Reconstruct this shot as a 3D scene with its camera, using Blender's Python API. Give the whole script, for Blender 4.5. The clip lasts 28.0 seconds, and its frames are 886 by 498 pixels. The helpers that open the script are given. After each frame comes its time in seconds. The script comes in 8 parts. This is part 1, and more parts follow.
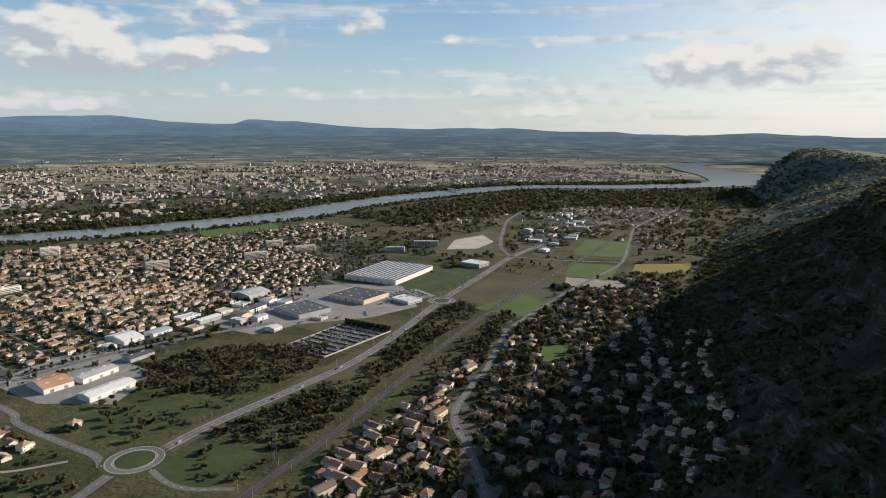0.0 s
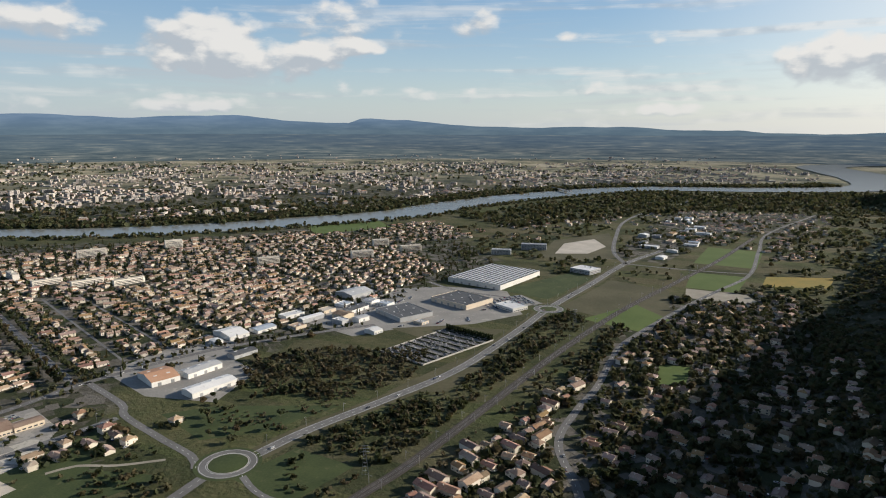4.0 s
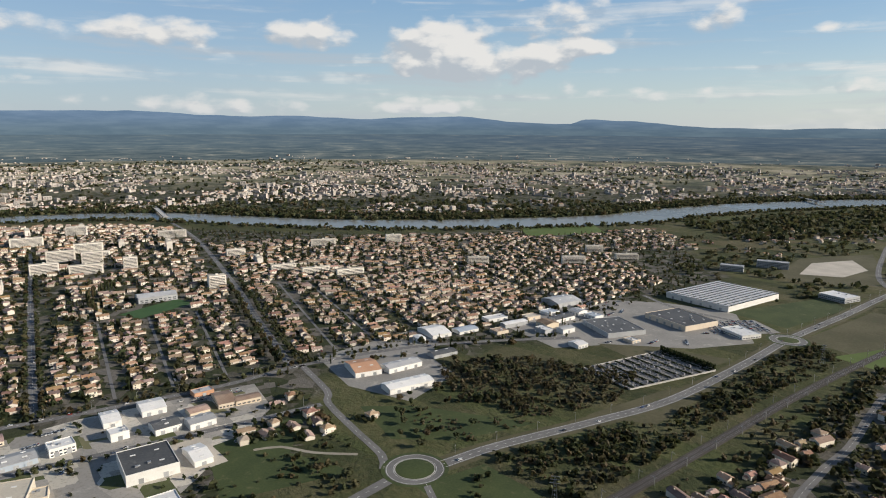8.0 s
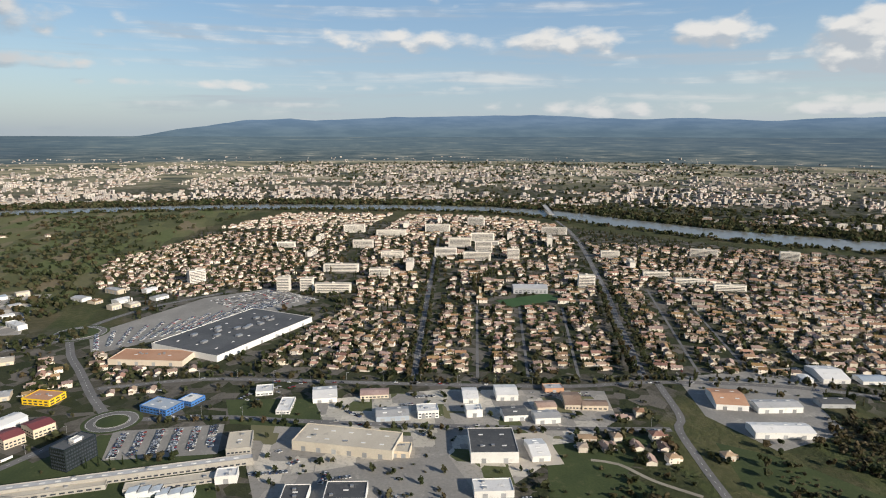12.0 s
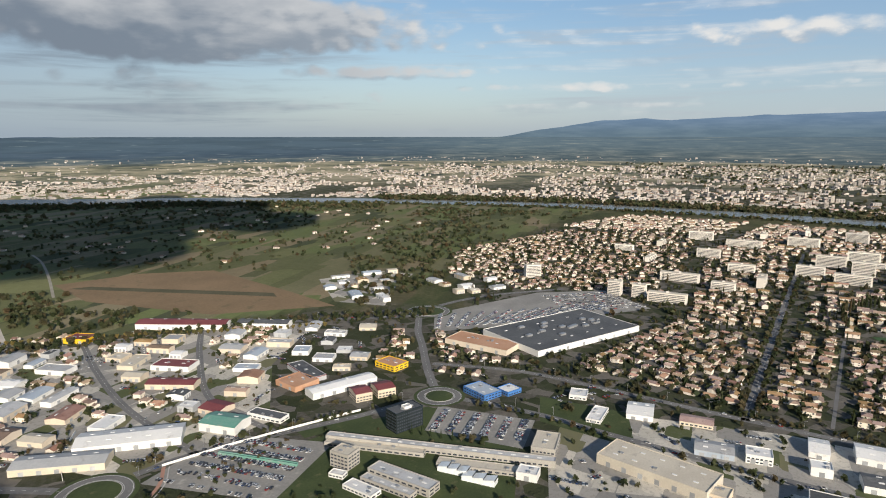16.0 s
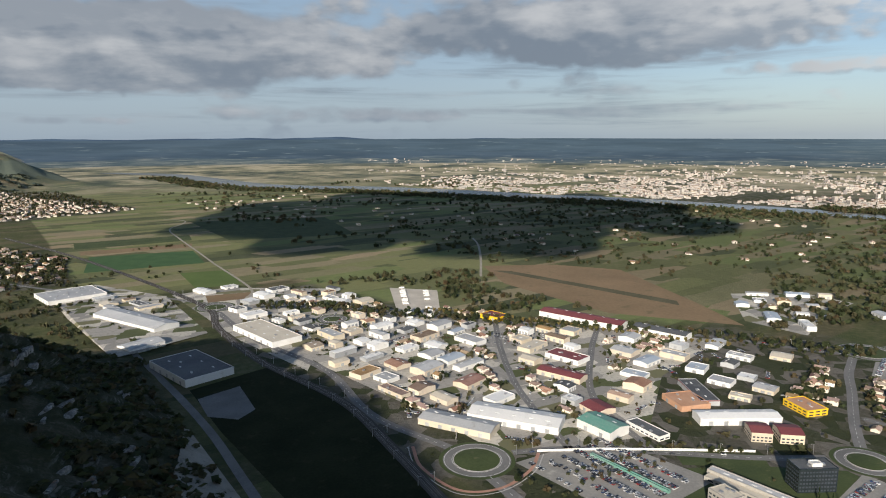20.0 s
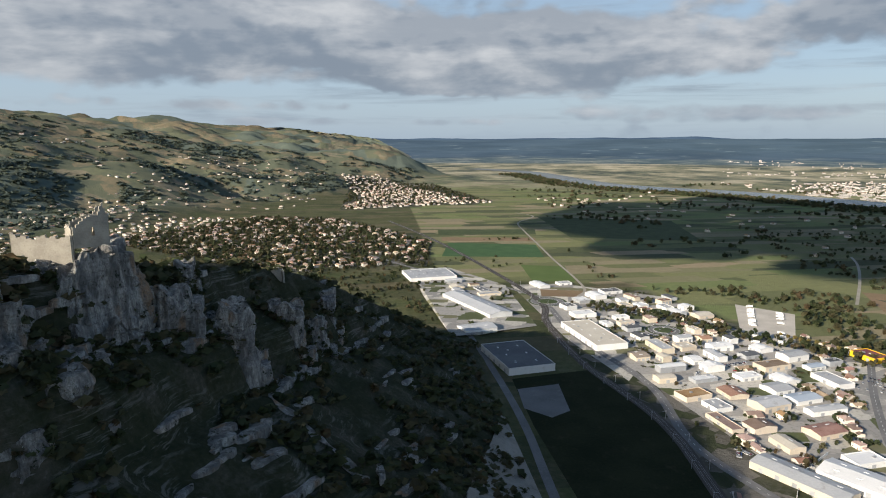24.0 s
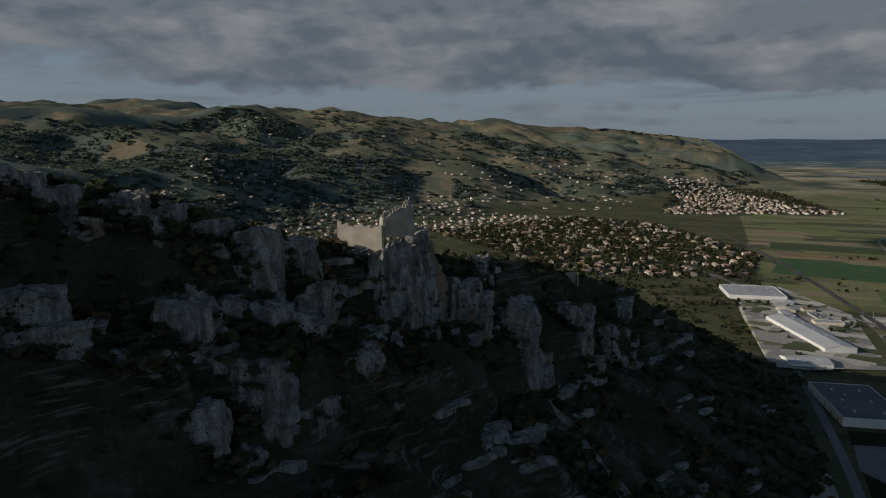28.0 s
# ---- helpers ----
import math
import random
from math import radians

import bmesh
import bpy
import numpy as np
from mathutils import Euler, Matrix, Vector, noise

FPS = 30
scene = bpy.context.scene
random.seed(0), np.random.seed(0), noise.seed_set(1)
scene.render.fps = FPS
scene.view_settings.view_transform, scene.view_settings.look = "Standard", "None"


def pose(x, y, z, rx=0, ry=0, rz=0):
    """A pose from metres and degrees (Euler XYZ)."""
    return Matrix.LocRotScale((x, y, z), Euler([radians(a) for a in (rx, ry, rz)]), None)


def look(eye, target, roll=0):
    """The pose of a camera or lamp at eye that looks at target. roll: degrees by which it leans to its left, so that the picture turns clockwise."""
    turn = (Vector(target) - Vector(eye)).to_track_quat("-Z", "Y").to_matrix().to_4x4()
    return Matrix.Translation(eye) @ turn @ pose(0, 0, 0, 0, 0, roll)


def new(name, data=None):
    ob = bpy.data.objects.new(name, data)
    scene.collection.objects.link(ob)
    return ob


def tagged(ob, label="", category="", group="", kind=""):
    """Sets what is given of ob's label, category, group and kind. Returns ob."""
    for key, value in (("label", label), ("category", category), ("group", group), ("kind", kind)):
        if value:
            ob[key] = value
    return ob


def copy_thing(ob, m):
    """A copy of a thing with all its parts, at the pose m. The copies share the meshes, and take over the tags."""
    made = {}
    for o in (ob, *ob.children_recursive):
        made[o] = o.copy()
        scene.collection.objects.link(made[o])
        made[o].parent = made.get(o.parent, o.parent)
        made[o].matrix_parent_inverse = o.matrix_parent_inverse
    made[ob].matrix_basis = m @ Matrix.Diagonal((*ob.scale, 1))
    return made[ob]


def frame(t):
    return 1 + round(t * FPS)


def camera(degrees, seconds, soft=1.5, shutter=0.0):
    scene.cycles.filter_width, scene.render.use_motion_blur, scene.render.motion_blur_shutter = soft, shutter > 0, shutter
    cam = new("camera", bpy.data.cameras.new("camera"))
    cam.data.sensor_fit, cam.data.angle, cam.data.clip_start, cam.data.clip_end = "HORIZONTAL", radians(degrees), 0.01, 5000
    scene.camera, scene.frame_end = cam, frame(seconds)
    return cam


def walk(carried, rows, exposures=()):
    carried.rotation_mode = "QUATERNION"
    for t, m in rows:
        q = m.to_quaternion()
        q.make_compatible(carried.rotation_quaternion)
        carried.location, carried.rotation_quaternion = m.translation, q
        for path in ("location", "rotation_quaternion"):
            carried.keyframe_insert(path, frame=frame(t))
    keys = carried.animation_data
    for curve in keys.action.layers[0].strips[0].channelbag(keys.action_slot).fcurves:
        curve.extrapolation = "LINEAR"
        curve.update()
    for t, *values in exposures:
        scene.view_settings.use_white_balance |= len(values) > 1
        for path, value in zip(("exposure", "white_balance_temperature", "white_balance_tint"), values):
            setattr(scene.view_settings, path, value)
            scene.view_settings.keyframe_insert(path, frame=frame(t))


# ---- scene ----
cam = camera(68.64, 28.0, 1.05)
# seconds, place, yaw, pitch, roll
PATH = [
    (0, 162.5, 62.8, 283.5, 15.35, -10.33, 0.09),
    (0.5, 160.4, 68.5, 283.8, 15.24, -10.37, 0.08),
    (1, 158.4, 74.5, 284.0, 15.98, -10.43, 0.07),
    (1.5, 156.7, 80.3, 283.9, 16.93, -10.43, 0.09),
    (2, 155.1, 85.6, 283.9, 17.50, -10.44, 0.08),
    (2.5, 153.8, 91.2, 283.8, 18.29, -10.47, 0.04),
    (3, 152.5, 96.9, 283.7, 20.57, -10.44, 0.01),
    (3.5, 150.9, 102.5, 283.4, 23.24, -10.44, 0.02),
    (5.5, 143.0, 127.0, 281.6, 28.00, -10.40, 0.10),
    (6, 140.0, 132.7, 281.2, 30.11, -10.40, 0.09),
    (6.5, 136.8, 138.0, 280.7, 33.13, -10.38, 0.20),
    (7, 134.2, 143.2, 280.4, 36.56, -10.36, 0.24),
    (7.5, 132.4, 147.9, 280.2, 40.10, -10.35, 0.23),
    (8, 130.8, 152.4, 280.1, 44.10, -10.35, 0.24),
    (8.5, 129.0, 157.0, 279.5, 48.69, -10.32, 0.21),
    (9, 126.9, 161.5, 278.7, 53.37, -10.26, 0.28),
    (9.5, 124.9, 165.4, 278.5, 57.95, -10.24, 0.28),
    (10, 123.5, 169.3, 278.3, 62.59, -10.24, 0.24),
    (10.5, 122.1, 173.2, 277.7, 66.61, -10.18, 0.22),
    (11, 120.4, 177.0, 277.4, 70.38, -10.15, 0.28),
    (11.5, 118.2, 180.3, 277.2, 73.97, -10.19, 0.21),
    (12, 115.7, 183.5, 277.0, 77.55, -10.19, 0.21),
    (12.5, 112.6, 186.2, 276.9, 81.20, -10.21, 0.15),
    (14.5, 99.8, 197.3, 276.6, 95.88, -10.25, -0.03),
    (15, 95.9, 199.4, 276.1, 99.69, -10.23, -0.10),
    (15.5, 92.5, 200.6, 275.6, 103.68, -10.20, -0.17),
    (16, 89.4, 201.4, 275.3, 107.84, -10.16, -0.14),
    (16.5, 86.1, 202.1, 275.0, 112.20, -10.13, -0.13),
    (17, 82.4, 202.3, 274.4, 116.79, -10.13, -0.12),
    (17.5, 77.9, 202.0, 273.5, 121.69, -10.09, -0.11),
    (18, 72.9, 201.8, 272.6, 126.61, -10.03, -0.09),
    (18.5, 68.0, 201.8, 272.1, 131.23, -10.01, -0.12),
    (19, 63.9, 201.8, 271.6, 135.64, -9.96, -0.19),
    (19.5, 60.2, 200.8, 271.1, 139.92, -9.91, -0.13),
    (20, 56.0, 199.4, 270.7, 144.08, -9.90, -0.11),
    (20.5, 52.0, 197.5, 270.4, 148.25, -9.88, -0.09),
    (21, 48.3, 195.5, 269.5, 152.29, -9.85, -0.02),
    (21.5, 46.0, 194.0, 269.3, 156.09, -9.83, 0.05),
    (22, 43.4, 192.0, 269.1, 160.47, -9.81, 0.04),
    (22.5, 40.5, 189.2, 268.7, 164.16, -9.82, -0.03),
    (24.5, 31.8, 178.6, 268.4, 177.40, -9.87, -0.10),
    (25, 29.5, 175.8, 268.1, 180.22, -9.87, -0.13),
    (25.5, 27.6, 173.3, 267.9, 182.69, -9.85, -0.16),
    (26, 25.9, 170.5, 267.5, 186.20, -9.81, -0.22),
    (26.5, 24.2, 167.7, 267.2, 189.48, -9.75, -0.31),
    (27, 22.7, 164.8, 266.7, 193.82, -9.66, -0.30),
    (27.5, 21.5, 162.1, 266.6, 197.82, -9.63, -0.31),
    (28, 20.3, 158.6, 266.9, 202.12, -9.65, -0.30),
]
walk(cam, [(t, pose(x, y, z, 90 + pitch, 0, yaw) @ pose(0, 0, 0, 0, 0, roll)) for t, x, y, z, yaw, pitch, roll in PATH],
     exposures=[(0.0, 0.2), (19.0, 0.22), (20.5, 0.27), (22.5, 0.38), (24.5, 0.58), (26.2, 0.76), (27.0, 0.56), (27.5, -0.04), (28.0, -0.8)])

# ---- light ----
SUN_AZ, SUN_EL = radians(36.8), radians(20.5)  # from +x, to the left
SUN_DIR = Vector((math.cos(SUN_AZ) * math.cos(SUN_EL), math.sin(SUN_AZ) * math.cos(SUN_EL), math.sin(SUN_EL)))
sun = new("sun", bpy.data.lights.new("sun", "SUN"))
sun.matrix_world = look(SUN_DIR * 3000, (0, 0, 0))
sun.data.energy, sun.data.angle, sun.data.color = 5.4, radians(0.6), (1.0, 0.905, 0.775)


class Nodes:
    """A short way to write node trees."""

    def __init__(self, tree):
        self.t = tree
        tree.nodes.clear()

    def add(self, kind, ins=None, **props):
        n = self.t.nodes.new(kind)
        if "operation" in props:
            n.operation = props["operation"]
        if "use_clamp" in props:
            n.use_clamp = props["use_clamp"]
        if "data_type" in props:
            n.data_type, n.blend_type = props["data_type"], props["blend_type"]
        if "interpolation_type" in props:
            n.interpolation_type = props["interpolation_type"]
        if "attribute_name" in props:
            n.attribute_name = props["attribute_name"]
        if "distance" in props:
            n.distance = props["distance"]
        for k, v in (ins or {}).items():
            if isinstance(v, bpy.types.NodeSocket):
                self.t.links.new(v, n.inputs[k])
            else:
                n.inputs[k].default_value = v
        return n

    def math(self, op, a, b=0.0, c=0.0, clamp=False):
        return self.add("ShaderNodeMath", {0: a, 1: b, 2: c}, operation=op, use_clamp=clamp).outputs[0]

    def mix(self, fac, a, b, blend="MIX"):
        n = self.add("ShaderNodeMix", {0: fac, 6: a, 7: b}, data_type="RGBA", blend_type=blend)
        return n.outputs[2]

    def noise(self, vec, scale, detail=4.0, rough=0.55, dist=0.0):
        return self.add("ShaderNodeTexNoise", {"Vector": vec, "Scale": scale, "Detail": detail, "Roughness": rough, "Distortion": dist}).outputs["Fac"]

    def ramp(self, fac, *stops):
        n = self.add("ShaderNodeValToRGB", {0: fac})
        e = n.color_ramp.elements
        while len(e) < len(stops):
            e.new(0.5)
        for el, (p, c) in zip(e, stops):
            el.position, el.color = p, (*c, 1) if len(c) == 3 else c
        return n.outputs[0]

    def step(self, v, lo, hi):
        return self.add("ShaderNodeMapRange", {0: v, 1: lo, 2: hi, 3: 0.0, 4: 1.0}, interpolation_type="SMOOTHSTEP").outputs[0]


def rgb(r, g, b):
    return (r, g, b, 1.0)


world = bpy.data.worlds.new("sky")
scene.world = world
world.use_nodes = True
N = Nodes(world.node_tree)
air_sky = N.add("ShaderNodeTexSky")
air_sky.sky_type, air_sky.sun_disc, air_sky.sun_elevation, air_sky.sun_rotation = "NISHITA", False, SUN_EL, math.pi / 2 - SUN_AZ
air_sky.altitude, air_sky.air_density, air_sky.dust_density, air_sky.ozone_density = 300.0, 1.0, 0.6, 1.5
sky = air_sky.outputs[0]
way = N.add("ShaderNodeTexCoord").outputs["Generated"]
dx, dy, dz = N.add("ShaderNodeSeparateXYZ", {0: way}).outputs
# bearing to the left of +y, and height over the horizon, in degrees
yaw = N.math("MULTIPLY", N.math("ARCTAN2", N.math("MULTIPLY", dx, -1.0), dy), 57.2958)
yaw = N.math("ADD", yaw, N.math("MULTIPLY", N.math("LESS_THAN", yaw, -110.0), 360.0))
el = N.math("MULTIPLY", N.math("ARCSINE", dz), 57.2958)
# heaps of cloud: bearing, height, half width, half height, thickness
HEAPS = [(45.4, 6.3, 5.7, 2.8, 0.36), (39.8, 5.5, 7.1, 2.0, 0.36), (43.1, 7.9, 4.4, 1.9, 0.28), (33.7, 6.6, 4.7, 1.1, 0.28), (22.1, 8.6, 3.4, 1.5, 0.2), (13.5, 7.6, 3.7, 0.7, 0.28), (7.4, 7.4, 1.8, 1.3, 0.3),
         (12.1, 3.5, 1.6, 1.1, 0.36), (6.7, 1.6, 4.7, 0.8, 0.3), (24.1, 2.9, 12.8, 0.9, 0.2), (46.1, 2.0, 7.4, 1.1, 0.24), (-9.4, 5.3, 10.1, 2.8, 0.36), (-16.4, 2.4, 3.2, 0.6, 0.3), (66.8, 7.4, 6.1, 1.8, 0.34),
         (56.3, 7.4, 5.4, 1.9, 0.36), (61.8, 2.1, 14.9, 1.2, 0.18), (80, 7.4, 12, 1.5, 0.3), (92.7, 3.75, 20, 0.6, 0.2), (32.1, 8.7, 17.6, 2.7, 0.13)]
BANKS = [(128, 8.2, 24, 3.0, 0.40), (166, 6.6, 20, 3.8, 0.42), (205, 8.0, 40, 5.0, 0.42), (153, 1.9, 14, 1.0, 0.22), (112, 5.0, 12, 0.8, 0.22), (176, 4.6, 14, 1.3, 0.16), (200, 2.6, 26, 0.7, 0.2), (182, 1.2, 20, 0.5, 0.2)]


north = N.step(yaw, 92.0, 135.0)


def cloud_field(lift, aside):
    """How much cloud there is at a bearing, some degrees higher up and nearer to the sun."""
    e, w = N.math("ADD", el, lift), N.math("ADD", yaw, aside)
    at = N.add("ShaderNodeCombineXYZ", {0: N.math("MULTIPLY", w, 0.13), 1: N.math("MULTIPLY", e, 0.27), 2: 4.2}).outputs[0]
    warp = N.math("MULTIPLY", N.math("SUBTRACT", N.noise(at, 2.2, 3.0, 0.6), 0.5), 1.3)
    cell = N.add("ShaderNodeTexVoronoi", {"Vector": N.add("ShaderNodeCombineXYZ", {0: N.math("ADD", N.math("MULTIPLY", w, 0.52), warp), 1: N.math("ADD", N.math("MULTIPLY", e, 0.75), warp), 2: 1.7}).outputs[0], "Scale": 1.0})
    cell.feature = "SMOOTH_F1"
    cell.inputs["Smoothness"].default_value = 0.5
    heap = N.math("SUBTRACT", 0.62, cell.outputs["Distance"])
    f = N.math("ADD", N.math("MULTIPLY", N.noise(at, 0.8, 3.0, 0.5), 0.62), N.math("MULTIPLY", heap, N.math("SUBTRACT", 0.24, N.math("MULTIPLY", north, 0.06))))
    f = N.math("ADD", f, N.math("MULTIPLY", N.math("SUBTRACT", N.noise(at, 4.5, 7.0, 0.62), 0.5), N.math("SUBTRACT", 0.24, N.math("MULTIPLY", north, 0.10))))
    f = N.math("ADD", f, N.math("ADD", 0.085, N.math("MULTIPLY", north, 0.075)))
    for y0, e0, wd, h, k in HEAPS + BANKS:
        p, q = N.math("DIVIDE", N.math("SUBTRACT", w, y0), wd), N.math("DIVIDE", N.math("SUBTRACT", e, e0), h)
        r = N.math("ADD", N.math("MULTIPLY", p, p), N.math("MULTIPLY", q, q))
        f = N.math("ADD", f, N.math("MULTIPLY", N.math("MAXIMUM", N.math("SUBTRACT", 1.0, r), 0.0), k))
    return f


here, above = cloud_field(0.0, 0.0), cloud_field(0.8, -0.5)
over = N.math("MULTIPLY", north, N.step(el, 2.5, 9.0))
cover = N.math("ADD", here, N.math("MULTIPLY", over, 0.13))
density = N.step(cover, 0.555, 0.75)
streak = N.noise(N.add("ShaderNodeCombineXYZ", {0: N.math("MULTIPLY", yaw, 0.05), 1: N.math("MULTIPLY", el, 0.75), 2: 9.0}).outputs[0], 1.0, 7.0, 0.6, 0.3)
veil = N.math("MULTIPLY", N.step(streak, 0.46, 0.72), N.math("SUBTRACT", 0.75, N.math("MULTIPLY", N.step(el, 7.0, 14.0), 0.35)))
density = N.math("MULTIPLY", N.math("MAXIMUM", density, veil), N.math("SUBTRACT", 1.0, N.math("MULTIPLY", N.step(el, 14.0, 40.0), 0.85)))
lit = N.step(N.math("ADD", N.math("SUBTRACT", here, above), N.math("MULTIPLY", N.math("SUBTRACT", streak, 0.5), 0.25)), -0.07, 0.12)
broad = N.noise(N.add("ShaderNodeCombineXYZ", {0: N.math("MULTIPLY", yaw, 0.08), 1: N.math("MULTIPLY", el, 0.24), 2: 6.1}).outputs[0], 1.0, 6.0, 0.56, 0.15)
lit = N.mix(north, lit, N.math("ADD", N.math("MULTIPLY", N.step(broad, 0.44, 0.72), 0.72), N.math("MULTIPLY", lit, 0.28)))
dark = N.mix(north, rgb(4.5, 4.9, 5.35), rgb(1.75, 2.1, 2.6))
bright = N.mix(north, rgb(7.8, 7.6, 7.3), rgb(5.0, 5.1, 5.25))
cloud = N.mix(lit, dark, bright)
clear = N.add("ShaderNodeHueSaturation", {"Saturation": 1.25, "Value": 1.0, "Color": sky}).outputs[0]
clear = N.mix(0.55, clear, N.mix(N.step(el, 0.0, 14.0), rgb(5.6, 6.6, 7.4), rgb(2.6, 4.5, 7.0)))
clear = N.mix(N.math("MULTIPLY", N.step(yaw, 95.0, 150.0), 0.7), clear, rgb(2.9, 3.7, 4.6))
clear = N.mix(N.math("MULTIPLY", N.step(N.math("MULTIPLY", yaw, -1.0), -14.0, 26.0), 0.75), clear, rgb(9.6, 9.5, 9.0))
clear = N.mix(N.math("MULTIPLY", N.math("MULTIPLY", N.step(yaw, 40.0, 70.0), N.math("SUBTRACT", 1.0, N.step(yaw, 85.0, 120.0))), 0.35), clear, rgb(2.5, 3.6, 5.2))
clear = N.mix(N.step(el, 12.0, 50.0), clear, rgb(0.4, 0.95, 2.1))
col = N.mix(N.math("MULTIPLY", density, 0.92), clear, cloud)
# pale air near the horizon
air = N.math("POWER", N.math("SUBTRACT", 1.0, N.math("MINIMUM", N.math("MULTIPLY", N.math("MAXIMUM", el, 0.0), 0.16), 1.0)), 2.0)
south = N.mix(N.step(yaw, -15.0, 45.0), rgb(7.0, 7.0, 6.7), rgb(4.6, 5.2, 5.7))
col = N.mix(N.math("MULTIPLY", air, 0.6), col, N.mix(N.step(yaw, 55.0, 125.0), south, rgb(2.7, 3.4, 4.2)))
bg = N.add("ShaderNodeBackground", {"Color": col, "Strength": 0.092})
N.t.links.new(bg.outputs[0], N.add("ShaderNodeOutputWorld").inputs[0])

# ---- materials ----
def material(name, rough=0.8, metal=0.0, spec=0.3):
    m = bpy.data.materials.new(name)
    m.use_nodes = True
    n = Nodes(m.node_tree)
    b = n.add("ShaderNodeBsdfPrincipled", {"Roughness": rough, "Metallic": metal, "Specular IOR Level": spec})
    n.t.links.new(b.outputs[0], n.add("ShaderNodeOutputMaterial").inputs[0])
    return m, n, b


def coords(n, where="Object"):
    return n.add("ShaderNodeTexCoord").outputs[where]


def bump(n, b, height, strength=0.4, dist=0.1):
    n.t.links.new(n.add("ShaderNodeBump", {"Height": height, "Strength": strength, "Distance": dist}).outputs[0], b.inputs["Normal"])


def surface(name, base, vary, big=0.05, fine=1.5, rough=0.85, metal=0.0, rand=0.0, island=False, rel=0.3, wear=None, spec=0.3):
    """A two-scale surface: base and vary colours mixed by stains and grain; rand: spread between objects or pieces."""
    m, n, b = material(name, rough, metal, spec)
    v = n.add("ShaderNodeNewGeometry").outputs["Position"]
    f = n.math("ADD", n.math("MULTIPLY", n.noise(v, big, 4), 0.7), n.math("MULTIPLY", n.noise(v, fine, 4), 0.45))
    c = n.mix(n.step(f, 0.38, 0.78), rgb(*base), rgb(*vary))
    if wear:
        c = n.mix(n.step(n.noise(v, big * 3.3, 6, 0.65), 0.56, 0.72), c, rgb(*wear))
    if rand:
        r = n.add("ShaderNodeNewGeometry").outputs["Random Per Island"] if island else n.add("ShaderNodeObjectInfo").outputs["Random"]
        c = n.add("ShaderNodeHueSaturation", {"Hue": n.math("ADD", 0.5, n.math("MULTIPLY", n.math("SUBTRACT", n.math("FRACT", n.math("MULTIPLY", r, 7.3)), 0.5), rand * 0.08)),
                                              "Saturation": n.math("ADD", 1 - rand * 0.5, n.math("MULTIPLY", n.math("FRACT", n.math("MULTIPLY", r, 3.7)), rand)),
                                              "Value": n.math("ADD", 1 - rand * 0.6, n.math("MULTIPLY", r, rand * 1.2)), "Color": c}).outputs[0]
    n.t.links.new(c, b.inputs["Base Color"])
    if rel:
        bump(n, b, n.noise(v, fine * 2, 3), rel, 0.15)
    return m


def glass_mat(name, col, rough=0.08):
    m, n, b = material(name, rough, 0.0, 0.6)
    v = n.add("ShaderNodeNewGeometry").outputs["Position"]
    n.t.links.new(n.mix(n.noise(v, 0.3), rgb(*col), rgb(*(c * 1.8 + 0.01 for c in col))), b.inputs["Base Color"])
    return m


M_ASPHALT = surface("asphalt", (0.13, 0.128, 0.126), (0.195, 0.19, 0.185), 0.03, 0.6, 0.9, rel=0.1, wear=(0.23, 0.222, 0.21))
M_YARD = surface("yard_asphalt", (0.22, 0.212, 0.198), (0.32, 0.305, 0.28), 0.02, 0.4, 0.9, rel=0.1, wear=(0.40, 0.38, 0.34))
# near-black pasture: the ridge's shade is put into its colour
M_SHADEFIELD = surface("shade_toned_pasture", (0.017, 0.022, 0.011), (0.031, 0.036, 0.018), 0.02, 0.4, 0.95, rel=0.5, wear=(0.04, 0.04, 0.022), spec=0.05)
M_GRAVEL = surface("gravel", (0.42, 0.38, 0.32), (0.56, 0.51, 0.44), 0.03, 0.8, 0.95)
M_PATH = surface("dusty_path", (0.27, 0.245, 0.20), (0.36, 0.33, 0.27), 0.05, 1.0, 0.95)
M_LINE = surface("road_paint", (0.72, 0.72, 0.70), (0.55, 0.55, 0.53), 0.2, 2.0, 0.7, rel=0)
M_KERB = surface("kerb_concrete", (0.5, 0.48, 0.45), (0.38, 0.37, 0.35), 0.1, 2.0, 0.9)
M_BRICKPATH = surface("red_paving", (0.36, 0.19, 0.14), (0.46, 0.27, 0.2), 0.1, 2.0, 0.9)
M_LAWN = surface("lawn", (0.038, 0.056, 0.02), (0.066, 0.086, 0.031), 0.03, 0.5, 0.95, rel=0.5, wear=(0.10, 0.105, 0.05))
M_CROP = surface("green_crop", (0.075, 0.115, 0.028), (0.105, 0.145, 0.04), 0.015, 0.3, 0.95, rel=0.4)
M_PITCH = surface("sports_turf", (0.036, 0.085, 0.028), (0.055, 0.11, 0.038), 0.03, 0.5, 0.9, rel=0.3)
M_DRY = surface("dry_meadow", (0.068, 0.066, 0.034), (0.115, 0.104, 0.06), 0.015, 0.25, 0.95, rel=0.5, wear=(0.07, 0.08, 0.035))
M_SOIL = surface("ploughed_soil", (0.18, 0.122, 0.068), (0.25, 0.172, 0.098), 0.01, 0.2, 0.95, rel=0.6, wear=(0.14, 0.115, 0.06))
M_VINE = surface("autumn_vines", (0.32, 0.22, 0.05), (0.2, 0.18, 0.05), 0.02, 0.4, 0.95, rel=0.6)
M_BALLAST = surface("ballast", (0.062, 0.054, 0.047), (0.095, 0.083, 0.072), 0.04, 1.0, 0.95)
M_RAIL = surface("rail_steel", (0.3, 0.27, 0.25), (0.4, 0.38, 0.36), 0.1, 2, 0.4, 0.8, rel=0)
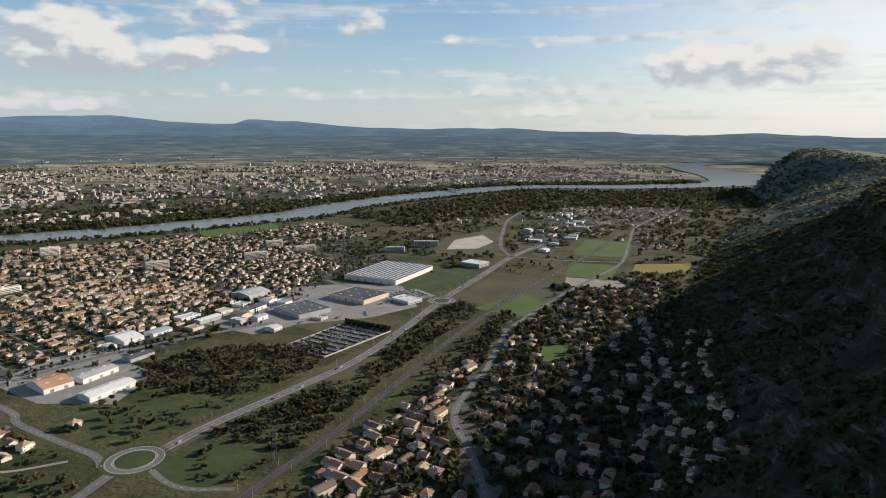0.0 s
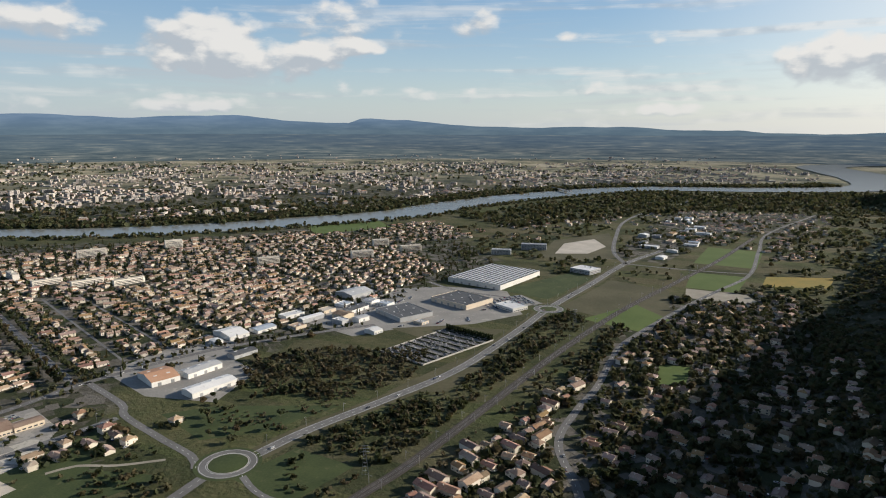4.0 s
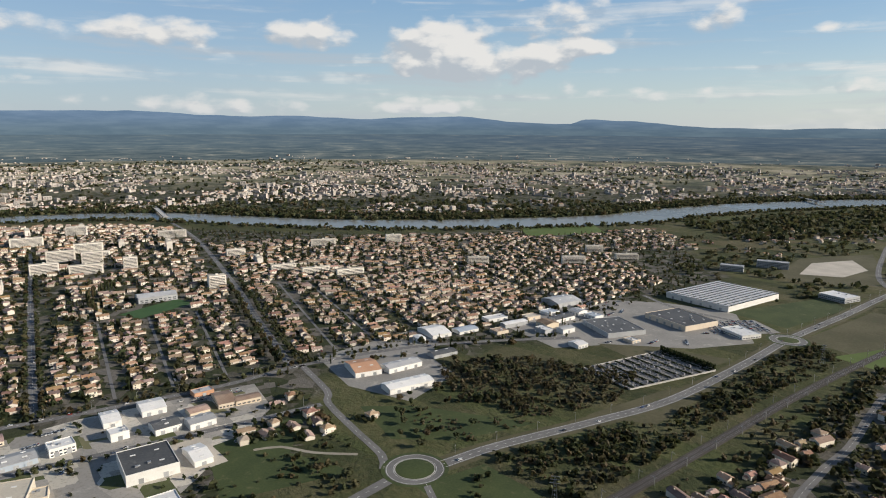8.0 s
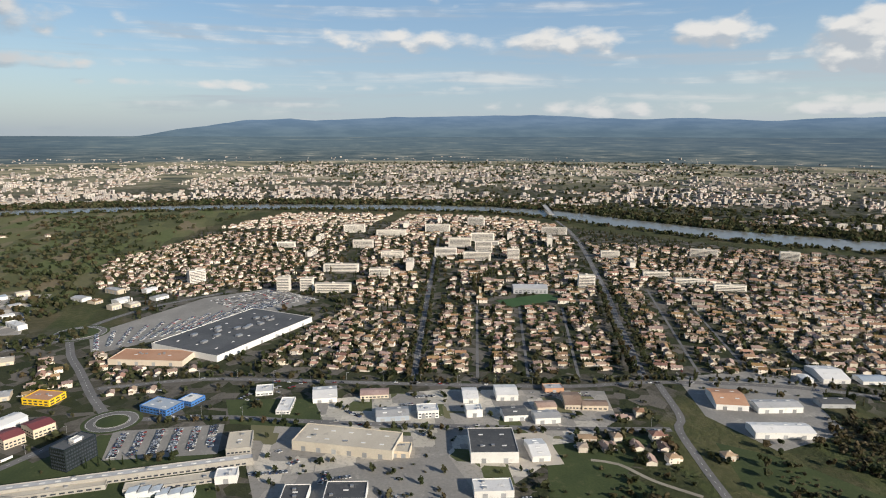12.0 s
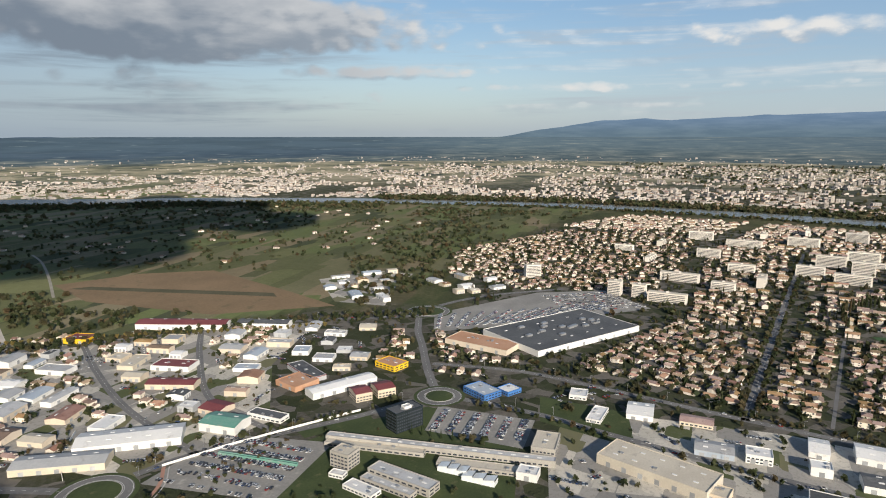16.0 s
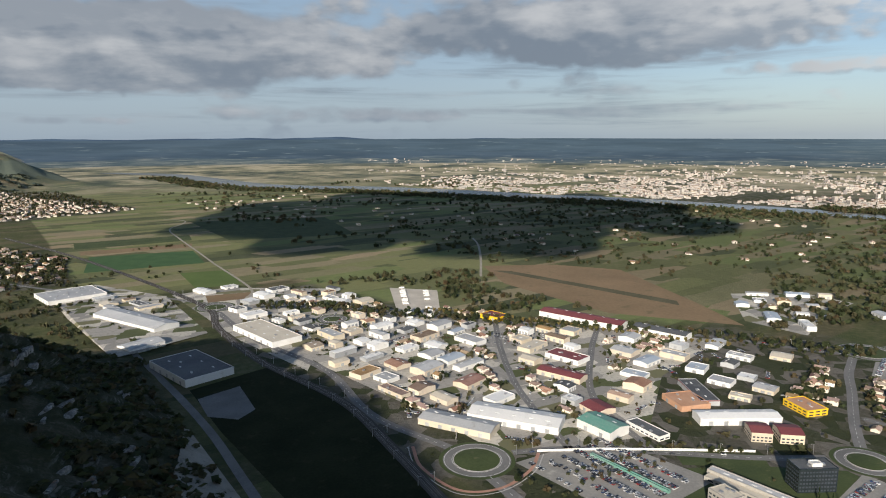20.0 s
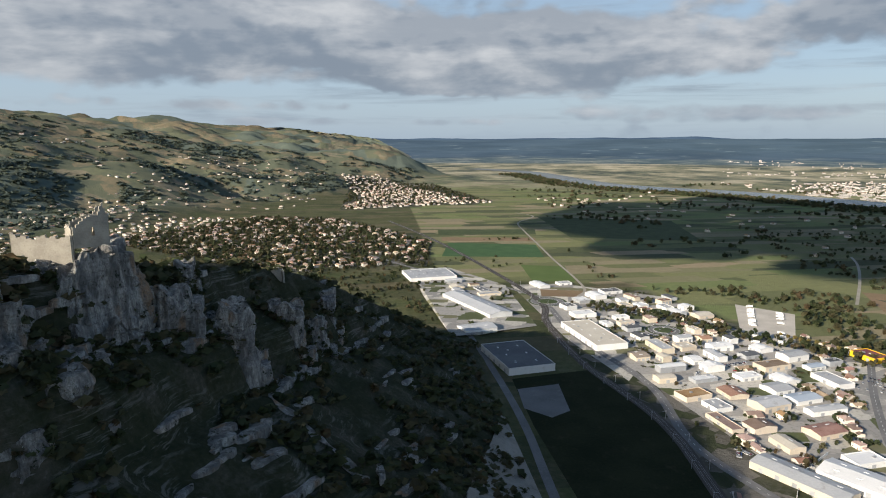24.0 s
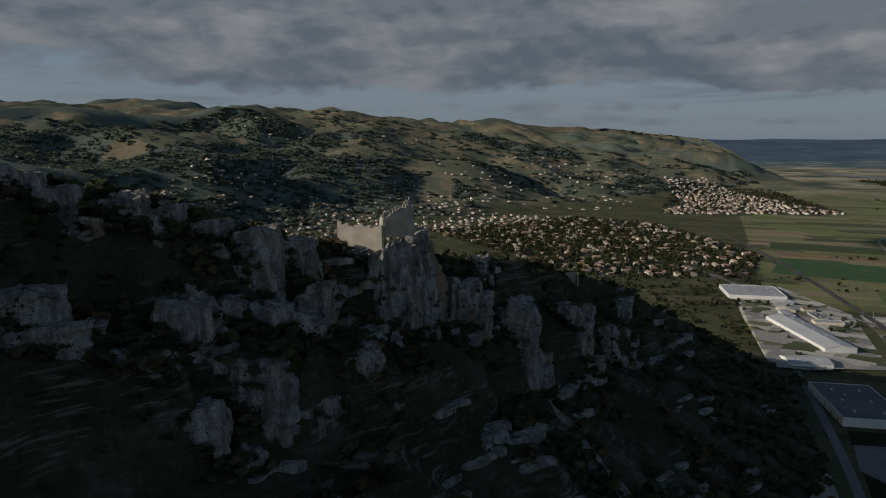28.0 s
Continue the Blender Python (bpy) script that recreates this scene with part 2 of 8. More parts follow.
M_WHITE = surface("white_cladding", (0.78, 0.77, 0.74), (0.68, 0.67, 0.64), 0.05, 0.8, 0.7, rand=0.12, wear=(0.6, 0.58, 0.54), rel=0.1)
M_CREAM = surface("cream_render", (0.66, 0.57, 0.45), (0.56, 0.48, 0.37), 0.06, 1.0, 0.85, rand=0.15, wear=(0.5, 0.44, 0.36))
M_GREYW = surface("grey_cladding", (0.42, 0.43, 0.44), (0.33, 0.34, 0.35), 0.06, 1.0, 0.6, rand=0.2)
M_YELLOW = surface("yellow_cladding", (0.85, 0.56, 0.02), (0.72, 0.45, 0.03), 0.08, 1.0, 0.6)
M_BLUE = surface("blue_cladding", (0.06, 0.19, 0.48), (0.05, 0.14, 0.36), 0.08, 1.0, 0.5)
M_CONC = surface("raw_concrete", (0.42, 0.40, 0.36), (0.32, 0.3, 0.27), 0.06, 1.2, 0.9, wear=(0.25, 0.24, 0.22))
M_R_DARK = surface("dark_membrane_roof", (0.075, 0.08, 0.088), (0.12, 0.125, 0.13), 0.03, 0.5, 0.8, rand=0.3, wear=(0.16, 0.16, 0.16), rel=0.1)
M_R_GREY = surface("grey_sheet_roof", (0.36, 0.37, 0.38), (0.47, 0.47, 0.47), 0.03, 0.6, 0.55, rand=0.25, wear=(0.3, 0.29, 0.28), rel=0.1)
M_R_WHITE = surface("pale_sheet_roof", (0.66, 0.66, 0.65), (0.76, 0.75, 0.73), 0.03, 0.6, 0.5, rand=0.15, wear=(0.55, 0.54, 0.52), rel=0.1)
M_R_BEIGE = surface("gravel_roof", (0.50, 0.45, 0.37), (0.60, 0.55, 0.46), 0.03, 0.7, 0.9, wear=(0.42, 0.38, 0.32))
M_R_MAROON = surface("maroon_sheet_roof", (0.17, 0.045, 0.05), (0.23, 0.075, 0.075), 0.04, 0.6, 0.6, rel=0.1)
M_R_GREEN = surface("green_sheet_roof", (0.12, 0.30, 0.24), (0.22, 0.33, 0.29), 0.03, 0.5, 0.6, rel=0.1, wear=(0.3, 0.34, 0.31))
M_R_ORANGE = surface("orange_roof", (0.45, 0.24, 0.14), (0.53, 0.32, 0.21), 0.04, 0.6, 0.8)
M_R_BLUE = surface("pale_blue_roof", (0.34, 0.40, 0.47), (0.44, 0.48, 0.53), 0.04, 0.6, 0.5, rel=0.1)
M_TILE = surface("clay_tile_roof", (0.27, 0.165, 0.115), (0.37, 0.26, 0.19), 0.08, 1.4, 0.9, rand=0.7, wear=(0.2, 0.125, 0.09), rel=0.8)
M_TILE_S = surface("clay_tile_roofs", (0.26, 0.165, 0.118), (0.36, 0.255, 0.19), 0.08, 1.4, 0.9, rand=0.7, island=True, wear=(0.2, 0.13, 0.095), rel=0.8)
M_REND = surface("house_render", (0.72, 0.66, 0.56), (0.62, 0.56, 0.47), 0.08, 1.2, 0.9, rand=0.3)
M_REND_S = surface("house_renders", (0.72, 0.66, 0.56), (0.63, 0.56, 0.48), 0.08, 1.2, 0.9, rand=0.35, island=True)
M_CITY = surface("town_walls", (0.50, 0.45, 0.40), (0.36, 0.33, 0.305), 0.03, 0.5, 0.9, rand=0.4, island=True)
M_APT = surface("apartment_render", (0.78, 0.73, 0.65), (0.68, 0.63, 0.56), 0.05, 0.8, 0.85, rand=0.25)
M_WIN = glass_mat("window_glass", (0.03, 0.035, 0.045))
M_BLACKGLASS = glass_mat("black_glass", (0.012, 0.017, 0.02), 0.05)
M_GHOUSE = glass_mat("greenhouse_glass", (0.55, 0.57, 0.57), 0.2)
M_SHUT = surface("painted_door", (0.3, 0.2, 0.12), (0.22, 0.15, 0.1), 0.3, 3, 0.6, rand=0.5)
M_DOCK = surface("roller_door", (0.36, 0.37, 0.38), (0.28, 0.29, 0.3), 0.3, 3, 0.5, rand=0.4)
M_STEEL = surface("galvanised_steel", (0.5, 0.5, 0.5), (0.4, 0.4, 0.41), 0.3, 3, 0.45, 0.7, rel=0)
M_BARK = surface("bark", (0.10, 0.075, 0.055), (0.15, 0.12, 0.09), 0.5, 4, 0.95)
M_TYRE = surface("tyre_rubber", (0.02, 0.02, 0.02), (0.035, 0.035, 0.035), 1, 5, 0.9)
M_TOMB = surface("tomb_stone", (0.27, 0.27, 0.28), (0.16, 0.16, 0.165), 0.3, 2, 0.5, rand=0.7, island=True)
M_CLOUD = surface("cloud_vapour", (0.9, 0.9, 0.9), (0.8, 0.8, 0.82), 0.002, 0.01, 1.0)


def car_paint(name, island):
    m, n, b = material(name, 0.25, 0.2, 0.5)
    r = n.add("ShaderNodeNewGeometry").outputs["Random Per Island"] if island else n.add("ShaderNodeObjectInfo").outputs["Random"]
    c = n.ramp(r, (0.0, (0.75, 0.75, 0.74)), (0.3, (0.45, 0.46, 0.47)), (0.5, (0.10, 0.105, 0.11)), (0.68, (0.02, 0.02, 0.025)), (0.84, (0.04, 0.07, 0.16)), (0.92, (0.3, 0.03, 0.025)))
    n.t.nodes[-1].color_ramp.interpolation = "CONSTANT"
    n.t.links.new(c, b.inputs["Base Color"])
    return m


def estate_mat():
    """Worn trade-estate ground: tarmac, gravel and grass plots side by side."""
    m, n, b = material("estate_ground", 0.92, 0, 0.2)
    v = n.add("ShaderNodeNewGeometry").outputs["Position"]
    at = n.add("ShaderNodeMapping", {"Vector": v, "Rotation": (0, 0, 0.2), "Scale": (0.03, 0.05, 0.0)}).outputs[0]
    cell = n.add("ShaderNodeTexVoronoi", {"Vector": at, "Scale": 1.0, "Randomness": 0.85}, distance="CHEBYCHEV").outputs["Color"]
    pick = n.add("ShaderNodeSeparateColor", {0: cell}).outputs[0]
    c = n.ramp(pick, (0.0, (0.35, 0.33, 0.30)), (0.30, (0.085, 0.10, 0.042)), (0.38, (0.48, 0.45, 0.39)), (0.58, (0.28, 0.267, 0.247)), (0.78, (0.16, 0.155, 0.085)), (0.85, (0.57, 0.53, 0.46)))
    n.t.nodes[-1].color_ramp.interpolation = "CONSTANT"
    g = n.noise(v, 0.25, 6, 0.7)
    c = n.mix(n.math("MULTIPLY", n.step(g, 0.47, 0.7), 0.5), c, rgb(0.13, 0.125, 0.10))
    n.t.links.new(c, b.inputs["Base Color"])
    return m


M_ESTATE = estate_mat()
M_CAR, M_CAR_S = car_paint("car_paint", False), car_paint("car_paints", True)


def leaf_mat(name, cols, attr, through_light=0.3):
    """Foliage: every tree takes its own tint, every leaf clump varies a little."""
    m, n, b = material(name, 0.7, 0.0, 0.15)
    r = n.add("ShaderNodeAttribute", attribute_name="tint").outputs["Fac"] if attr else n.add("ShaderNodeObjectInfo").outputs["Random"]
    i = n.add("ShaderNodeNewGeometry").outputs["Random Per Island"]
    c = n.ramp(r, *[(k / (len(cols) - 1), c) for k, c in enumerate(cols)])
    v = n.add("ShaderNodeNewGeometry").outputs["Position"]
    k = n.math("ADD", 0.62, n.math("ADD", n.math("MULTIPLY", i, 0.5), n.math("MULTIPLY", n.noise(v, 0.7), 0.4)))
    c = n.add("ShaderNodeHueSaturation", {"Value": k, "Color": c}).outputs[0]
    n.t.links.new(c, b.inputs["Base Color"])
    # leaves let some light through
    thin = n.add("ShaderNodeBsdfTranslucent", {"Color": n.mix(0.5, c, rgb(0.13, 0.13, 0.05))})
    both = n.add("ShaderNodeMixShader", {0: through_light})
    out = next(q for q in n.t.nodes if q.type == "OUTPUT_MATERIAL")
    n.t.links.new(b.outputs[0], both.inputs[1])
    n.t.links.new(thin.outputs[0], both.inputs[2])
    n.t.links.new(both.outputs[0], out.inputs[0])
    return m


GREENS = [(0.026, 0.036, 0.017), (0.04, 0.052, 0.022), (0.052, 0.062, 0.028), (0.065, 0.07, 0.034), (0.072, 0.07, 0.038), (0.083, 0.074, 0.038), (0.088, 0.062, 0.034)]
M_LEAF, M_LEAF_S = leaf_mat("foliage", GREENS, False), leaf_mat("foliage_mass", GREENS, True)
M_PINE = leaf_mat("dark_foliage", [(0.02, 0.035, 0.015), (0.035, 0.05, 0.02)], False)


def rock_mat():
    m, n, b = material("limestone", 0.92, 0, 0.2)
    v = n.add("ShaderNodeNewGeometry").outputs["Position"]
    sq = n.add("ShaderNodeVectorMath", {0: v, 1: (1.0, 1.0, 0.28)}, operation="MULTIPLY").outputs[0]
    lay = n.add("ShaderNodeVectorMath", {0: v, 1: (0.12, 0.12, 1.0)}, operation="MULTIPLY").outputs[0]
    c = n.mix(n.step(n.noise(sq, 0.16, 7, 0.70), 0.38, 0.66), rgb(0.15, 0.145, 0.137), rgb(0.50, 0.48, 0.44))
    c = n.mix(n.step(n.noise(sq, 0.07, 4), 0.56, 0.70), c, rgb(0.32, 0.21, 0.13))
    c = n.mix(n.math("MULTIPLY", n.step(n.noise(lay, 0.5, 6, 0.72), 0.58, 0.66), 0.7), c, rgb(0.12, 0.113, 0.104))
    crack = n.math("ABSOLUTE", n.math("SUBTRACT", n.noise(sq, 0.30, 5, 0.6), 0.5))
    c = n.mix(n.math("MULTIPLY", n.math("SUBTRACT", 1.0, n.step(crack, 0.002, 0.02)), 0.6), c, rgb(0.06, 0.057, 0.053))
    c = n.mix(n.math("MULTIPLY", n.step(n.noise(v, 1.1, 5, 0.7), 0.42, 0.62), 0.45), c, rgb(0.20, 0.19, 0.175))
    c = n.mix(n.step(n.noise(v, 0.13, 6, 0.72), 0.59, 0.65), c, rgb(0.03, 0.035, 0.02))
    n.t.links.new(c, b.inputs["Base Color"])
    bump(n, b, n.math("ADD", n.noise(sq, 0.5, 7, 0.7), n.math("MULTIPLY", n.noise(lay, 0.9, 4), 0.6)), 1.0, 2.6)
    return m


M_ROCK = rock_mat()
M_SCAR = surface("scraped_earth", (0.21, 0.187, 0.157), (0.30, 0.27, 0.23), 0.05, 0.7, 0.95, rel=0.9, wear=(0.13, 0.12, 0.098))
M_RUIN = surface("ruin_masonry", (0.43, 0.39, 0.32), (0.30, 0.27, 0.22), 0.12, 1.1, 0.95, rel=0.9, wear=(0.27, 0.25, 0.21))


def water_mat():
    m, n, b = material("river_water", 0.22, 0, 0.4)
    v = n.add("ShaderNodeNewGeometry").outputs["Position"]
    n.t.links.new(n.mix(n.noise(v, 0.004, 4), rgb(0.19, 0.195, 0.18), rgb(0.25, 0.255, 0.235)), b.inputs["Base Color"])
    bump(n, b, n.noise(v, 0.25, 5, 0.65), 0.03, 0.2)
    return m


M_WATER = water_mat()


def ground_mat():
    """One sheet: meadow and field patchwork, garden plots in the built-up parts, stone and scrub on the steep slopes."""
    m, n, b = material("land", 0.95, 0, 0.1)
    v = n.add("ShaderNodeNewGeometry").outputs["Position"]
    z = n.add("ShaderNodeAttribute", attribute_name="zone").outputs["Color"]
    town, farm, slope = n.add("ShaderNodeSeparateColor", {0: z}).outputs
    # meadow
    f = n.math("ADD", n.math("MULTIPLY", n.noise(v, 0.012, 5), 0.6), n.math("MULTIPLY", n.noise(v, 0.12, 5, 0.65), 0.5))
    meadow = n.ramp(f, (0.38, (0.022, 0.028, 0.013)), (0.5, (0.04, 0.048, 0.021)), (0.60, (0.068, 0.066, 0.034)), (0.72, (0.125, 0.107, 0.068)))
    # fields
    rot = n.add("ShaderNodeMapping", {"Vector": v, "Rotation": (0, 0, -0.12), "Scale": (0.0058, 0.021, 0.0)}).outputs[0]
    cell = n.add("ShaderNodeTexVoronoi", {"Vector": rot, "Scale": 1.0, "Randomness": 0.75}, distance="CHEBYCHEV").outputs["Color"]
    pick = n.add("ShaderNodeSeparateColor", {0: cell}).outputs[0]
    crop = n.ramp(pick, (0.0, (0.17, 0.178, 0.084)), (0.2, (0.225, 0.23, 0.105)), (0.38, (0.30, 0.255, 0.16)), (0.5, (0.12, 0.132, 0.066)), (0.64, (0.19, 0.225, 0.09)), (0.78, (0.35, 0.275, 0.175)), (0.85, (0.24, 0.225, 0.125)), (0.93, (0.09, 0.103, 0.058)))
    n.t.nodes[-1].color_ramp.interpolation = "CONSTANT"
    crop = n.mix(n.math("MULTIPLY", n.noise(v, 0.08, 5), 0.45), crop, meadow)
    c = n.mix(farm, meadow, crop)
    # vineyards and woods on the western hills, colours lifted towards blue for haze
    wild = n.add("ShaderNodeAttribute", attribute_name="wild").outputs["Fac"]
    wood = n.step(n.math("ADD", n.add("ShaderNodeAttribute", attribute_name="wood").outputs["Fac"], n.math("SUBTRACT", n.noise(v, 0.02, 5, 0.65), 0.5)), 0.40, 0.62)
    terr = n.add("ShaderNodeMapping", {"Vector": v, "Rotation": (0, 0, 0.5), "Scale": (0.0075, 0.019, 0.012)}).outputs[0]
    plots = n.add("ShaderNodeSeparateColor", {0: n.add("ShaderNodeTexVoronoi", {"Vector": terr, "Scale": 1.0, "Randomness": 0.9}, distance="CHEBYCHEV").outputs["Color"]}).outputs[0]
    vines = n.ramp(plots, (0.0, (0.20, 0.165, 0.105)), (0.22, (0.13, 0.137, 0.088)), (0.42, (0.26, 0.205, 0.128)), (0.56, (0.105, 0.118, 0.08)), (0.72, (0.22, 0.19, 0.128)), (0.86, (0.15, 0.157, 0.095)))
    n.t.nodes[-1].color_ramp.interpolation = "CONSTANT"
    vines = n.mix(n.math("MULTIPLY", n.step(n.noise(v, 0.03, 6, 0.7), 0.42, 0.62), 0.75), vines, rgb(0.115, 0.125, 0.085))
    hill = n.mix(wood, vines, n.mix(n.noise(v, 0.05, 5, 0.7), rgb(0.085, 0.11, 0.095), rgb(0.15, 0.168, 0.125)))
    c = n.mix(wild, c, hill)
    # gardens, drives and streets
    plot = n.add("ShaderNodeTexVoronoi", {"Vector": v, "Scale": 0.06, "Randomness": 1.0}).outputs["Color"]
    pk = n.math("ADD", n.math("MULTIPLY", n.add("ShaderNodeSeparateColor", {0: plot}).outputs[0], 0.6), n.math("MULTIPLY", n.noise(v, 0.2, 4, 0.7), 0.4))
    gard = n.ramp(pk, (0.1, (0.03, 0.04, 0.019)), (0.42, (0.05, 0.056, 0.03)), (0.56, (0.085, 0.08, 0.063)), (0.72, (0.15, 0.138, 0.12)))
    c = n.mix(town, c, gard)
    # slopes
    g = n.math("ADD", n.math("MULTIPLY", n.noise(v, 0.035, 6, 0.6), 0.6), n.math("MULTIPLY", n.noise(v, 0.3, 5, 0.7), 0.45))
    lay = n.add("ShaderNodeVectorMath", {0: v, 1: (0.035, 0.035, 0.42)}, operation="MULTIPLY").outputs[0]
    strata = n.math("MULTIPLY", n.step(n.noise(lay, 1.0, 6, 0.7), 0.52, 0.62), n.step(n.noise(v, 0.022, 4), 0.42, 0.6))
    scrub = n.ramp(g, (0.38, (0.022, 0.027, 0.014)), (0.52, (0.036, 0.04, 0.022)), (0.64, (0.07, 0.063, 0.047)), (0.76, (0.16, 0.145, 0.125)))
    scrub = n.mix(n.math("MULTIPLY", strata, 0.55), scrub, rgb(0.2, 0.19, 0.17))
    c = n.mix(slope, c, scrub)
    # the far plain: thin strips of fields, copses and villages, grey-blue haze painted in with distance
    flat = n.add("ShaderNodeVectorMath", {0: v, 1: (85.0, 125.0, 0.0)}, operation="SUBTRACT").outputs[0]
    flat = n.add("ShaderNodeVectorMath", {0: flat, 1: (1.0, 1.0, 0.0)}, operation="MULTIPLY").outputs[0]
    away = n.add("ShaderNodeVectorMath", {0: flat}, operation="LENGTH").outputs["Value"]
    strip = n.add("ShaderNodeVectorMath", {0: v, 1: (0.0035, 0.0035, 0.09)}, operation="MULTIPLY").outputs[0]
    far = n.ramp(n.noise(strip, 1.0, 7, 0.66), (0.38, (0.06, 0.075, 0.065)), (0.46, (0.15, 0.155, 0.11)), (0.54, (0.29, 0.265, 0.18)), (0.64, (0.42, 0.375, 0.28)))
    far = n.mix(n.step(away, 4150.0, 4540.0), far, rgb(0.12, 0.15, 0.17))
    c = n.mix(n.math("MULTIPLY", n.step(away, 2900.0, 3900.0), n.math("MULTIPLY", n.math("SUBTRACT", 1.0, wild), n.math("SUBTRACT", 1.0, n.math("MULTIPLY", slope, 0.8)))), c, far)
    n.t.links.new(c, b.inputs["Base Color"])
    bump(n, b, n.math("ADD", n.noise(v, 0.2, 6, 0.7), n.noise(v, 0.05, 3)), 0.8, 1.5)
    return m


M_LAND = ground_mat()


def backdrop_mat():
    """Far mountains behind some twenty kilometres of air: haze painted in as pale glow."""
    m, n, b = material("hazed_mountains", 1.0, 0, 0.0)
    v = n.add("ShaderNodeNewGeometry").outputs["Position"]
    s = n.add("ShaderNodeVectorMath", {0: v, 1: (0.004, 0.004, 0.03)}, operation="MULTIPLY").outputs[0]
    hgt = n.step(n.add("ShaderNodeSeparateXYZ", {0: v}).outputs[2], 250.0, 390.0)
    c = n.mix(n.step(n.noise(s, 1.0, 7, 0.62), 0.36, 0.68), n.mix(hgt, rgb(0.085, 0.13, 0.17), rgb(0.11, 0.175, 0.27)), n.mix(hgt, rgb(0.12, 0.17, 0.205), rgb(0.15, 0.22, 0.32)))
    # cloud shade on the low northern hills, painted as dark navy
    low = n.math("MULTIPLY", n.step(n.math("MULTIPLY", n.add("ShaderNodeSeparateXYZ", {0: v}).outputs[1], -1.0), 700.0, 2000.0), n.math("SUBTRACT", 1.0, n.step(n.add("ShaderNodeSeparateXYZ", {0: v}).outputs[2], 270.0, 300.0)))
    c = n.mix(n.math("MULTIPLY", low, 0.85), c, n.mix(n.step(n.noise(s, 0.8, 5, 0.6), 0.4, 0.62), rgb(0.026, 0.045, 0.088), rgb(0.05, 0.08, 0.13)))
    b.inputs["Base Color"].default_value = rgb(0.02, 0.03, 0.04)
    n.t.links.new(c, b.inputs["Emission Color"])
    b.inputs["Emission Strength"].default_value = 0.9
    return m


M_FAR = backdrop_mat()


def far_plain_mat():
    """The last of the plain before the horizon, behind ten kilometres of air and more: haze painted as glow."""
    m, n, b = material("hazed_plain", 1.0, 0, 0.0)
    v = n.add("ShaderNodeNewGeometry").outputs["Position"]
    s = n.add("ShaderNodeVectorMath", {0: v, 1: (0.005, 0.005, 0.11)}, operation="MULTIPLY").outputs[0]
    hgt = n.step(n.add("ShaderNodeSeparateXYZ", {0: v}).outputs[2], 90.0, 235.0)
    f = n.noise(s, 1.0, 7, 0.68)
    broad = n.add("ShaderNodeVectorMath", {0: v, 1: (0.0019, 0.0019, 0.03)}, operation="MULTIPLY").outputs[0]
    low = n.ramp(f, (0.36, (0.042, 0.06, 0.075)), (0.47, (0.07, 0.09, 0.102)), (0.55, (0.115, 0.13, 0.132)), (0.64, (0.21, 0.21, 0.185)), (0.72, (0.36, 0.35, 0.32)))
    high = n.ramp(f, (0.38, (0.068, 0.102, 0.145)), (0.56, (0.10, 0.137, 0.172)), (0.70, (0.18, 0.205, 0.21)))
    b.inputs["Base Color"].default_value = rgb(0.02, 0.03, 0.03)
    # cloud shade over the northern distance, painted as a dark blue band
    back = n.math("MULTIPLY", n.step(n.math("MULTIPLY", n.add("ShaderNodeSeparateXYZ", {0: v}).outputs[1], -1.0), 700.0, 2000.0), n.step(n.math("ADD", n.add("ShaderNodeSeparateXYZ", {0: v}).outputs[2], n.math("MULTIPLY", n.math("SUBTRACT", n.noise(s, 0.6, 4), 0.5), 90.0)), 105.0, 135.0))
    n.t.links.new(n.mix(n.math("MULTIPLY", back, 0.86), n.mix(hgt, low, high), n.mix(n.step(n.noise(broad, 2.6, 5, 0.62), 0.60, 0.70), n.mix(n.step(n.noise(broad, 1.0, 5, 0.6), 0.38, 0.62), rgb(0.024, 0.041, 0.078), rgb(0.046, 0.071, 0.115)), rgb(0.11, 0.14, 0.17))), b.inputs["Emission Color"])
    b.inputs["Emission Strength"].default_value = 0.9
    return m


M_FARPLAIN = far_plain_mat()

# ---- the lie of the land ----
CX, CY, EYE = 85.0, 125.0, 275.0
NEAR, RIM = 2600.0, 4560.0  # past NEAR the plain is drawn in, so that its horizon lies at RIM


def hash2(i, j, seed):
    h = (i * 374761393 + j * 668265263 + seed * 974634257) & 0xFFFFFFFF
    h = ((h ^ (h >> 13)) * 1274126177) & 0xFFFFFFFF
    return ((h ^ (h >> 16)) & 0xFFFF) / 65535.0


def value(x, y, seed=0):
    x, y = np.asarray(x, float), np.asarray(y, float)
    i, j = np.floor(x).astype(np.int64), np.floor(y).astype(np.int64)
    u, v = x - i, y - j
    u, v = u * u * (3 - 2 * u), v * v * (3 - 2 * v)
    a, b = hash2(i, j, seed), hash2(i + 1, j, seed)
    c, d = hash2(i, j + 1, seed), hash2(i + 1, j + 1, seed)
    return a + (b - a) * u + (c - a) * v + (a - b - c + d) * u * v


def fbm(x, y, seed=0, octaves=5, gain=0.5):
    s, k, t = 0.0, 1.0, 0.0
    for o in range(octaves):
        s, t = s + k * value(np.asarray(x) * 2**o, np.asarray(y) * 2**o, seed + o), t + k
        k *= gain
    return s / t


def smooth(v, lo, hi):
    t = np.clip((np.asarray(v, float) - lo) / (hi - lo), 0, 1)
    return t * t * (3 - 2 * t)


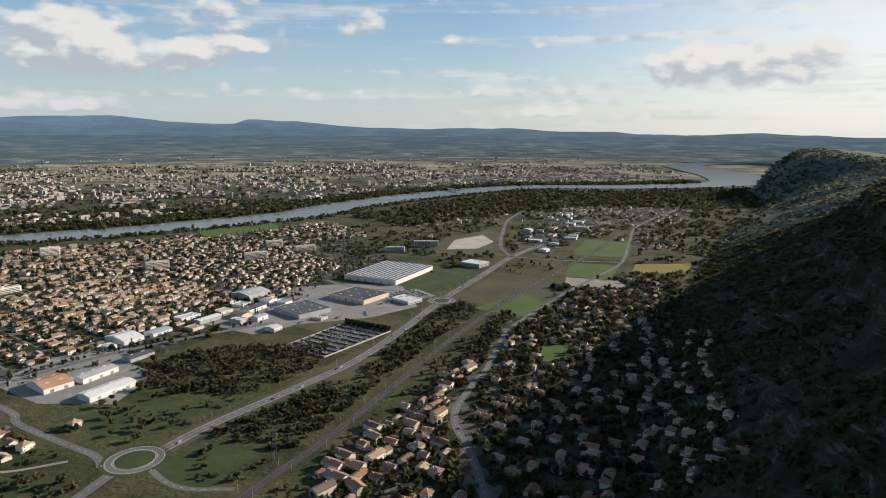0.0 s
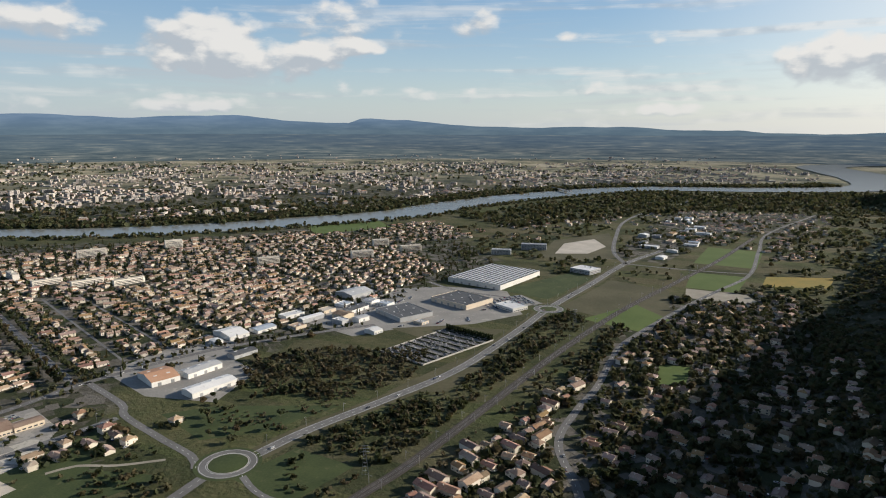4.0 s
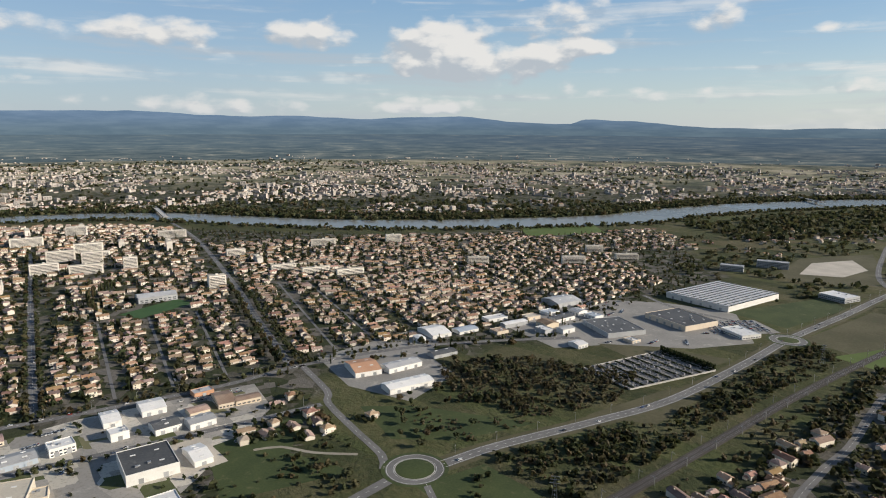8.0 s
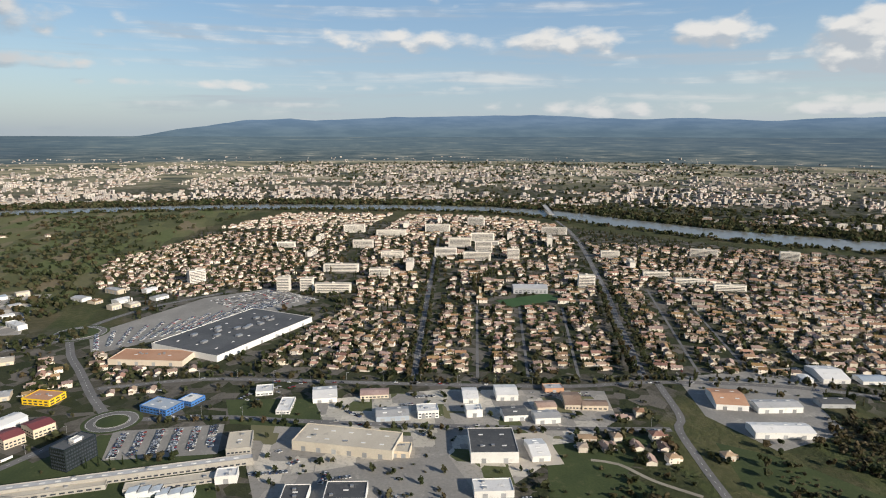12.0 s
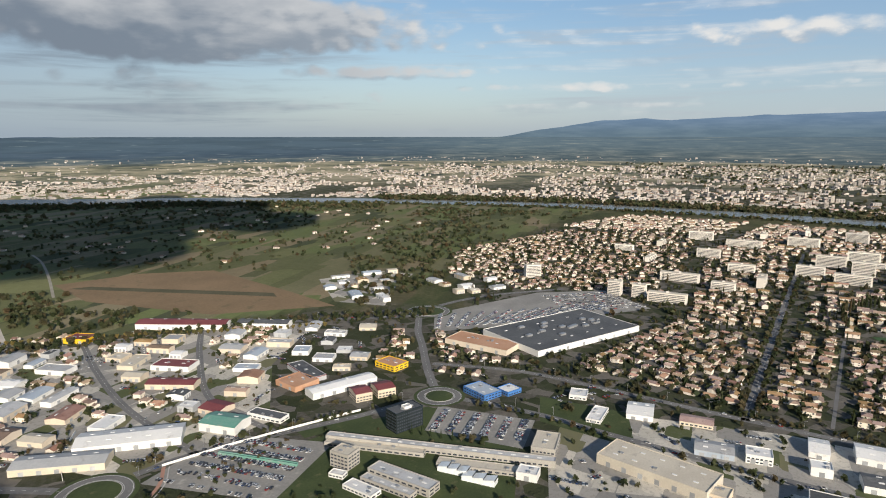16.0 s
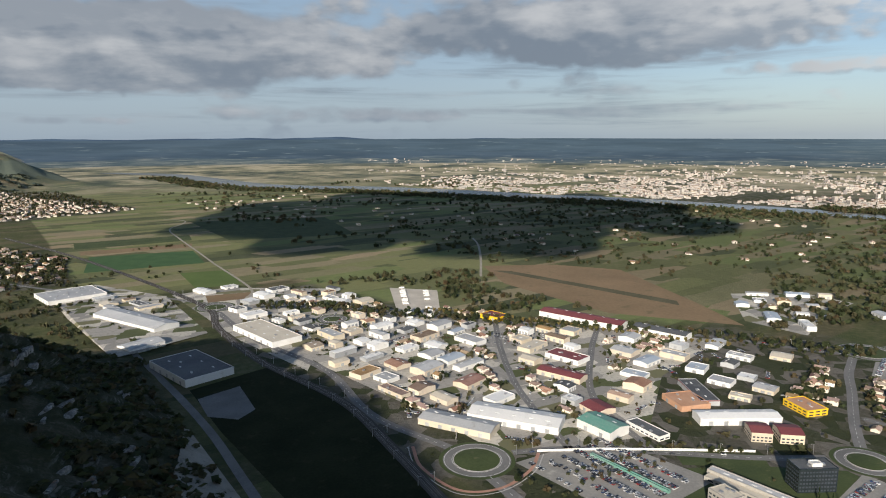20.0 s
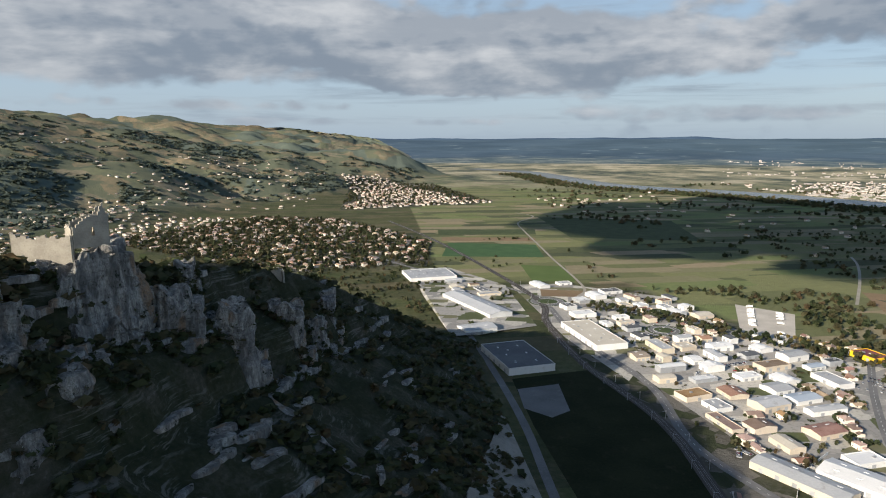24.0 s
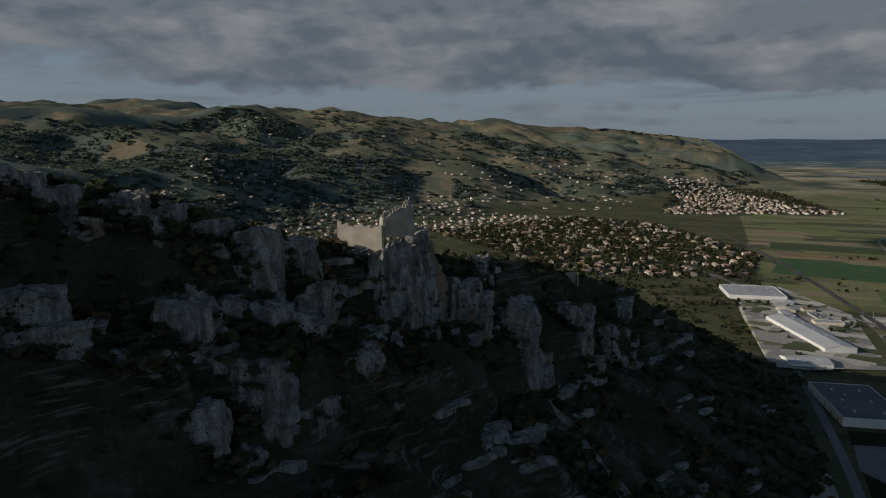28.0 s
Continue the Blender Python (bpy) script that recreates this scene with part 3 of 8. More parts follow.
# the ridge: y, x of its crest, height of its crest, x of its eastern foot
RIDGE_Y = [-740, -640, -540, -430, -330, -210, -130, -50, 60, 200, 400, 700, 1050, 1400, 1750, 2050, 2400, 2800, 3200, 3600, 4300]
RIDGE_X = [-60, -20, 38, 108, 148, 205, 262, 315, 350, 375, 400, 445, 510, 610, 780, 930, 1010, 1060, 1040, 1080, 1500]
RIDGE_Z = [0, 22, 80, 140, 172, 189, 217, 243, 278, 288, 264, 208, 196, 188, 185, 188, 188, 185, 190, 202, 170]
FOOT_X = [-150, -95, -88, -85, -85, -82, -70, -40, 10, 95, 160, 215, 245, 310, 390, 455, 560, 690, 750, 800, 1250]
HILL_Y = [-9000, -6000, -5000, -4300, -4000, -2860, -2230, -1850, -1600, -1300, -600, 300, 900, 1600]
HILL_X = [-500, -350, -300, -560, -500, 230, 590, 760, 980, 1150, 1250, 1600, 4000, 40000]


def hills(x, y):
    """Height of the ridge and the western hills over the plain, and how steep and stony it is there."""
    x, y = np.asarray(x, float), np.asarray(y, float)
    xr, zr, xf = np.interp(y, RIDGE_Y, RIDGE_X), np.interp(y, RIDGE_Y, RIDGE_Z), np.interp(y, RIDGE_Y, FOOT_X)
    gate = smooth(y, -740, -620) * (1 - smooth(y, 4200, 5200))
    gully = (fbm(y / 70, x / 190, 3, 4) - 0.5) * 0.26
    u = np.clip((x - xf) / np.maximum(xr - xf, 30), 0, 1)
    w = np.clip(u + gully * np.sin(np.pi * u), 0, 1)
    talus = 0.70 * w**1.02
    step = 0.15 * smooth(w + 0.05 * (value(y / 16, x / 40, 11) - 0.5), 0.74, 0.80) + 0.15 * smooth(w + 0.06 * (value(y / 13, x / 40, 12) - 0.5), 0.90, 0.965)
    east = talus + step + 0.03 * (fbm(x / 22, y / 22, 5, 4) - 0.5) * np.sin(np.pi * u) * 2
    # farther down the valley the flank is long and gentle, and at its end stands a scarp
    east = east + smooth(y, 1350, 2000) * ((0.97 * u + 0.16 * (fbm(x / 110, y / 110, 14, 4) - 0.5) * np.sin(np.pi * u)) * (1 - smooth(y, 2700, 3300)) + (1 - (1 - u) ** 2.6) * smooth(y, 2700, 3300) - east)
    back = np.clip((x - xr) / 620, 0, 1)
    west = 1 - 0.93 * smooth(back, 0.03, 1.0) + 0.05 * (fbm(x / 60, y / 60, 8) - 0.5) * 2
    z = zr * gate * np.where(x < xr, east, west)
    z = np.maximum(z, 0) * smooth(x, -160, -60) ** 0.2
    z = np.where((x < xf), 0.0, z)
    dh = x - np.interp(y, HILL_Y, HILL_X)
    rise = 1 - np.exp(-np.maximum(dh, 0) / 1500)
    far = rise * (430 + 110 * smooth(dh, 1400, 3800) + 260 * (fbm(x / 900, y / 900, 21) - 0.5)) + np.minimum(np.maximum(dh, 0) / 300, 1) * 190 * (fbm(x / 520, y / 520, 31, 5) - 0.44)
    # ravines run down the hillsides
    far = far - np.minimum(np.maximum(dh, 0) / 350, 1) * 62 * np.clip(1 - 5.5 * np.abs(fbm(x / 620 + 3, y / 620, 35, 4) - 0.5), 0, 1) + np.minimum(np.maximum(dh, 0) / 250, 1) * 34 * (fbm(x / 170, y / 170, 37, 4) - 0.5)
    far = np.maximum(far, 0) * (dh > 0)
    stony = smooth(np.where((x > xf) & (x < xr + 500), zr * gate, 0), 4, 40) * smooth(x - xf, -10, 25)
    down = smooth(y, 1380, 1850)  # down the valley the ridge is green, not stony
    # this stretch takes the hill colours, haze included
    green = down * smooth(x - xf, -10, 25) * (1 - smooth(x - xr, 400, 600))
    return np.maximum(z, far), stony * (1 - down), np.maximum(smooth(dh, -50, 200), green)


def wooded(x, y):
    """How thickly the western hills are wooded at a place: their lower flanks most, the terraces above in strips."""
    x, y = np.asarray(x, float), np.asarray(y, float)
    h = hills(x, y)[0]
    low = smooth(h, 15, 60) * (1 - smooth(h, 190, 300)) * smooth(y, -2750, -2150)
    return smooth(fbm(x / 300, y / 300, 55, 4) + 0.17 * low + 0.01 - 0.07 * smooth(-y, 2300, 3000), 0.47, 0.55)


def drawn_in(x, y):
    """Where a place of the plain lies in the scene: x, y, height of the plain there, and the scale of what stands on it."""
    x, y = np.asarray(x, float), np.asarray(y, float)
    d = np.maximum(np.hypot(x - CX, y - CY), 1e-6)
    r = np.where(d < NEAR, d, NEAR + (RIM - NEAR) * (1 - np.exp(-(d - NEAR) / (RIM - NEAR))))
    k = r / d
    return CX + (x - CX) * k, CY + (y - CY) * k, np.where(d < NEAR, 0.0, EYE * (1 - k)), k


def land(x, y):
    """Scene place and scale for a place on the land."""
    h, _, _ = hills(x, y)
    X, Y, Z, k = drawn_in(x, y)
    return X, Y, Z + h * k, k


def inside(poly, x, y):
    """Which of the places lie in a polygon."""
    x, y = np.asarray(x, float), np.asarray(y, float)
    hit = np.zeros(x.shape, bool)
    for (ax, ay), (bx, by) in zip(poly, poly[1:] + poly[:1]):
        cross = ((ay > y) != (by > y)) & (x < (bx - ax) * (y - ay) / (by - ay + 1e-9) + ax)
        hit ^= cross
    return hit


# built-up parts, as outlines on the plan
TOWN_A = [(-590, 100), (-500, 560), (-380, 800), (-330, 1420), (-640, 1800), (-980, 1660), (-1210, 1270), (-1560, 1030), (-1950, 700), (-1800, -80), (-1180, -190), (-880, -60)]
TOWN_ZONE = [(-230, -200), (-300, 180), (-310, 420), (-520, 620), (-620, 110), (-880, -110), (-740, -330), (-480, -560), (-420, -900), (-230, -880), (-200, -500)]
TOWN_FOOT = [(-60, 470), (255, 520), (285, 980), (275, 1330), (130, 1340), (0, 1180), (-20, 850)]
TOWN_W = [(254, -1120), (-72, -1180), (-100, -1470), (150, -1950), (420, -2050), (760, -1560)]
TOWN_NW = [(174, -2244), (-430, -2440), (-268, -3557), (177, -3355)]
TOWN_S = [(-120, 1560), (0, 1540), (110, 2050), (330, 2150), (380, 2600), (-75, 2480)]
CITY = [(-2420, 640), (-2030, 1100), (-1480, 1600), (-1020, 2230), (-1000, 2560), (-820, 2980), (-380, 3330), (400, 3960), (640, 4600), (300, 5800), (-2500, 5600), (-5200, 3400), (-6000, 200), (-5200, -2600), (-3400, -3000), (-2250, -1500), (-2480, 200)]


def zones(x, y):
    town = np.zeros(np.shape(x))
    for p in (TOWN_A, TOWN_ZONE, TOWN_FOOT, TOWN_W, TOWN_NW, TOWN_S):
        town = np.maximum(town, inside(p, x, y))
    return np.maximum(town, 0.75 * inside(CITY, x, y))


def sheet(name, X, Y, Z, mat, kind="structure", label="", category="", close=False):
    """A grid of places as one mesh object."""
    r, c = X.shape
    q = np.arange(r * c).reshape(r, c)
    f = np.stack([q[:-1, :-1], q[:-1, 1:], q[1:, 1:], q[1:, :-1]], -1).reshape(-1, 4)
    ob = from_arrays(name, np.stack([X, Y, Z], -1).reshape(-1, 3), f, [mat])
    return tagged(ob, label, category, "", kind)


def from_arrays(name, verts, quads, mats, index=None, smooth_faces=False):
    me = bpy.data.meshes.new(name)
    verts, quads = np.asarray(verts, np.float32), np.asarray(quads, np.int32)
    n, w = quads.shape
    me.vertices.add(len(verts))
    me.vertices.foreach_set("co", verts.ravel())
    me.loops.add(n * w)
    me.loops.foreach_set("vertex_index", quads.ravel())
    me.polygons.add(n)
    me.polygons.foreach_set("loop_start", np.arange(0, n * w, w, dtype=np.int32))
    me.polygons.foreach_set("loop_total", np.full(n, w, np.int32))
    for m in mats:
        me.materials.append(m)
    if index is not None:
        me.polygons.foreach_set("material_index", np.asarray(index, np.int32))
    me.polygons.foreach_set("use_smooth", np.full(n, smooth_faces))
    me.update(calc_edges=True)
    me.validate()
    return new(name, me)


def spread(lo, hi, fine_lo, fine_hi, fine, growth=1.16, most=600.0):
    """Grid lines, fine between two bounds and wider and wider beyond."""
    mid = list(np.arange(fine_lo, fine_hi + fine / 2, fine))
    out, s = [], fine
    v = fine_lo
    while v > lo:
        s = min(s * growth, most)
        v -= s
        out.append(v)
    left, s, v, right = out[::-1], fine, mid[-1], []
    while v < hi:
        s = min(s * growth, most)
        v += s
        right.append(v)
    return np.array(left + mid + right)


gx = spread(-8000, 4800, -110, 540, 6.0, 1.10, 62)
gy = spread(-6500, 7500, -760, 1400, 6.0, 1.10, 72)
wide = np.cumsum(260 * 1.22 ** np.arange(17))
gx, gy = np.concatenate([gx[0] - wide[::-1], gx, gx[-1] + wide]), np.concatenate([gy[0] - wide[::-1], gy, gy[-1] + wide])
PX, PY = np.meshgrid(gx, gy)
GX, GY, GZ, _k = land(PX, PY)
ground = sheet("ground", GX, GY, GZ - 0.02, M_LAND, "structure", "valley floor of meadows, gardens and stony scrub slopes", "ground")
ground.data.polygons.foreach_set("use_smooth", np.full(len(ground.data.polygons), True))
_h, stony, wild = hills(PX, PY)
# past the last houses the plain is a glowing backdrop of its own material, haze painted in
cells = np.hypot(PX - CX, PY - CY)
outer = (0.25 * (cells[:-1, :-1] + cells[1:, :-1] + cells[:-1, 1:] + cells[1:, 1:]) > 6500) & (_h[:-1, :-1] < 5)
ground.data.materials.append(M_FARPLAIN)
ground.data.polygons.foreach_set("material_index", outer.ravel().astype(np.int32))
town = zones(PX, PY)
farm = (1 - town) * (1 - stony) * (0.25 + 0.75 * np.maximum(inside([(-2300, 40), (-1850, -100), (-1180, -190), (-900, -230), (-480, -560), (-420, -950), (-80, -1000), (-100, -3200), (-500, -6000), (-9000, -9000), (-9000, 0)], PX, PY), np.hypot(PX, PY) > 4200))
farm *= 1 - 0.35 * smooth(-PX, 700, 1050) * smooth(PY, -1900, -1350)
wilder = ground.data.attributes.new("wild", "FLOAT", "POINT")
wilder.data.foreach_set("value", (wild * (1 - stony)).astype(np.float32).ravel())
woods = ground.data.attributes.new("wood", "FLOAT", "POINT")
woods.data.foreach_set("value", wooded(PX, PY).astype(np.float32).ravel())
zone = ground.data.color_attributes.new("zone", "FLOAT_COLOR", "POINT")
zone.data.foreach_set("color", np.stack([town, farm, stony, np.ones_like(town)], -1).astype(np.float32).ravel())


# ---- far mountains, all round ----
def mountains(name, r, steps, seed, label, profile):
    a = np.linspace(0, 2 * np.pi, steps)
    base, top = np.full(steps, EYE - 70.0), profile(a)
    rows = []
    for k in np.linspace(0, 1, 9):
        rr = r + 110 * k + 30 * (fbm(np.cos(a) * 14 + k * 3, np.sin(a) * 14, seed) - 0.5) * np.sin(np.pi * k)
        z = base + (top - base) * k**0.8 + 6 * (fbm(a * 30, k * 4, seed + 5) - 0.5) * k * (1 - k) * 4
        rows.append((CX + rr * np.cos(a), CY + rr * np.sin(a), z))
    X, Y, Z = (np.array([row[i] for row in rows]) for i in range(3))
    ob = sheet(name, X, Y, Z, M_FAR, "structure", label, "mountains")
    ob.data.polygons.foreach_set("use_smooth", np.full(len(ob.data.polygons), True))


YAW = lambda a: (np.degrees(a) - 90) % 360  # degrees to the left of +y
SKY_YAW = [0, 2, 9, 16, 22, 26, 30.5, 31.5, 32.5, 38, 42, 50, 58, 64, 69, 77, 82, 87, 94, 98, 102, 110, 130, 150, 165, 180, 200, 240, 300, 340, 348, 354, 360]
SKY_UP = [-2, 0, 24, 16, 40, 64, 88, 84, 50, 68, 104, 88, 100, 100, 122, 118, 105, 88, 84, 26, -26, -32, -30, -22, -24, -20, -26, 20, 0, -34, 0, -14, -2]
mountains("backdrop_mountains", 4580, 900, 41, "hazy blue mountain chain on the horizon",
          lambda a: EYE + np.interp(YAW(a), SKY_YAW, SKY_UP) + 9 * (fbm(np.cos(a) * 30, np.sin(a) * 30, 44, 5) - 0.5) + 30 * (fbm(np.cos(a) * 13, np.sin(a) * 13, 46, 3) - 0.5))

# ---- plan helpers: what is taken already, ribbons and patches ----
OX, OY, CELL = -2700.0, -3700.0, 3.0
TAKEN = np.zeros((1400, 2300), bool)


def mark(xs, ys, pad=0.0):
    i, j = ((np.asarray(xs) - OX) / CELL).astype(int).ravel(), ((np.asarray(ys) - OY) / CELL).astype(int).ravel()
    p = int(math.ceil(pad / CELL))
    for a in range(-p, p + 1):
        for b in range(-p, p + 1):
            if a * a + b * b <= p * p + 1:
                TAKEN[np.clip(i + a, 0, 1399), np.clip(j + b, 0, 2299)] = True


def taken(x, y, r=0.0):
    i, j, p = int((x - OX) / CELL), int((y - OY) / CELL), int(round(r / CELL))
    if not (p <= i < 1400 - p and p <= j < 2300 - p):
        return False
    return bool(TAKEN[i - p:i + p + 1, j - p:j + p + 1].any())


def mark_box(x, y, w, d, rot, pad=2.0):
    c, s = math.cos(radians(rot)), math.sin(radians(rot))
    u, v = np.meshgrid(np.arange(-w / 2 - pad, w / 2 + pad + 1, 2.0), np.arange(-d / 2 - pad, d / 2 + pad + 1, 2.0))
    mark(x + u * c - v * s, y + u * s + v * c)


def curve_through(pts, step=8.0):
    """Even places along a smooth line through the points."""
    p = [Vector(q) for q in pts]
    p = [p[0] * 2 - p[1]] + p + [p[-1] * 2 - p[-2]]
    out = []
    for a, b, c, d in zip(p, p[1:], p[2:], p[3:]):
        n = max(2, int((c - b).length / step))
        for k in range(n):
            t = k / n
            out.append(0.5 * ((2 * b) + (c - a) * t + (2 * a - 5 * b + 4 * c - d) * t * t + (3 * b - a - 3 * c + d) * t**3))
    out.append(p[-2])
    return np.array([tuple(v)[:2] for v in out])


def offset_line(line, off):
    t = np.gradient(line, axis=0)
    t /= np.linalg.norm(t, axis=1, keepdims=True) + 1e-9
    return line + np.stack([-t[:, 1], t[:, 0]], -1) * np.asarray(off).reshape(-1, 1)


def ribbon(name, line, width, mat, lift, label, category, side=0.0, kind="structure", taken_pad=None):
    """A strip of road, track or water along a line on the land."""
    w = np.broadcast_to(np.asarray(width, float), (len(line),))
    rows = [offset_line(line, side + w * f) for f in (-0.5, -0.17, 0.17, 0.5)]
    X, Y = np.array([r[:, 0] for r in rows]).T, np.array([r[:, 1] for r in rows]).T
    x, y, z, k = land(X, Y)
    if taken_pad is not None:
        mark(X, Y, taken_pad)
        mid = offset_line(line, side)
        mark(mid[:, 0], mid[:, 1], float(np.max(w)) / 2)
    return sheet(name, x, y, z + lift + np.where(k < 0.999, 2.5, 0.0), mat, kind, label, category)


def dashes(name, line, side, width, dash, gap, lift, label="broken white lane marking"):
    """Painted dashes along a line, as one set of paint."""
    seg = np.r_[0, np.cumsum(np.linalg.norm(np.diff(line, axis=0), axis=1))]
    lane = offset_line(line, side)
    at = np.arange(0, seg[-1] - dash, dash + gap)
    vs, fs = [], []
    for s in at:
        a = np.array([np.interp(s, seg, lane[:, 0]), np.interp(s, seg, lane[:, 1])])
        b = np.array([np.interp(s + dash, seg, lane[:, 0]), np.interp(s + dash, seg, lane[:, 1])])
        n = (b - a) / (np.linalg.norm(b - a) + 1e-9)
        n = np.array([-n[1], n[0]]) * width / 2
        vs += [(*(a - n), lift), (*(a + n), lift), (*(b + n), lift), (*(b - n), lift)]
        fs.append([len(vs) - 4, len(vs) - 3, len(vs) - 2, len(vs) - 1])
    return tagged(from_arrays(name, vs, fs, [M_LINE]), label, "road marking", "", "stuff")


def patch(name, pts, mat, lift, label, category="field", keep_clear=False):
    """A field or yard between corners on the plan."""
    x, y, z, k = land([p[0] for p in pts], [p[1] for p in pts])
    bm = bmesh.new()
    bm.faces.new([bm.verts.new((a, b, c + lift)) for a, b, c in zip(x, y, z)])
    bm.normal_update()
    if bm.faces[:][0].normal.z < 0:
        bmesh.ops.reverse_faces(bm, faces=bm.faces[:])
    me = bpy.data.meshes.new(name)
    bm.to_mesh(me)
    bm.free()
    me.materials.append(mat)
    if keep_clear:
        xs, ys = np.meshgrid(np.arange(min(p[0] for p in pts), max(p[0] for p in pts), 2.5), np.arange(min(p[1] for p in pts), max(p[1] for p in pts), 2.5))
        ok = inside(list(pts), xs, ys)
        mark(xs[ok], ys[ok])
    return tagged(new(name, me), label, category, "", "structure")


# ---- river ----
RIVER = curve_through([(-760, -5100), (-1070, -4600), (-1150, -3850), (-1200, -3370), (-1370, -3030), (-1600, -2780), (-1790, -2430), (-1930, -2090), (-2020, -1850), (-2150, -1640), (-2330, -1000), (-2410, -200), (-2340, 325), (-2180, 790), (-1985, 1030), (-1600, 1240), (-1320, 1460), (-1110, 1725), (-910, 2050), (-845, 2390), (-680, 2800), (-330, 3330), (250, 3560), (740, 3900), (860, 4500), (760, 5200), (690, 5900), (1000, 6350), (1800, 6900)], 40.0)
river_w = np.interp(np.linspace(0, 1, len(RIVER)), [0, 0.08, 0.2, 0.3, 0.40, 0.5, 0.57, 0.68, 0.74, 0.79, 0.88, 1.0], [150, 190, 230, 150, 150, 170, 205, 215, 250, 400, 330, 260])
ribbon("river", RIVER, river_w, M_WATER, 0.25, "wide grey-green river reflecting the sky", "river", taken_pad=4)

# ---- roads ----
def road(pts, width, label="grey asphalt road with faded markings", lines=True, mat=None, edge=False, pad=3):
    line = curve_through(pts)
    ribbon("road", line, width, mat or M_ASPHALT, 0.12, label, "road", taken_pad=pad)
    if lines:
        dashes("lane_marking", line, 0.0, 0.35, 3.5, 6.0, 0.15)
    if edge:
        for s in (-1, 1):
            ribbon("edge_line", line, 0.35, M_LINE, 0.15, "white edge line along the road", "road marking", s * (width / 2 - 1.2))
    return line


EXPRESS = road([(-225, 520), (-212, 580), (-178, 680), (-146, 790), (-130, 960), (-122, 1100), (-98, 1290), (-72, 1508), (-20, 1700)], 13, "wide two-lane bypass road with shoulders", edge=True)
ribbon("road_verge", EXPRESS, 24.0, M_DRY, 0.08, "dry gravelly shoulders of the bypass", "verge")
road([(-72, 1508), (-120, 1640), (-158, 1879), (-185, 2150), (-160, 2420), (-77, 2712), (-40, 3000)], 10)
road([(-72, 1508), (60, 1500), (171, 1510)], 7)
road([(-125, 1090), (-190, 1130), (-300, 1140), (-380, 1180)], 8)
road([(-255, 480), (-274, 494), (-330, 508), (-398, 527), (-425, 545), (-511, 570)], 8)
road([(-212, 488), (-186, 474), (-160, 470), (-125, 480)], 6)
ROAD2 = road([(-529, 20), (-515, 107), (-492, 175), (-455, 300), (-419, 438), (-400, 520)], 9)
CROSS = road([(-620, -40), (-626, 60), (-606, 150), (-561, 305), (-520, 470), (-511, 570), (-470, 700), (-410, 800), (-330, 900)], 9)
STREET_A = road([(-561, 299), (-800, 356), (-1056, 418), (-1550, 540)], 8.5)
STREET_B = road([(-520, 560), (-740, 640), (-955, 721), (-1500, 905), (-1900, 1000)], 10)
RB2_ROAD = road([(-300, -190), (-345, -166), (-393, -124), (-459, -62), (-510, -25)], 9)
road([(-545, -12), (-600, -40), (-680, -75), (-760, -110), (-850, -125), (-960, -60), (-1050, 60)], 10)
AVENUE = road([(-850, -118), (-800, -150), (-737, -281), (-640, -400), (-544, -507), (-450, -630), (-370, -734), (-290, -800)], 11)
road([(-262, -225), (-240, -330), (-258, -470), (-232, -640), (-235, -800)], 10)
road([(-258, -170), (-238, 0), (-228, 250), (-238, 470)], 11)
road([(-400, -118), (-450, -230), (-560, -330), (-640, -390)], 8)
road([(-345, -166), (-400, -290), (-470, -400), (-545, -500)], 8)
road([(-92, -200), (-96, -290), (-100, -387), (-97, -515), (-88, -651), (-75, -780), (-60, -930)], 8, lines=False)
VILLAGE_ROAD = road([(79, 500), (48, 580), (12, 654), (10, 730), (16, 803), (14, 900), (20, 985), (75, 1197), (120, 1340), (171, 1510), (190, 1800), (218, 2104), (369, 2599)], 8)
road([(-236, -860), (-180, -960), (-60, -1100), (60, -1300)], 8)
road([(-300, -860), (-333, -934), (-350, -1202), (-363, -1369), (-381, -1615), (-403, -1807), (-470, -1920), (-490, -1992), (-450, -2080)], 5, "pale farm lane between fields", False, M_PATH)
road([(-730, -760), (-860, -920), (-963, -1057), (-1020, -1150)], 5, "pale farm lane between fields", False, M_PATH)
road([(-290, 480), (-320, 455), (-350, 440), (-362, 420)], 4, "curved gravel track over a meadow", False, M_PATH)
patch("estate_tarmac", [(-290, -190), (-420, -140), (-560, -225), (-735, -260), (-600, -462), (-385, -690), (-262, -760), (-262, -480), (-285, -300)], M_ESTATE, 0.03, "worn tarmac of a trade estate", "yard")
patch("estate_tarmac", [(-240, -480), (-385, -690), (-470, -560), (-450, -840), (-300, -960), (-205, -960), (-215, -640)], M_ESTATE, 0.02, "worn tarmac of a trade estate", "yard")
patch("estate_tarmac", [(-190, -700), (-60, -640), (-40, -900), (-30, -1130), (-110, -1130), (-195, -960)], M_ESTATE, 0.02, "worn ground beside the halls", "yard")
patch("estate_tarmac", [(-300, 150), (-420, 130), (-540, 130), (-540, 330), (-500, 500), (-430, 480), (-330, 330)], M_ESTATE, 0.03, "worn tarmac of a trade estate", "yard")
patch("estate_tarmac", [(-440, 870), (-330, 840), (-285, 905), (-200, 965), (-150, 1045), (-225, 1180), (-330, 1160), (-440, 1090)], M_YARD, 0.03, "worn tarmac between the stores", "yard")
patch("estate_tarmac", [(-520, 600), (-420, 570), (-340, 590), (-360, 680), (-420, 700), (-470, 770), (-520, 760)], M_YARD, 0.03, "worn tarmac of a trade estate", "yard")
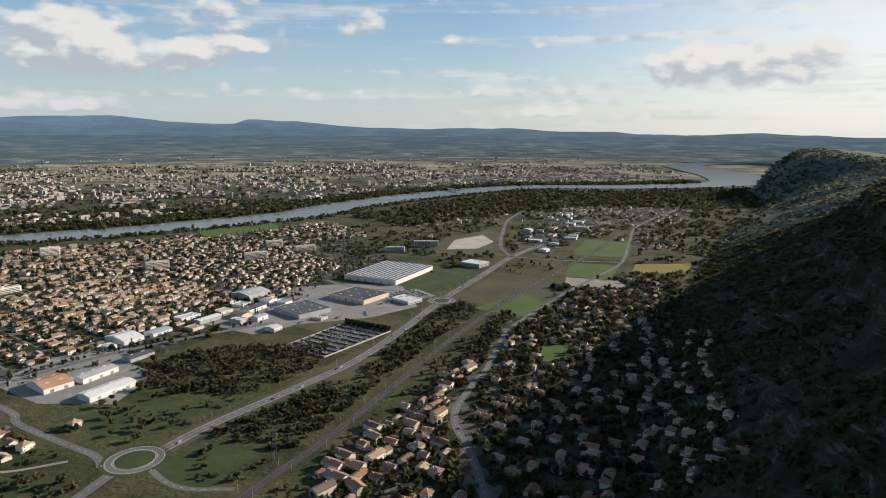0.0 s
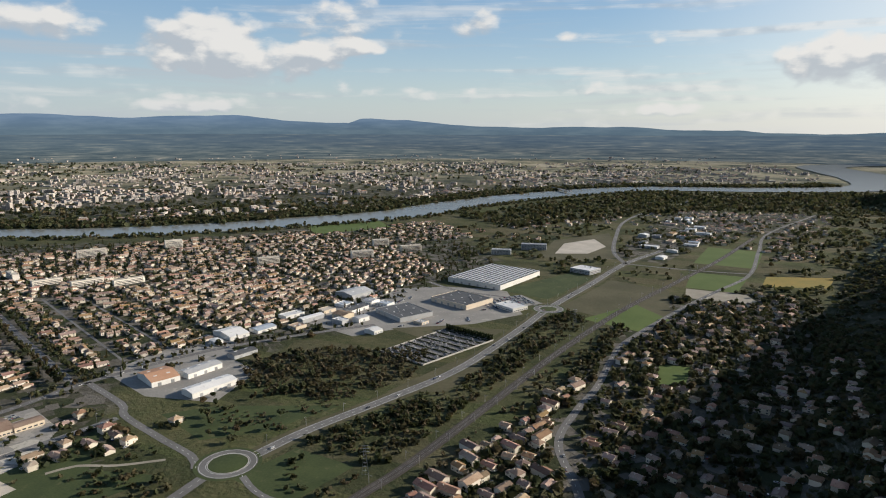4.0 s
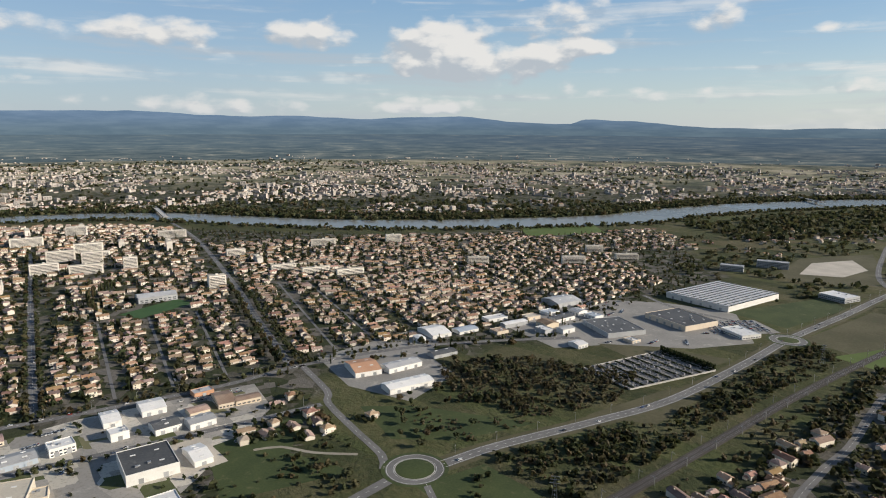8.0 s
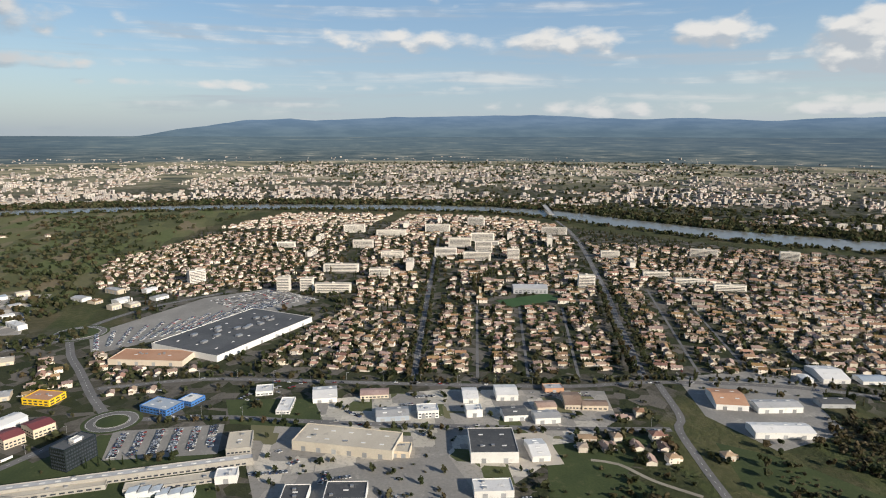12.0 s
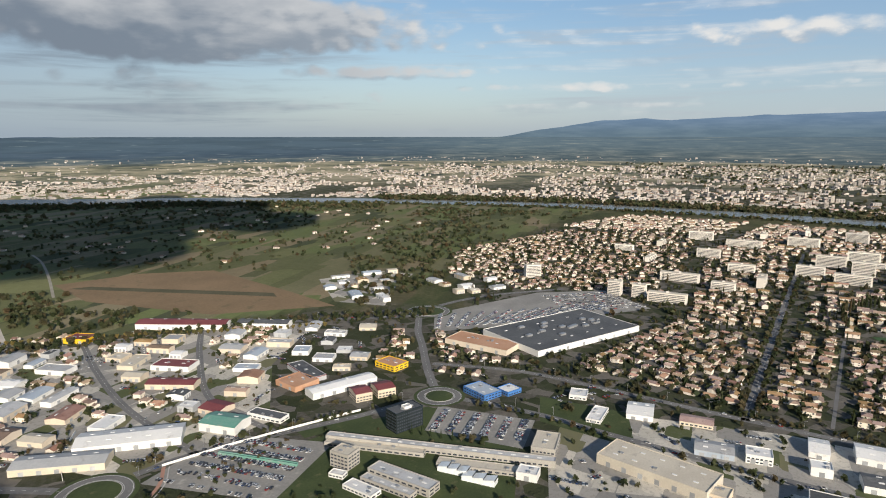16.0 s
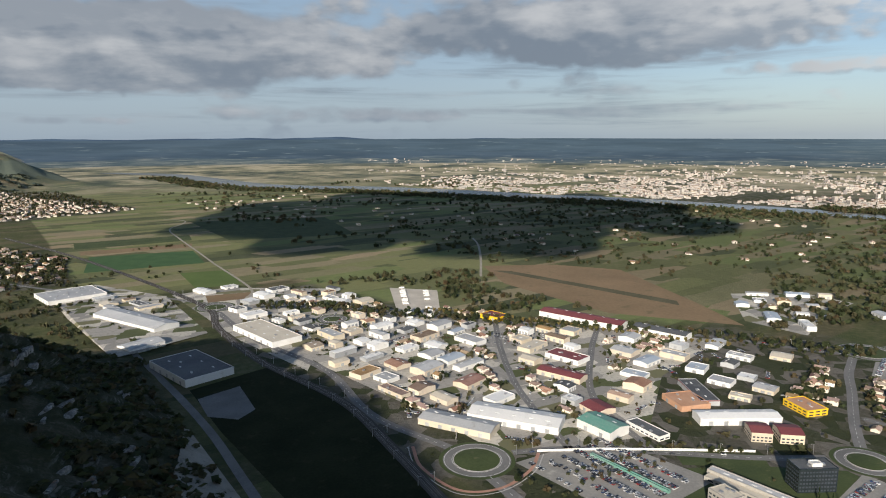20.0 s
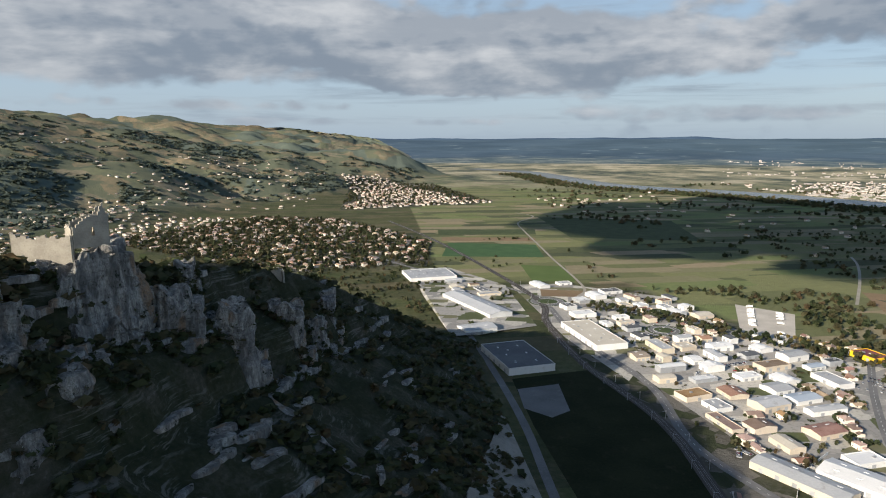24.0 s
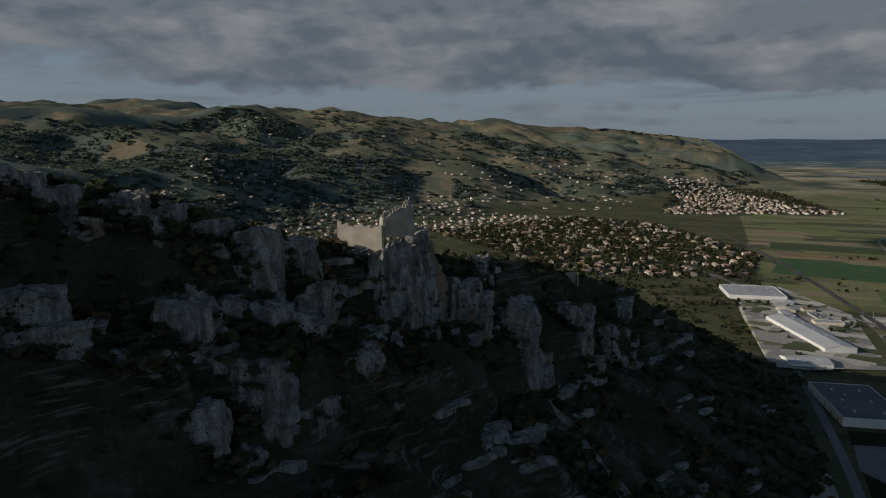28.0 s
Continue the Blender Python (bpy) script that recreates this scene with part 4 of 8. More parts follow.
for k in range(3):  # lanes between the rows of houses
    u = 0.22 + 0.28 * k
    a, b = Vector((-575, 330)).lerp(Vector((-535, 535)), u), Vector((-880, 405)).lerp(Vector((-815, 640)), u)
    road([tuple(a), tuple(b)], 3.6, "narrow residential street between gardens", False, None, False, 0)
for k in range(2):
    u = 0.3 + 0.36 * k
    a, b = Vector((-540, 585)).lerp(Vector((-480, 740)), u), Vector((-940, 750)).lerp(Vector((-850, 870)), u)
    road([tuple(a), tuple(b)], 3.6, "narrow residential street between gardens", False, None, False, 0)


def roundabout(x, y, inner, outer, label):
    """A ring of asphalt round a kerbed lawn."""
    a = np.linspace(0, 2 * np.pi, 65)
    ring = lambda r, z: (x + r * np.cos(a), y + r * np.sin(a), np.full(65, z))  # noqa: E731
    def rings(name, rows, mat, lab, cat):
        X, Y, Z = (np.array([q[i] for q in rows]) for i in range(3))
        return sheet(name, X, Y, Z, mat, "structure", lab, cat)
    rings("roundabout", [ring(outer, 0.16), ring(inner + 1.6, 0.16)], M_ASPHALT, label, "roundabout")
    rings("kerb", [ring(inner + 1.3, 0.14), ring(inner + 1.3, 0.4), ring(inner + 0.7, 0.42), ring(inner + 0.4, 0.3)], M_KERB, "pale concrete kerb round the island", "kerb")
    rings("island_lawn", [ring(inner + 0.6, 0.36), ring(inner * 0.6, 0.9), ring(0.01, 1.2)], M_LAWN, "mown grass island of the roundabout", "lawn")
    for r in (outer - 0.9, inner + 2.4):
        rings("edge_line", [ring(r, 0.2), ring(r - 0.35, 0.2)], M_LINE, "white edge line round the roundabout", "road marking")
    rings("verge", [ring(outer + 3.5, 0.13), ring(outer, 0.15)], M_LAWN, "grass verge round the roundabout", "verge")
    mark(x + np.outer(np.linspace(0, outer + 3, 20), np.cos(a)), y + np.outer(np.linspace(0, outer + 3, 20), np.sin(a)))


roundabout(-236, 498, 16, 25, "asphalt roundabout with a grass island")
roundabout(-267, -198, 19, 29, "large asphalt roundabout with a grass island")
roundabout(-529, -2, 14, 24, "asphalt roundabout with a grass island")
roundabout(-241, -835, 16, 28, "asphalt roundabout with a grass island")
roundabout(-362, -660, 13, 22, "asphalt roundabout with a grass island")
roundabout(-122, 1092, 13, 24, "asphalt roundabout with a grass island")
roundabout(-840, -122, 24, 34, "asphalt roundabout with a grass island")

# ---- railway ----
RAILWAY = curve_through([(180, 2000), (110, 1640), (48, 1385), (-14, 1131), (-53, 897), (-74, 722), (-94, 563), (-112, 471), (-150, 200), (-190, -60), (-219, -251), (-231, -379), (-207, -548), (-209, -718), (-228, -836), (-190, -1100), (-110, -1500), (0, -1900)])
ribbon("rail_bed", RAILWAY, 11.0, M_BALLAST, 0.35, "brown ballast bed of a double railway", "railway", taken_pad=4)
for off in (-2.72, -1.28, 1.28, 2.72):
    ribbon("rail", RAILWAY, 0.22, M_RAIL, 0.55, "worn steel rail", "railway", off)

# ---- fields and yards ----
patch("crop_field", [(-1035, 1670), (-905, 1555), (-790, 1755), (-905, 1880)], M_CROP, 0.04, "bright green crop field by the river", keep_clear=True)
patch("meadow", [(-235, 1176), (-140, 1150), (-105, 1330), (-150, 1385)], M_LAWN, 0.04, "green meadow beside the bypass", keep_clear=True)
patch("meadow", [(-108, 1110), (-20, 1075), (60, 1120), (40, 1300), (-70, 1340)], M_DRY, 0.04, "dry rough meadow beside the bypass", keep_clear=True)
patch("meadow", [(-60, 1060), (30, 1030), (62, 1110), (0, 1180)], M_CROP, 0.06, "green field beside the railway", keep_clear=True)
patch("bare_plot", [(-270, 1500), (-163, 1500), (-95, 1580), (-184, 1915), (-290, 1740)], M_DRY, 0.04, "dry open plot at the edge of town", keep_clear=True)
patch("bare_plot", [(-240, 1560), (-170, 1590), (-150, 1700), (-200, 1800), (-255, 1700)], M_GRAVEL, 0.06, "bare graded building plot", keep_clear=True)
patch("crop_field", [(64, 1340), (150, 1333), (168, 1477), (64, 1480)], M_CROP, 0.04, "bright green crop field", keep_clear=True)
patch("crop_field", [(60, 1580), (183, 1570), (198, 1783), (78, 1800)], M_CROP, 0.04, "green crop field", keep_clear=True)
patch("vineyard", [(190, 1400), (300, 1440), (320, 1540), (200, 1500)], M_VINE, 0.06, "yellow autumn vineyard", keep_clear=True)
patch("bare_plot", [(70, 1260), (190, 1262), (165, 1325), (66, 1330)], M_PATH, 0.04, "bare pale soil beside a crop field", keep_clear=True)
patch("meadow", [(-190, 690), (-130, 720), (-122, 900), (-165, 800)], M_DRY, 0.04, "dry meadow between bypass and railway", keep_clear=True)
patch("meadow", [(-300, 895), (-170, 850), (-146, 960), (-250, 930)], M_DRY, 0.05, "olive meadow next to a graveyard", keep_clear=True)
patch("meadow", [(-368, 545), (-290, 520), (-246, 560), (-215, 640), (-330, 585)], M_LAWN, 0.04, "green meadow with bushes")
patch("meadow", [(-395, 392), (-305, 360), (-270, 460), (-335, 440), (-395, 500)], M_LAWN, 0.045, "grassy plot beside the houses")
patch("lawn", [(-215, 480), (-150, 470), (-135, 540), (-200, 545)], M_LAWN, 0.045, "mown grass beside the roundabout")
patch("meadow", [(70, 907), (107, 912), (105, 849), (75, 840)], M_CROP, 0.05, "bright green paddock among houses", keep_clear=True)
patch("ploughed_field", [(-722, -437), (-826, -277), (-890, -400), (-1000, -640), (-930, -760), (-800, -839), (-726, -685)], M_SOIL, 0.05, "brown ploughed field", keep_clear=True)
patch("meadow", [(-785, -790), (-812, -765), (-872, -420), (-850, -400)], M_DRY, 0.08, "dry grass strip through the ploughed field")
patch("sports_field", [(-108, -1260), (-336, -1222), (-358, -1393), (-144, -1448)], M_PITCH, 0.05, "green football pitch", keep_clear=True)
patch("crop_field", [(-252, -985), (-332, -975), (-352, -1118), (-264, -1142)], M_CROP, 0.05, "bright green field by the roundabout", keep_clear=True)
patch("crop_field", [(-480, -1500), (-800, -1400), (-900, -1800), (-500, -1950)], M_LAWN, 0.05, "green field in the plain")
patch("crop_field", [(-130, -1480), (-370, -1450), (-385, -1505), (-135, -1540)], M_SOIL, 0.05, "brown stubble field in the plain")
patch("crop_field", [(-130, -1580), (-400, -1560), (-420, -1660), (-140, -1690)], M_LAWN, 0.05, "green field in the plain")
patch("lawn", [(-380, -95), (-440, -60), (-500, -5), (-480, 95), (-320, 120), (-290, -60)], M_LAWN, 0.045, "mown campus lawn", "lawn")
patch("lawn", [(-560, 100), (-500, 110), (-470, 200), (-545, 190)], M_LAWN, 0.05, "green lawn between the road and the houses", "lawn")
patch("lawn", [(-415, -110), (-470, -60), (-455, -45), (-400, -90)], M_LAWN, 0.055, "grass strip along the road", "lawn")
patch("stadium_turf", [(-850, 510), (-880, 610), (-925, 600), (-895, 497)], M_PITCH, 0.06, "green stadium turf with a pale running track round it", "pitch", True)
patch("yard", [(-300, 150), (-390, 175), (-405, 300), (-330, 310), (-290, 260)], M_YARD, 0.06, "wide asphalt truck yard", "yard")
patch("yard", [(-360, 395), (-420, 400), (-425, 355), (-362, 350)], M_GRAVEL, 0.07, "pale gravel yard beside a shed", "yard")
patch("yard", [(-290, -175), (-385, -165), (-400, -60), (-300, -60)], M_YARD, 0.065, "asphalt car park", "car park", True)
patch("yard", [(-448, 10), (-505, 5), (-500, 105), (-440, 105)], M_YARD, 0.07, "asphalt car park beside the glass office", "car park", True)
patch("yard", [(-740, -80), (-830, -108), (-1010, 20), (-1060, 130), (-960, 210), (-840, 70)], M_YARD, 0.05, "large supermarket car park", "car park", True)
patch("yard", [(-250, 1090), (-200, 1040), (-140, 1120), (-190, 1160)], M_YARD, 0.07, "asphalt yard full of parked vans", "yard", True)
patch("yard", [(-990, -395), (-850, -290), (-850, -200), (-960, -230), (-1090, -240), (-1095, -325)], M_ESTATE, 0.05, "pale yards of a trade park by the avenue", "yard")
patch("yard", [(-537, -784), (-595, -717), (-491, -560), (-438, -591)], M_GRAVEL, 0.055, "wide yard for parked lorries", "yard", True)
patch("yard", [(-450, -440), (-520, -360), (-620, -400), (-560, -490)], M_YARD, 0.05, "asphalt yard of a trade park", "yard")
patch("yard", [(-160, -480), (-112, -470), (-108, -420), (-130, -396), (-152, -410)], M_ASPHALT, 0.07, "grey tarmac forecourt of a hall", "yard")
# sheet added over the shaded valley floor, dark to deepen that shade
patch("meadow", [(-112, -230), (-200, -120), (-222, -250), (-232, -380), (-214, -520), (-112, -500), (-108, -380)], M_SHADEFIELD, 0.05, "pasture below the ridge, darkened for its shade", "meadow")
patch("yard", [(-330, -900), (-250, -920), (-240, -870), (-300, -860)], M_SOIL, 0.06, "bare red earth of a building site", "yard", True)

# red cycle path curling round the large roundabout, and the pale wall along the road
ribbon("cycle_path", curve_through([(-236, -250), (-222, -215), (-225, -170), (-252, -152), (-290, -158), (-318, -176)], 4.0), 3.0, M_BRICKPATH, 0.13, "red-paved cycle path with pale edges", "path")
ribbon("kerb", curve_through([(-232, -252), (-218, -215), (-221, -167), (-250, -148), (-291, -154), (-320, -172)], 4.0), 1.0, M_KERB, 0.17, "pale kerb along the cycle path", "kerb")

# ---- shapes ----
class Geo:
    """Gathers quads of several materials into one mesh."""

    def __init__(self):
        self.v, self.f, self.i = [], [], []

    def quad(self, a, b, c, d, m=0):
        n = len(self.v)
        self.v += [a, b, c, d]
        self.f.append((n, n + 1, n + 2, n + 3))
        self.i.append(m)

    def box(self, x, y, z, w, d, h, m=0, top=None, bottom=False):
        """A box with its base centre at x, y, z."""
        n, a, b = len(self.v), w / 2, d / 2
        self.v += [(x + p * a, y + q * b, z + r) for r in (0, h) for p, q in ((-1, -1), (1, -1), (1, 1), (-1, 1))]
        s = [(0, 1, 5, 4), (1, 2, 6, 5), (2, 3, 7, 6), (3, 0, 4, 7), (4, 5, 6, 7)] + ([(3, 2, 1, 0)] if bottom else [])
        self.f += [tuple(n + k for k in q) for q in s]
        self.i += [m] * 4 + [m if top is None else top] + ([m] if bottom else [])
        return self

    def gable_walls(self, x, y, w, d, h, rise, m=0):
        """Four walls under a roof whose ridge runs along x."""
        a, b = w / 2, d / 2
        P = lambda u, v, z: (x + u, y + v, z)  # noqa: E731
        self.quad(P(-a, -b, 0), P(a, -b, 0), P(a, -b, h), P(-a, -b, h), m)
        self.quad(P(a, b, 0), P(-a, b, 0), P(-a, b, h), P(a, b, h), m)
        for s in (1, -1):
            self.quad(P(s * a, -s * b, 0), P(s * a, 0, 0), P(s * a, 0, h + rise), P(s * a, -s * b, h), m)
            self.quad(P(s * a, 0, 0), P(s * a, s * b, 0), P(s * a, s * b, h), P(s * a, 0, h + rise), m)
        return self

    def gable_roof(self, x, y, w, d, h, rise, over=0.5, thick=0.22, m=0):
        a, b = w / 2 + over, d / 2 + over
        k = rise / (d / 2)
        e = h - over * k + 0.05
        t = h + rise + 0.05
        for s in (1, -1):
            lo = [(x - a, y - s * b, e), (x + a, y - s * b, e), (x + a, y, t), (x - a, y, t)]
            hi = [(p, q, r + thick) for p, q, r in lo]
            if s < 0:
                lo, hi = [lo[1], lo[0], lo[3], lo[2]], [hi[1], hi[0], hi[3], hi[2]]
            self.quad(*hi, m)
            self.quad(*lo[::-1], m)
            self.quad(lo[0], lo[1], hi[1], hi[0], m)
            self.quad(lo[1], lo[2], hi[2], hi[1], m)
            self.quad(lo[3], lo[0], hi[0], hi[3], m)
        return self

    def hip_roof(self, x, y, w, d, h, rise, over=0.5, m=0):
        a, b = w / 2 + over, d / 2 + over
        r = max(a - b, 0.3)
        z0, z1, z2 = h - 0.05, h + 0.15, h + rise
        c = [(x - a, y - b), (x + a, y - b), (x + a, y + b), (x - a, y + b)]
        L, R = (x - r, y, z2), (x + r, y, z2)
        lo, hi = [(*p, z0) for p in c], [(*p, z1) for p in c]
        for k in range(4):
            self.quad(lo[k], lo[(k + 1) % 4], hi[(k + 1) % 4], hi[k], m)
        self.quad(hi[0], hi[1], R, L, m)
        self.quad(hi[2], hi[3], L, R, m)
        self.quad(hi[1], (x + a, y, z1), hi[2], R, m)
        self.quad(hi[3], (x - a, y, z1), hi[0], L, m)
        self.quad(*lo[::-1], m)
        return self

    def mesh(self, name, mats):
        me = bpy.data.meshes.new(name)
        me.from_pydata(self.v, [], self.f)
        for m in mats:
            me.materials.append(m)
        me.polygons.foreach_set("material_index", self.i)
        me.update()
        return me

    def arrays(self):
        return np.array(self.v, float), np.array(self.f, int), np.array(self.i, int)


def root(name, m, label, category, group=""):
    ob = new(name)
    ob.empty_display_size = 0.5
    ob.matrix_world = m
    return tagged(ob, label, category, group)


def piece(name, me, parent, m=None, label=""):
    """A mesh as a part under its thing."""
    ob = new(name, me)
    ob.parent = parent
    if m is not None:
        ob.matrix_basis = m
    return tagged(ob, label)


def scatter(name, kinds, mats, spots, label, category, tint=False, on_land=True, seed=1):
    """Many small things of a few shapes as one mesh. spots: x, y, turn, width, depth and height scale, shape."""
    rng = np.random.default_rng(seed)
    spots = np.asarray(spots, float)
    V, F, I, T = [], [], [], []
    n = 0
    for s, (v, f, i) in enumerate(kinds):
        p = spots[spots[:, 6].astype(int) == s]
        if not len(p):
            continue
        X, Y, Z, k = land(p[:, 0], p[:, 1])
        c, sn = np.cos(p[:, 2]), np.sin(p[:, 2])
        a, b = v[None, :, 0] * p[:, 3:4] * k[:, None], v[None, :, 1] * p[:, 4:5] * k[:, None]
        w = np.stack([X[:, None] + a * c[:, None] - b * sn[:, None], Y[:, None] + a * sn[:, None] + b * c[:, None], (Z + (p[:, 7] if p.shape[1] > 7 else 0.0))[:, None] + v[None, :, 2] * p[:, 5:6] * k[:, None]], -1)
        V.append(w.reshape(-1, 3))
        F.append((f[None] + (n + np.arange(len(p)) * len(v))[:, None, None]).reshape(-1, 4))
        I.append(np.tile(i, len(p)))
        T.append(np.repeat(rng.random(len(p)), len(v)))
        n += len(p) * len(v)
    ob = from_arrays(name, np.concatenate(V), np.concatenate(F), mats, np.concatenate(I))
    if tint:
        at = ob.data.attributes.new("tint", "FLOAT", "POINT")
        at.data.foreach_set("value", np.concatenate(T).astype(np.float32))
    return tagged(ob, label, category, "", "stuff")


# ---- halls, shops and offices ----
def hall(name, label, x, y, w, d, rot, h, wall, roof, form="flat", lights=6, doors=3, windows=0, category="warehouse", trim=None, units=2, unit=(2.6, 1.9, 1.3)):
    """A commercial building: walls with a parapet, roof, skylights, doors, windows and roof units, each a part."""
    mark_box(x, y, w, d, rot, 3)
    X, Y, Z, k = land(x, y)
    b = root(name, pose(float(X), float(Y), float(Z), 0, 0, rot), label, category)
    if k < 0.999:
        b.scale = (float(k),) * 3
    g = Geo()
    if form == "gable":
        rise = d * 0.09
        piece("wall", g.gable_walls(0, 0, w, d, h, rise).mesh("wall", [wall]), b)
        cover = piece("roof", Geo().gable_roof(0, 0, w, d, h, rise, 0.35, 0.25).mesh("roof", [roof]), b)
        top = lambda u, v: h + rise * (1 - abs(v) / (d / 2)) + 0.3  # noqa: E731
    elif form == "saw":
        piece("wall", g.box(0, 0, 0, w, d, h).mesh("wall", [wall]), b)
        teeth, g2 = max(3, int(w / 9)), Geo()
        s = w / teeth
        for t in range(teeth):
            u = -w / 2 + t * s
            g2.quad((u, -d / 2, h + 0.1), (u + s, -d / 2, h + 1.9), (u + s, d / 2, h + 1.9), (u, d / 2, h + 0.1), 0)
            g2.quad((u + s, d / 2, h + 0.1), (u + s, d / 2, h + 1.9), (u + s, -d / 2, h + 1.9), (u + s, -d / 2, h + 0.1), 1)
            for q in (-1, 1):
                g2.quad((u, q * d / 2, h + 0.1), (u + s * 0.5, q * d / 2, h + 0.05), (u + s, q * d / 2, h + 0.1), (u + s, q * d / 2, h + 1.9), 2)
        cover = piece("roof", g2.mesh("roof", [roof, M_WIN, wall]), b)
        top, lights = (lambda u, v: h + 2.0), 0
    else:
        for sx, sy, ww, dd in ((0, -1, w, 0.5), (0, 1, w, 0.5), (-1, 0, 0.5, d - 1), (1, 0, 0.5, d - 1)):
            g.box(sx * (w / 2 - 0.25), sy * (d / 2 - 0.25), 0, ww, dd, h)
        piece("wall", g.mesh("wall", [wall]), b)
        cover = piece("roof", Geo().box(0, 0, h - 0.9, w - 0.9, d - 0.9, 0.3, bottom=True).mesh("roof", [roof]), b)
        top = lambda u, v: h - 0.6  # noqa: E731
    rng = random.Random(int(x * 13 + y * 7))
    if trim:
        g = Geo()
        for sx, sy, ww, dd in ((0, -1, w + 0.3, 0.15), (0, 1, w + 0.3, 0.15), (-1, 0, 0.15, d), (1, 0, 0.15, d)):
            g.box(sx * (w / 2 + 0.08), sy * (d / 2 + 0.08), h - 1.3, ww, dd, 1.1, bottom=True)
        piece("fascia", g.mesh("fascia", [trim]), b)
    lights = int(lights * 0.6 + 0.5)
    if lights:
        nx = max(1, int(round(math.sqrt(lights * w / d))))
        ny = max(1, int(round(lights / nx)))
        me = Geo().box(0, 0, 0, min(4.0, w / nx * 0.35), min(1.6, d / ny * 0.3), 0.45).mesh("skylight", [M_R_WHITE])
        for a in range(nx):
            for c in range(ny):
                u, v = ((a + 0.5) / nx - 0.5) * w * 0.92, ((c + 0.5) / ny - 0.5) * d * 0.9
                if form == "gable" and abs(v) < d * 0.06:
                    v = d * 0.2
                tilt = math.degrees(math.atan2(d * 0.09, d / 2)) * (1 if v < 0 else -1) if form == "gable" else 0
                piece("skylight", me, cover, pose(u, v, top(u, v) - 0.1, tilt, 0, 0))
    for q in range(units):
        u, v = rng.uniform(-0.35, 0.35) * w, rng.uniform(-0.3, 0.3) * d
        if form == "flat":
            piece("roof_unit", Geo().box(0, 0, 0, *unit).mesh("roof_unit", [M_STEEL]), cover, pose(u, v, top(u, v)))
    doors = min(doors, 6)
    if doors:
        dw = min(4.0, w / doors * 0.6)
        me = Geo().box(0, 0, 0, dw, 0.16, min(h * 0.62, 4.4)).mesh("roller_door", [M_DOCK])
        for q in range(doors):
            for s in ((-1, 1) if doors <= 3 else (-1,)):
                piece("roller_door", me, b, pose(((q + 0.5) / doors - 0.5) * w * 0.92, s * d / 2, 0.02))
    if windows:
        floors = max(1, int(h / 3.1)) if h > 9.5 else min(2, max(1, int(h / 3.1)))
        for fl in range(floors):
            wm = Geo().box(0, 0, 0, w / windows * 0.62, 0.14, 1.35).mesh("window", [M_WIN])
            for q in range(windows):
                for s in (-1, 1):
                    piece("window", wm, b, pose(((q + 0.5) / windows - 0.5) * w * 0.95, s * d / 2, 1.0 + fl * 3.05))
            side = max(2, int(windows * d / w))
            wm2 = Geo().box(0, 0, 0, 0.14, d / side * 0.62, 1.35).mesh("window", [M_WIN])
            for q in range(side):
                for s in (-1, 1):
                    piece("window", wm2, b, pose(s * w / 2, ((q + 0.5) / side - 0.5) * d * 0.95, 1.0 + fl * 3.05))
    return b


W, C, GW = M_WHITE, M_CREAM, M_GREYW
hall("warehouse", "white trade hall with a faded green sheet roof", -397, -173, 39, 27, 91, 8, W, M_R_GREEN, "gable", 4, 2)
hall("workshop_row", "long pale workshop row with many roller doors", -345, -235, 89, 31, 122, 7, W, M_R_WHITE, "gable", 16, 12)
hall("warehouse", "long grey-roofed depot with cream walls", -293, -258, 74, 24, 118, 6, C, M_R_GREY, "gable", 8, 5)
hall("shop_building", "cream shop under a maroon sheet roof", -427, -205, 26, 24, 83, 5, C, M_R_MAROON, "gable", 0, 2, category="shop")
hall("office_building", "white flat-roofed modern practice building", -428, -146, 40, 14, 84, 5, W, M_R_DARK, "flat", 0, 0, 7, "office")
hall("shop_building", "brick-red flat-roofed shop in a trade park", -513, -163, 35, 33, 68, 6, M_R_ORANGE, M_R_ORANGE, "flat", 4, 2, category="shop")
hall("shop_building", "dark flat-roofed hall with red fascia", -545, -170, 60, 20, 56, 6, GW, M_R_DARK, "flat", 5, 3, category="shop", trim=M_R_MAROON)
hall("warehouse", "long white hall with a pale roof", -516, -110, 78, 20, 145, 7, W, M_R_WHITE, "gable", 8, 5)
hall("office_building", "cream three-storey offices with maroon roofs", -518, -62, 20, 22, 135, 9, C, M_R_MAROON, "gable", 0, 0, 5, "office")
hall("office_building", "cream three-storey offices with maroon roofs", -500, -80, 18, 22, 135, 9, C, M_R_MAROON, "gable", 0, 0, 5, "office")
hall("shop_building", "bright yellow shop with a grey flat roof", -596, -84, 32, 24, 68, 7, M_YELLOW, M_R_ORANGE, "flat", 3, 0, 5, "shop", M_YELLOW)
hall("office_building", "deep blue office hall with pale roofs", -548, 40, 34, 24, 56, 7, M_BLUE, M_R_BLUE, "flat", 5, 0, 8, "office")
hall("office_building", "lower blue office wing with a pale roof", -562, 66, 18, 20, 56, 5, M_BLUE, M_R_WHITE, "flat", 3, 0, 5, "office")
hall("office_tower", "black glass office block on a cream plinth", -450, -11, 17, 31, 57, 20, M_BLACKGLASS, M_R_DARK, "flat", 0, 0, 7, "office", units=3)
hall("roof_house", "white plant room on the glass office roof", -450, -9, 6, 8, 57, 22.2, W, M_R_GREY, "flat", 0, 0, 0, "plant room", units=0)
hall("research_building", "very long low concrete institute with a dark glazed strip", -412, 34, 206, 9, 94, 6.1, M_CONC, M_R_GREY, "flat", 22, 0, 40, "institute")
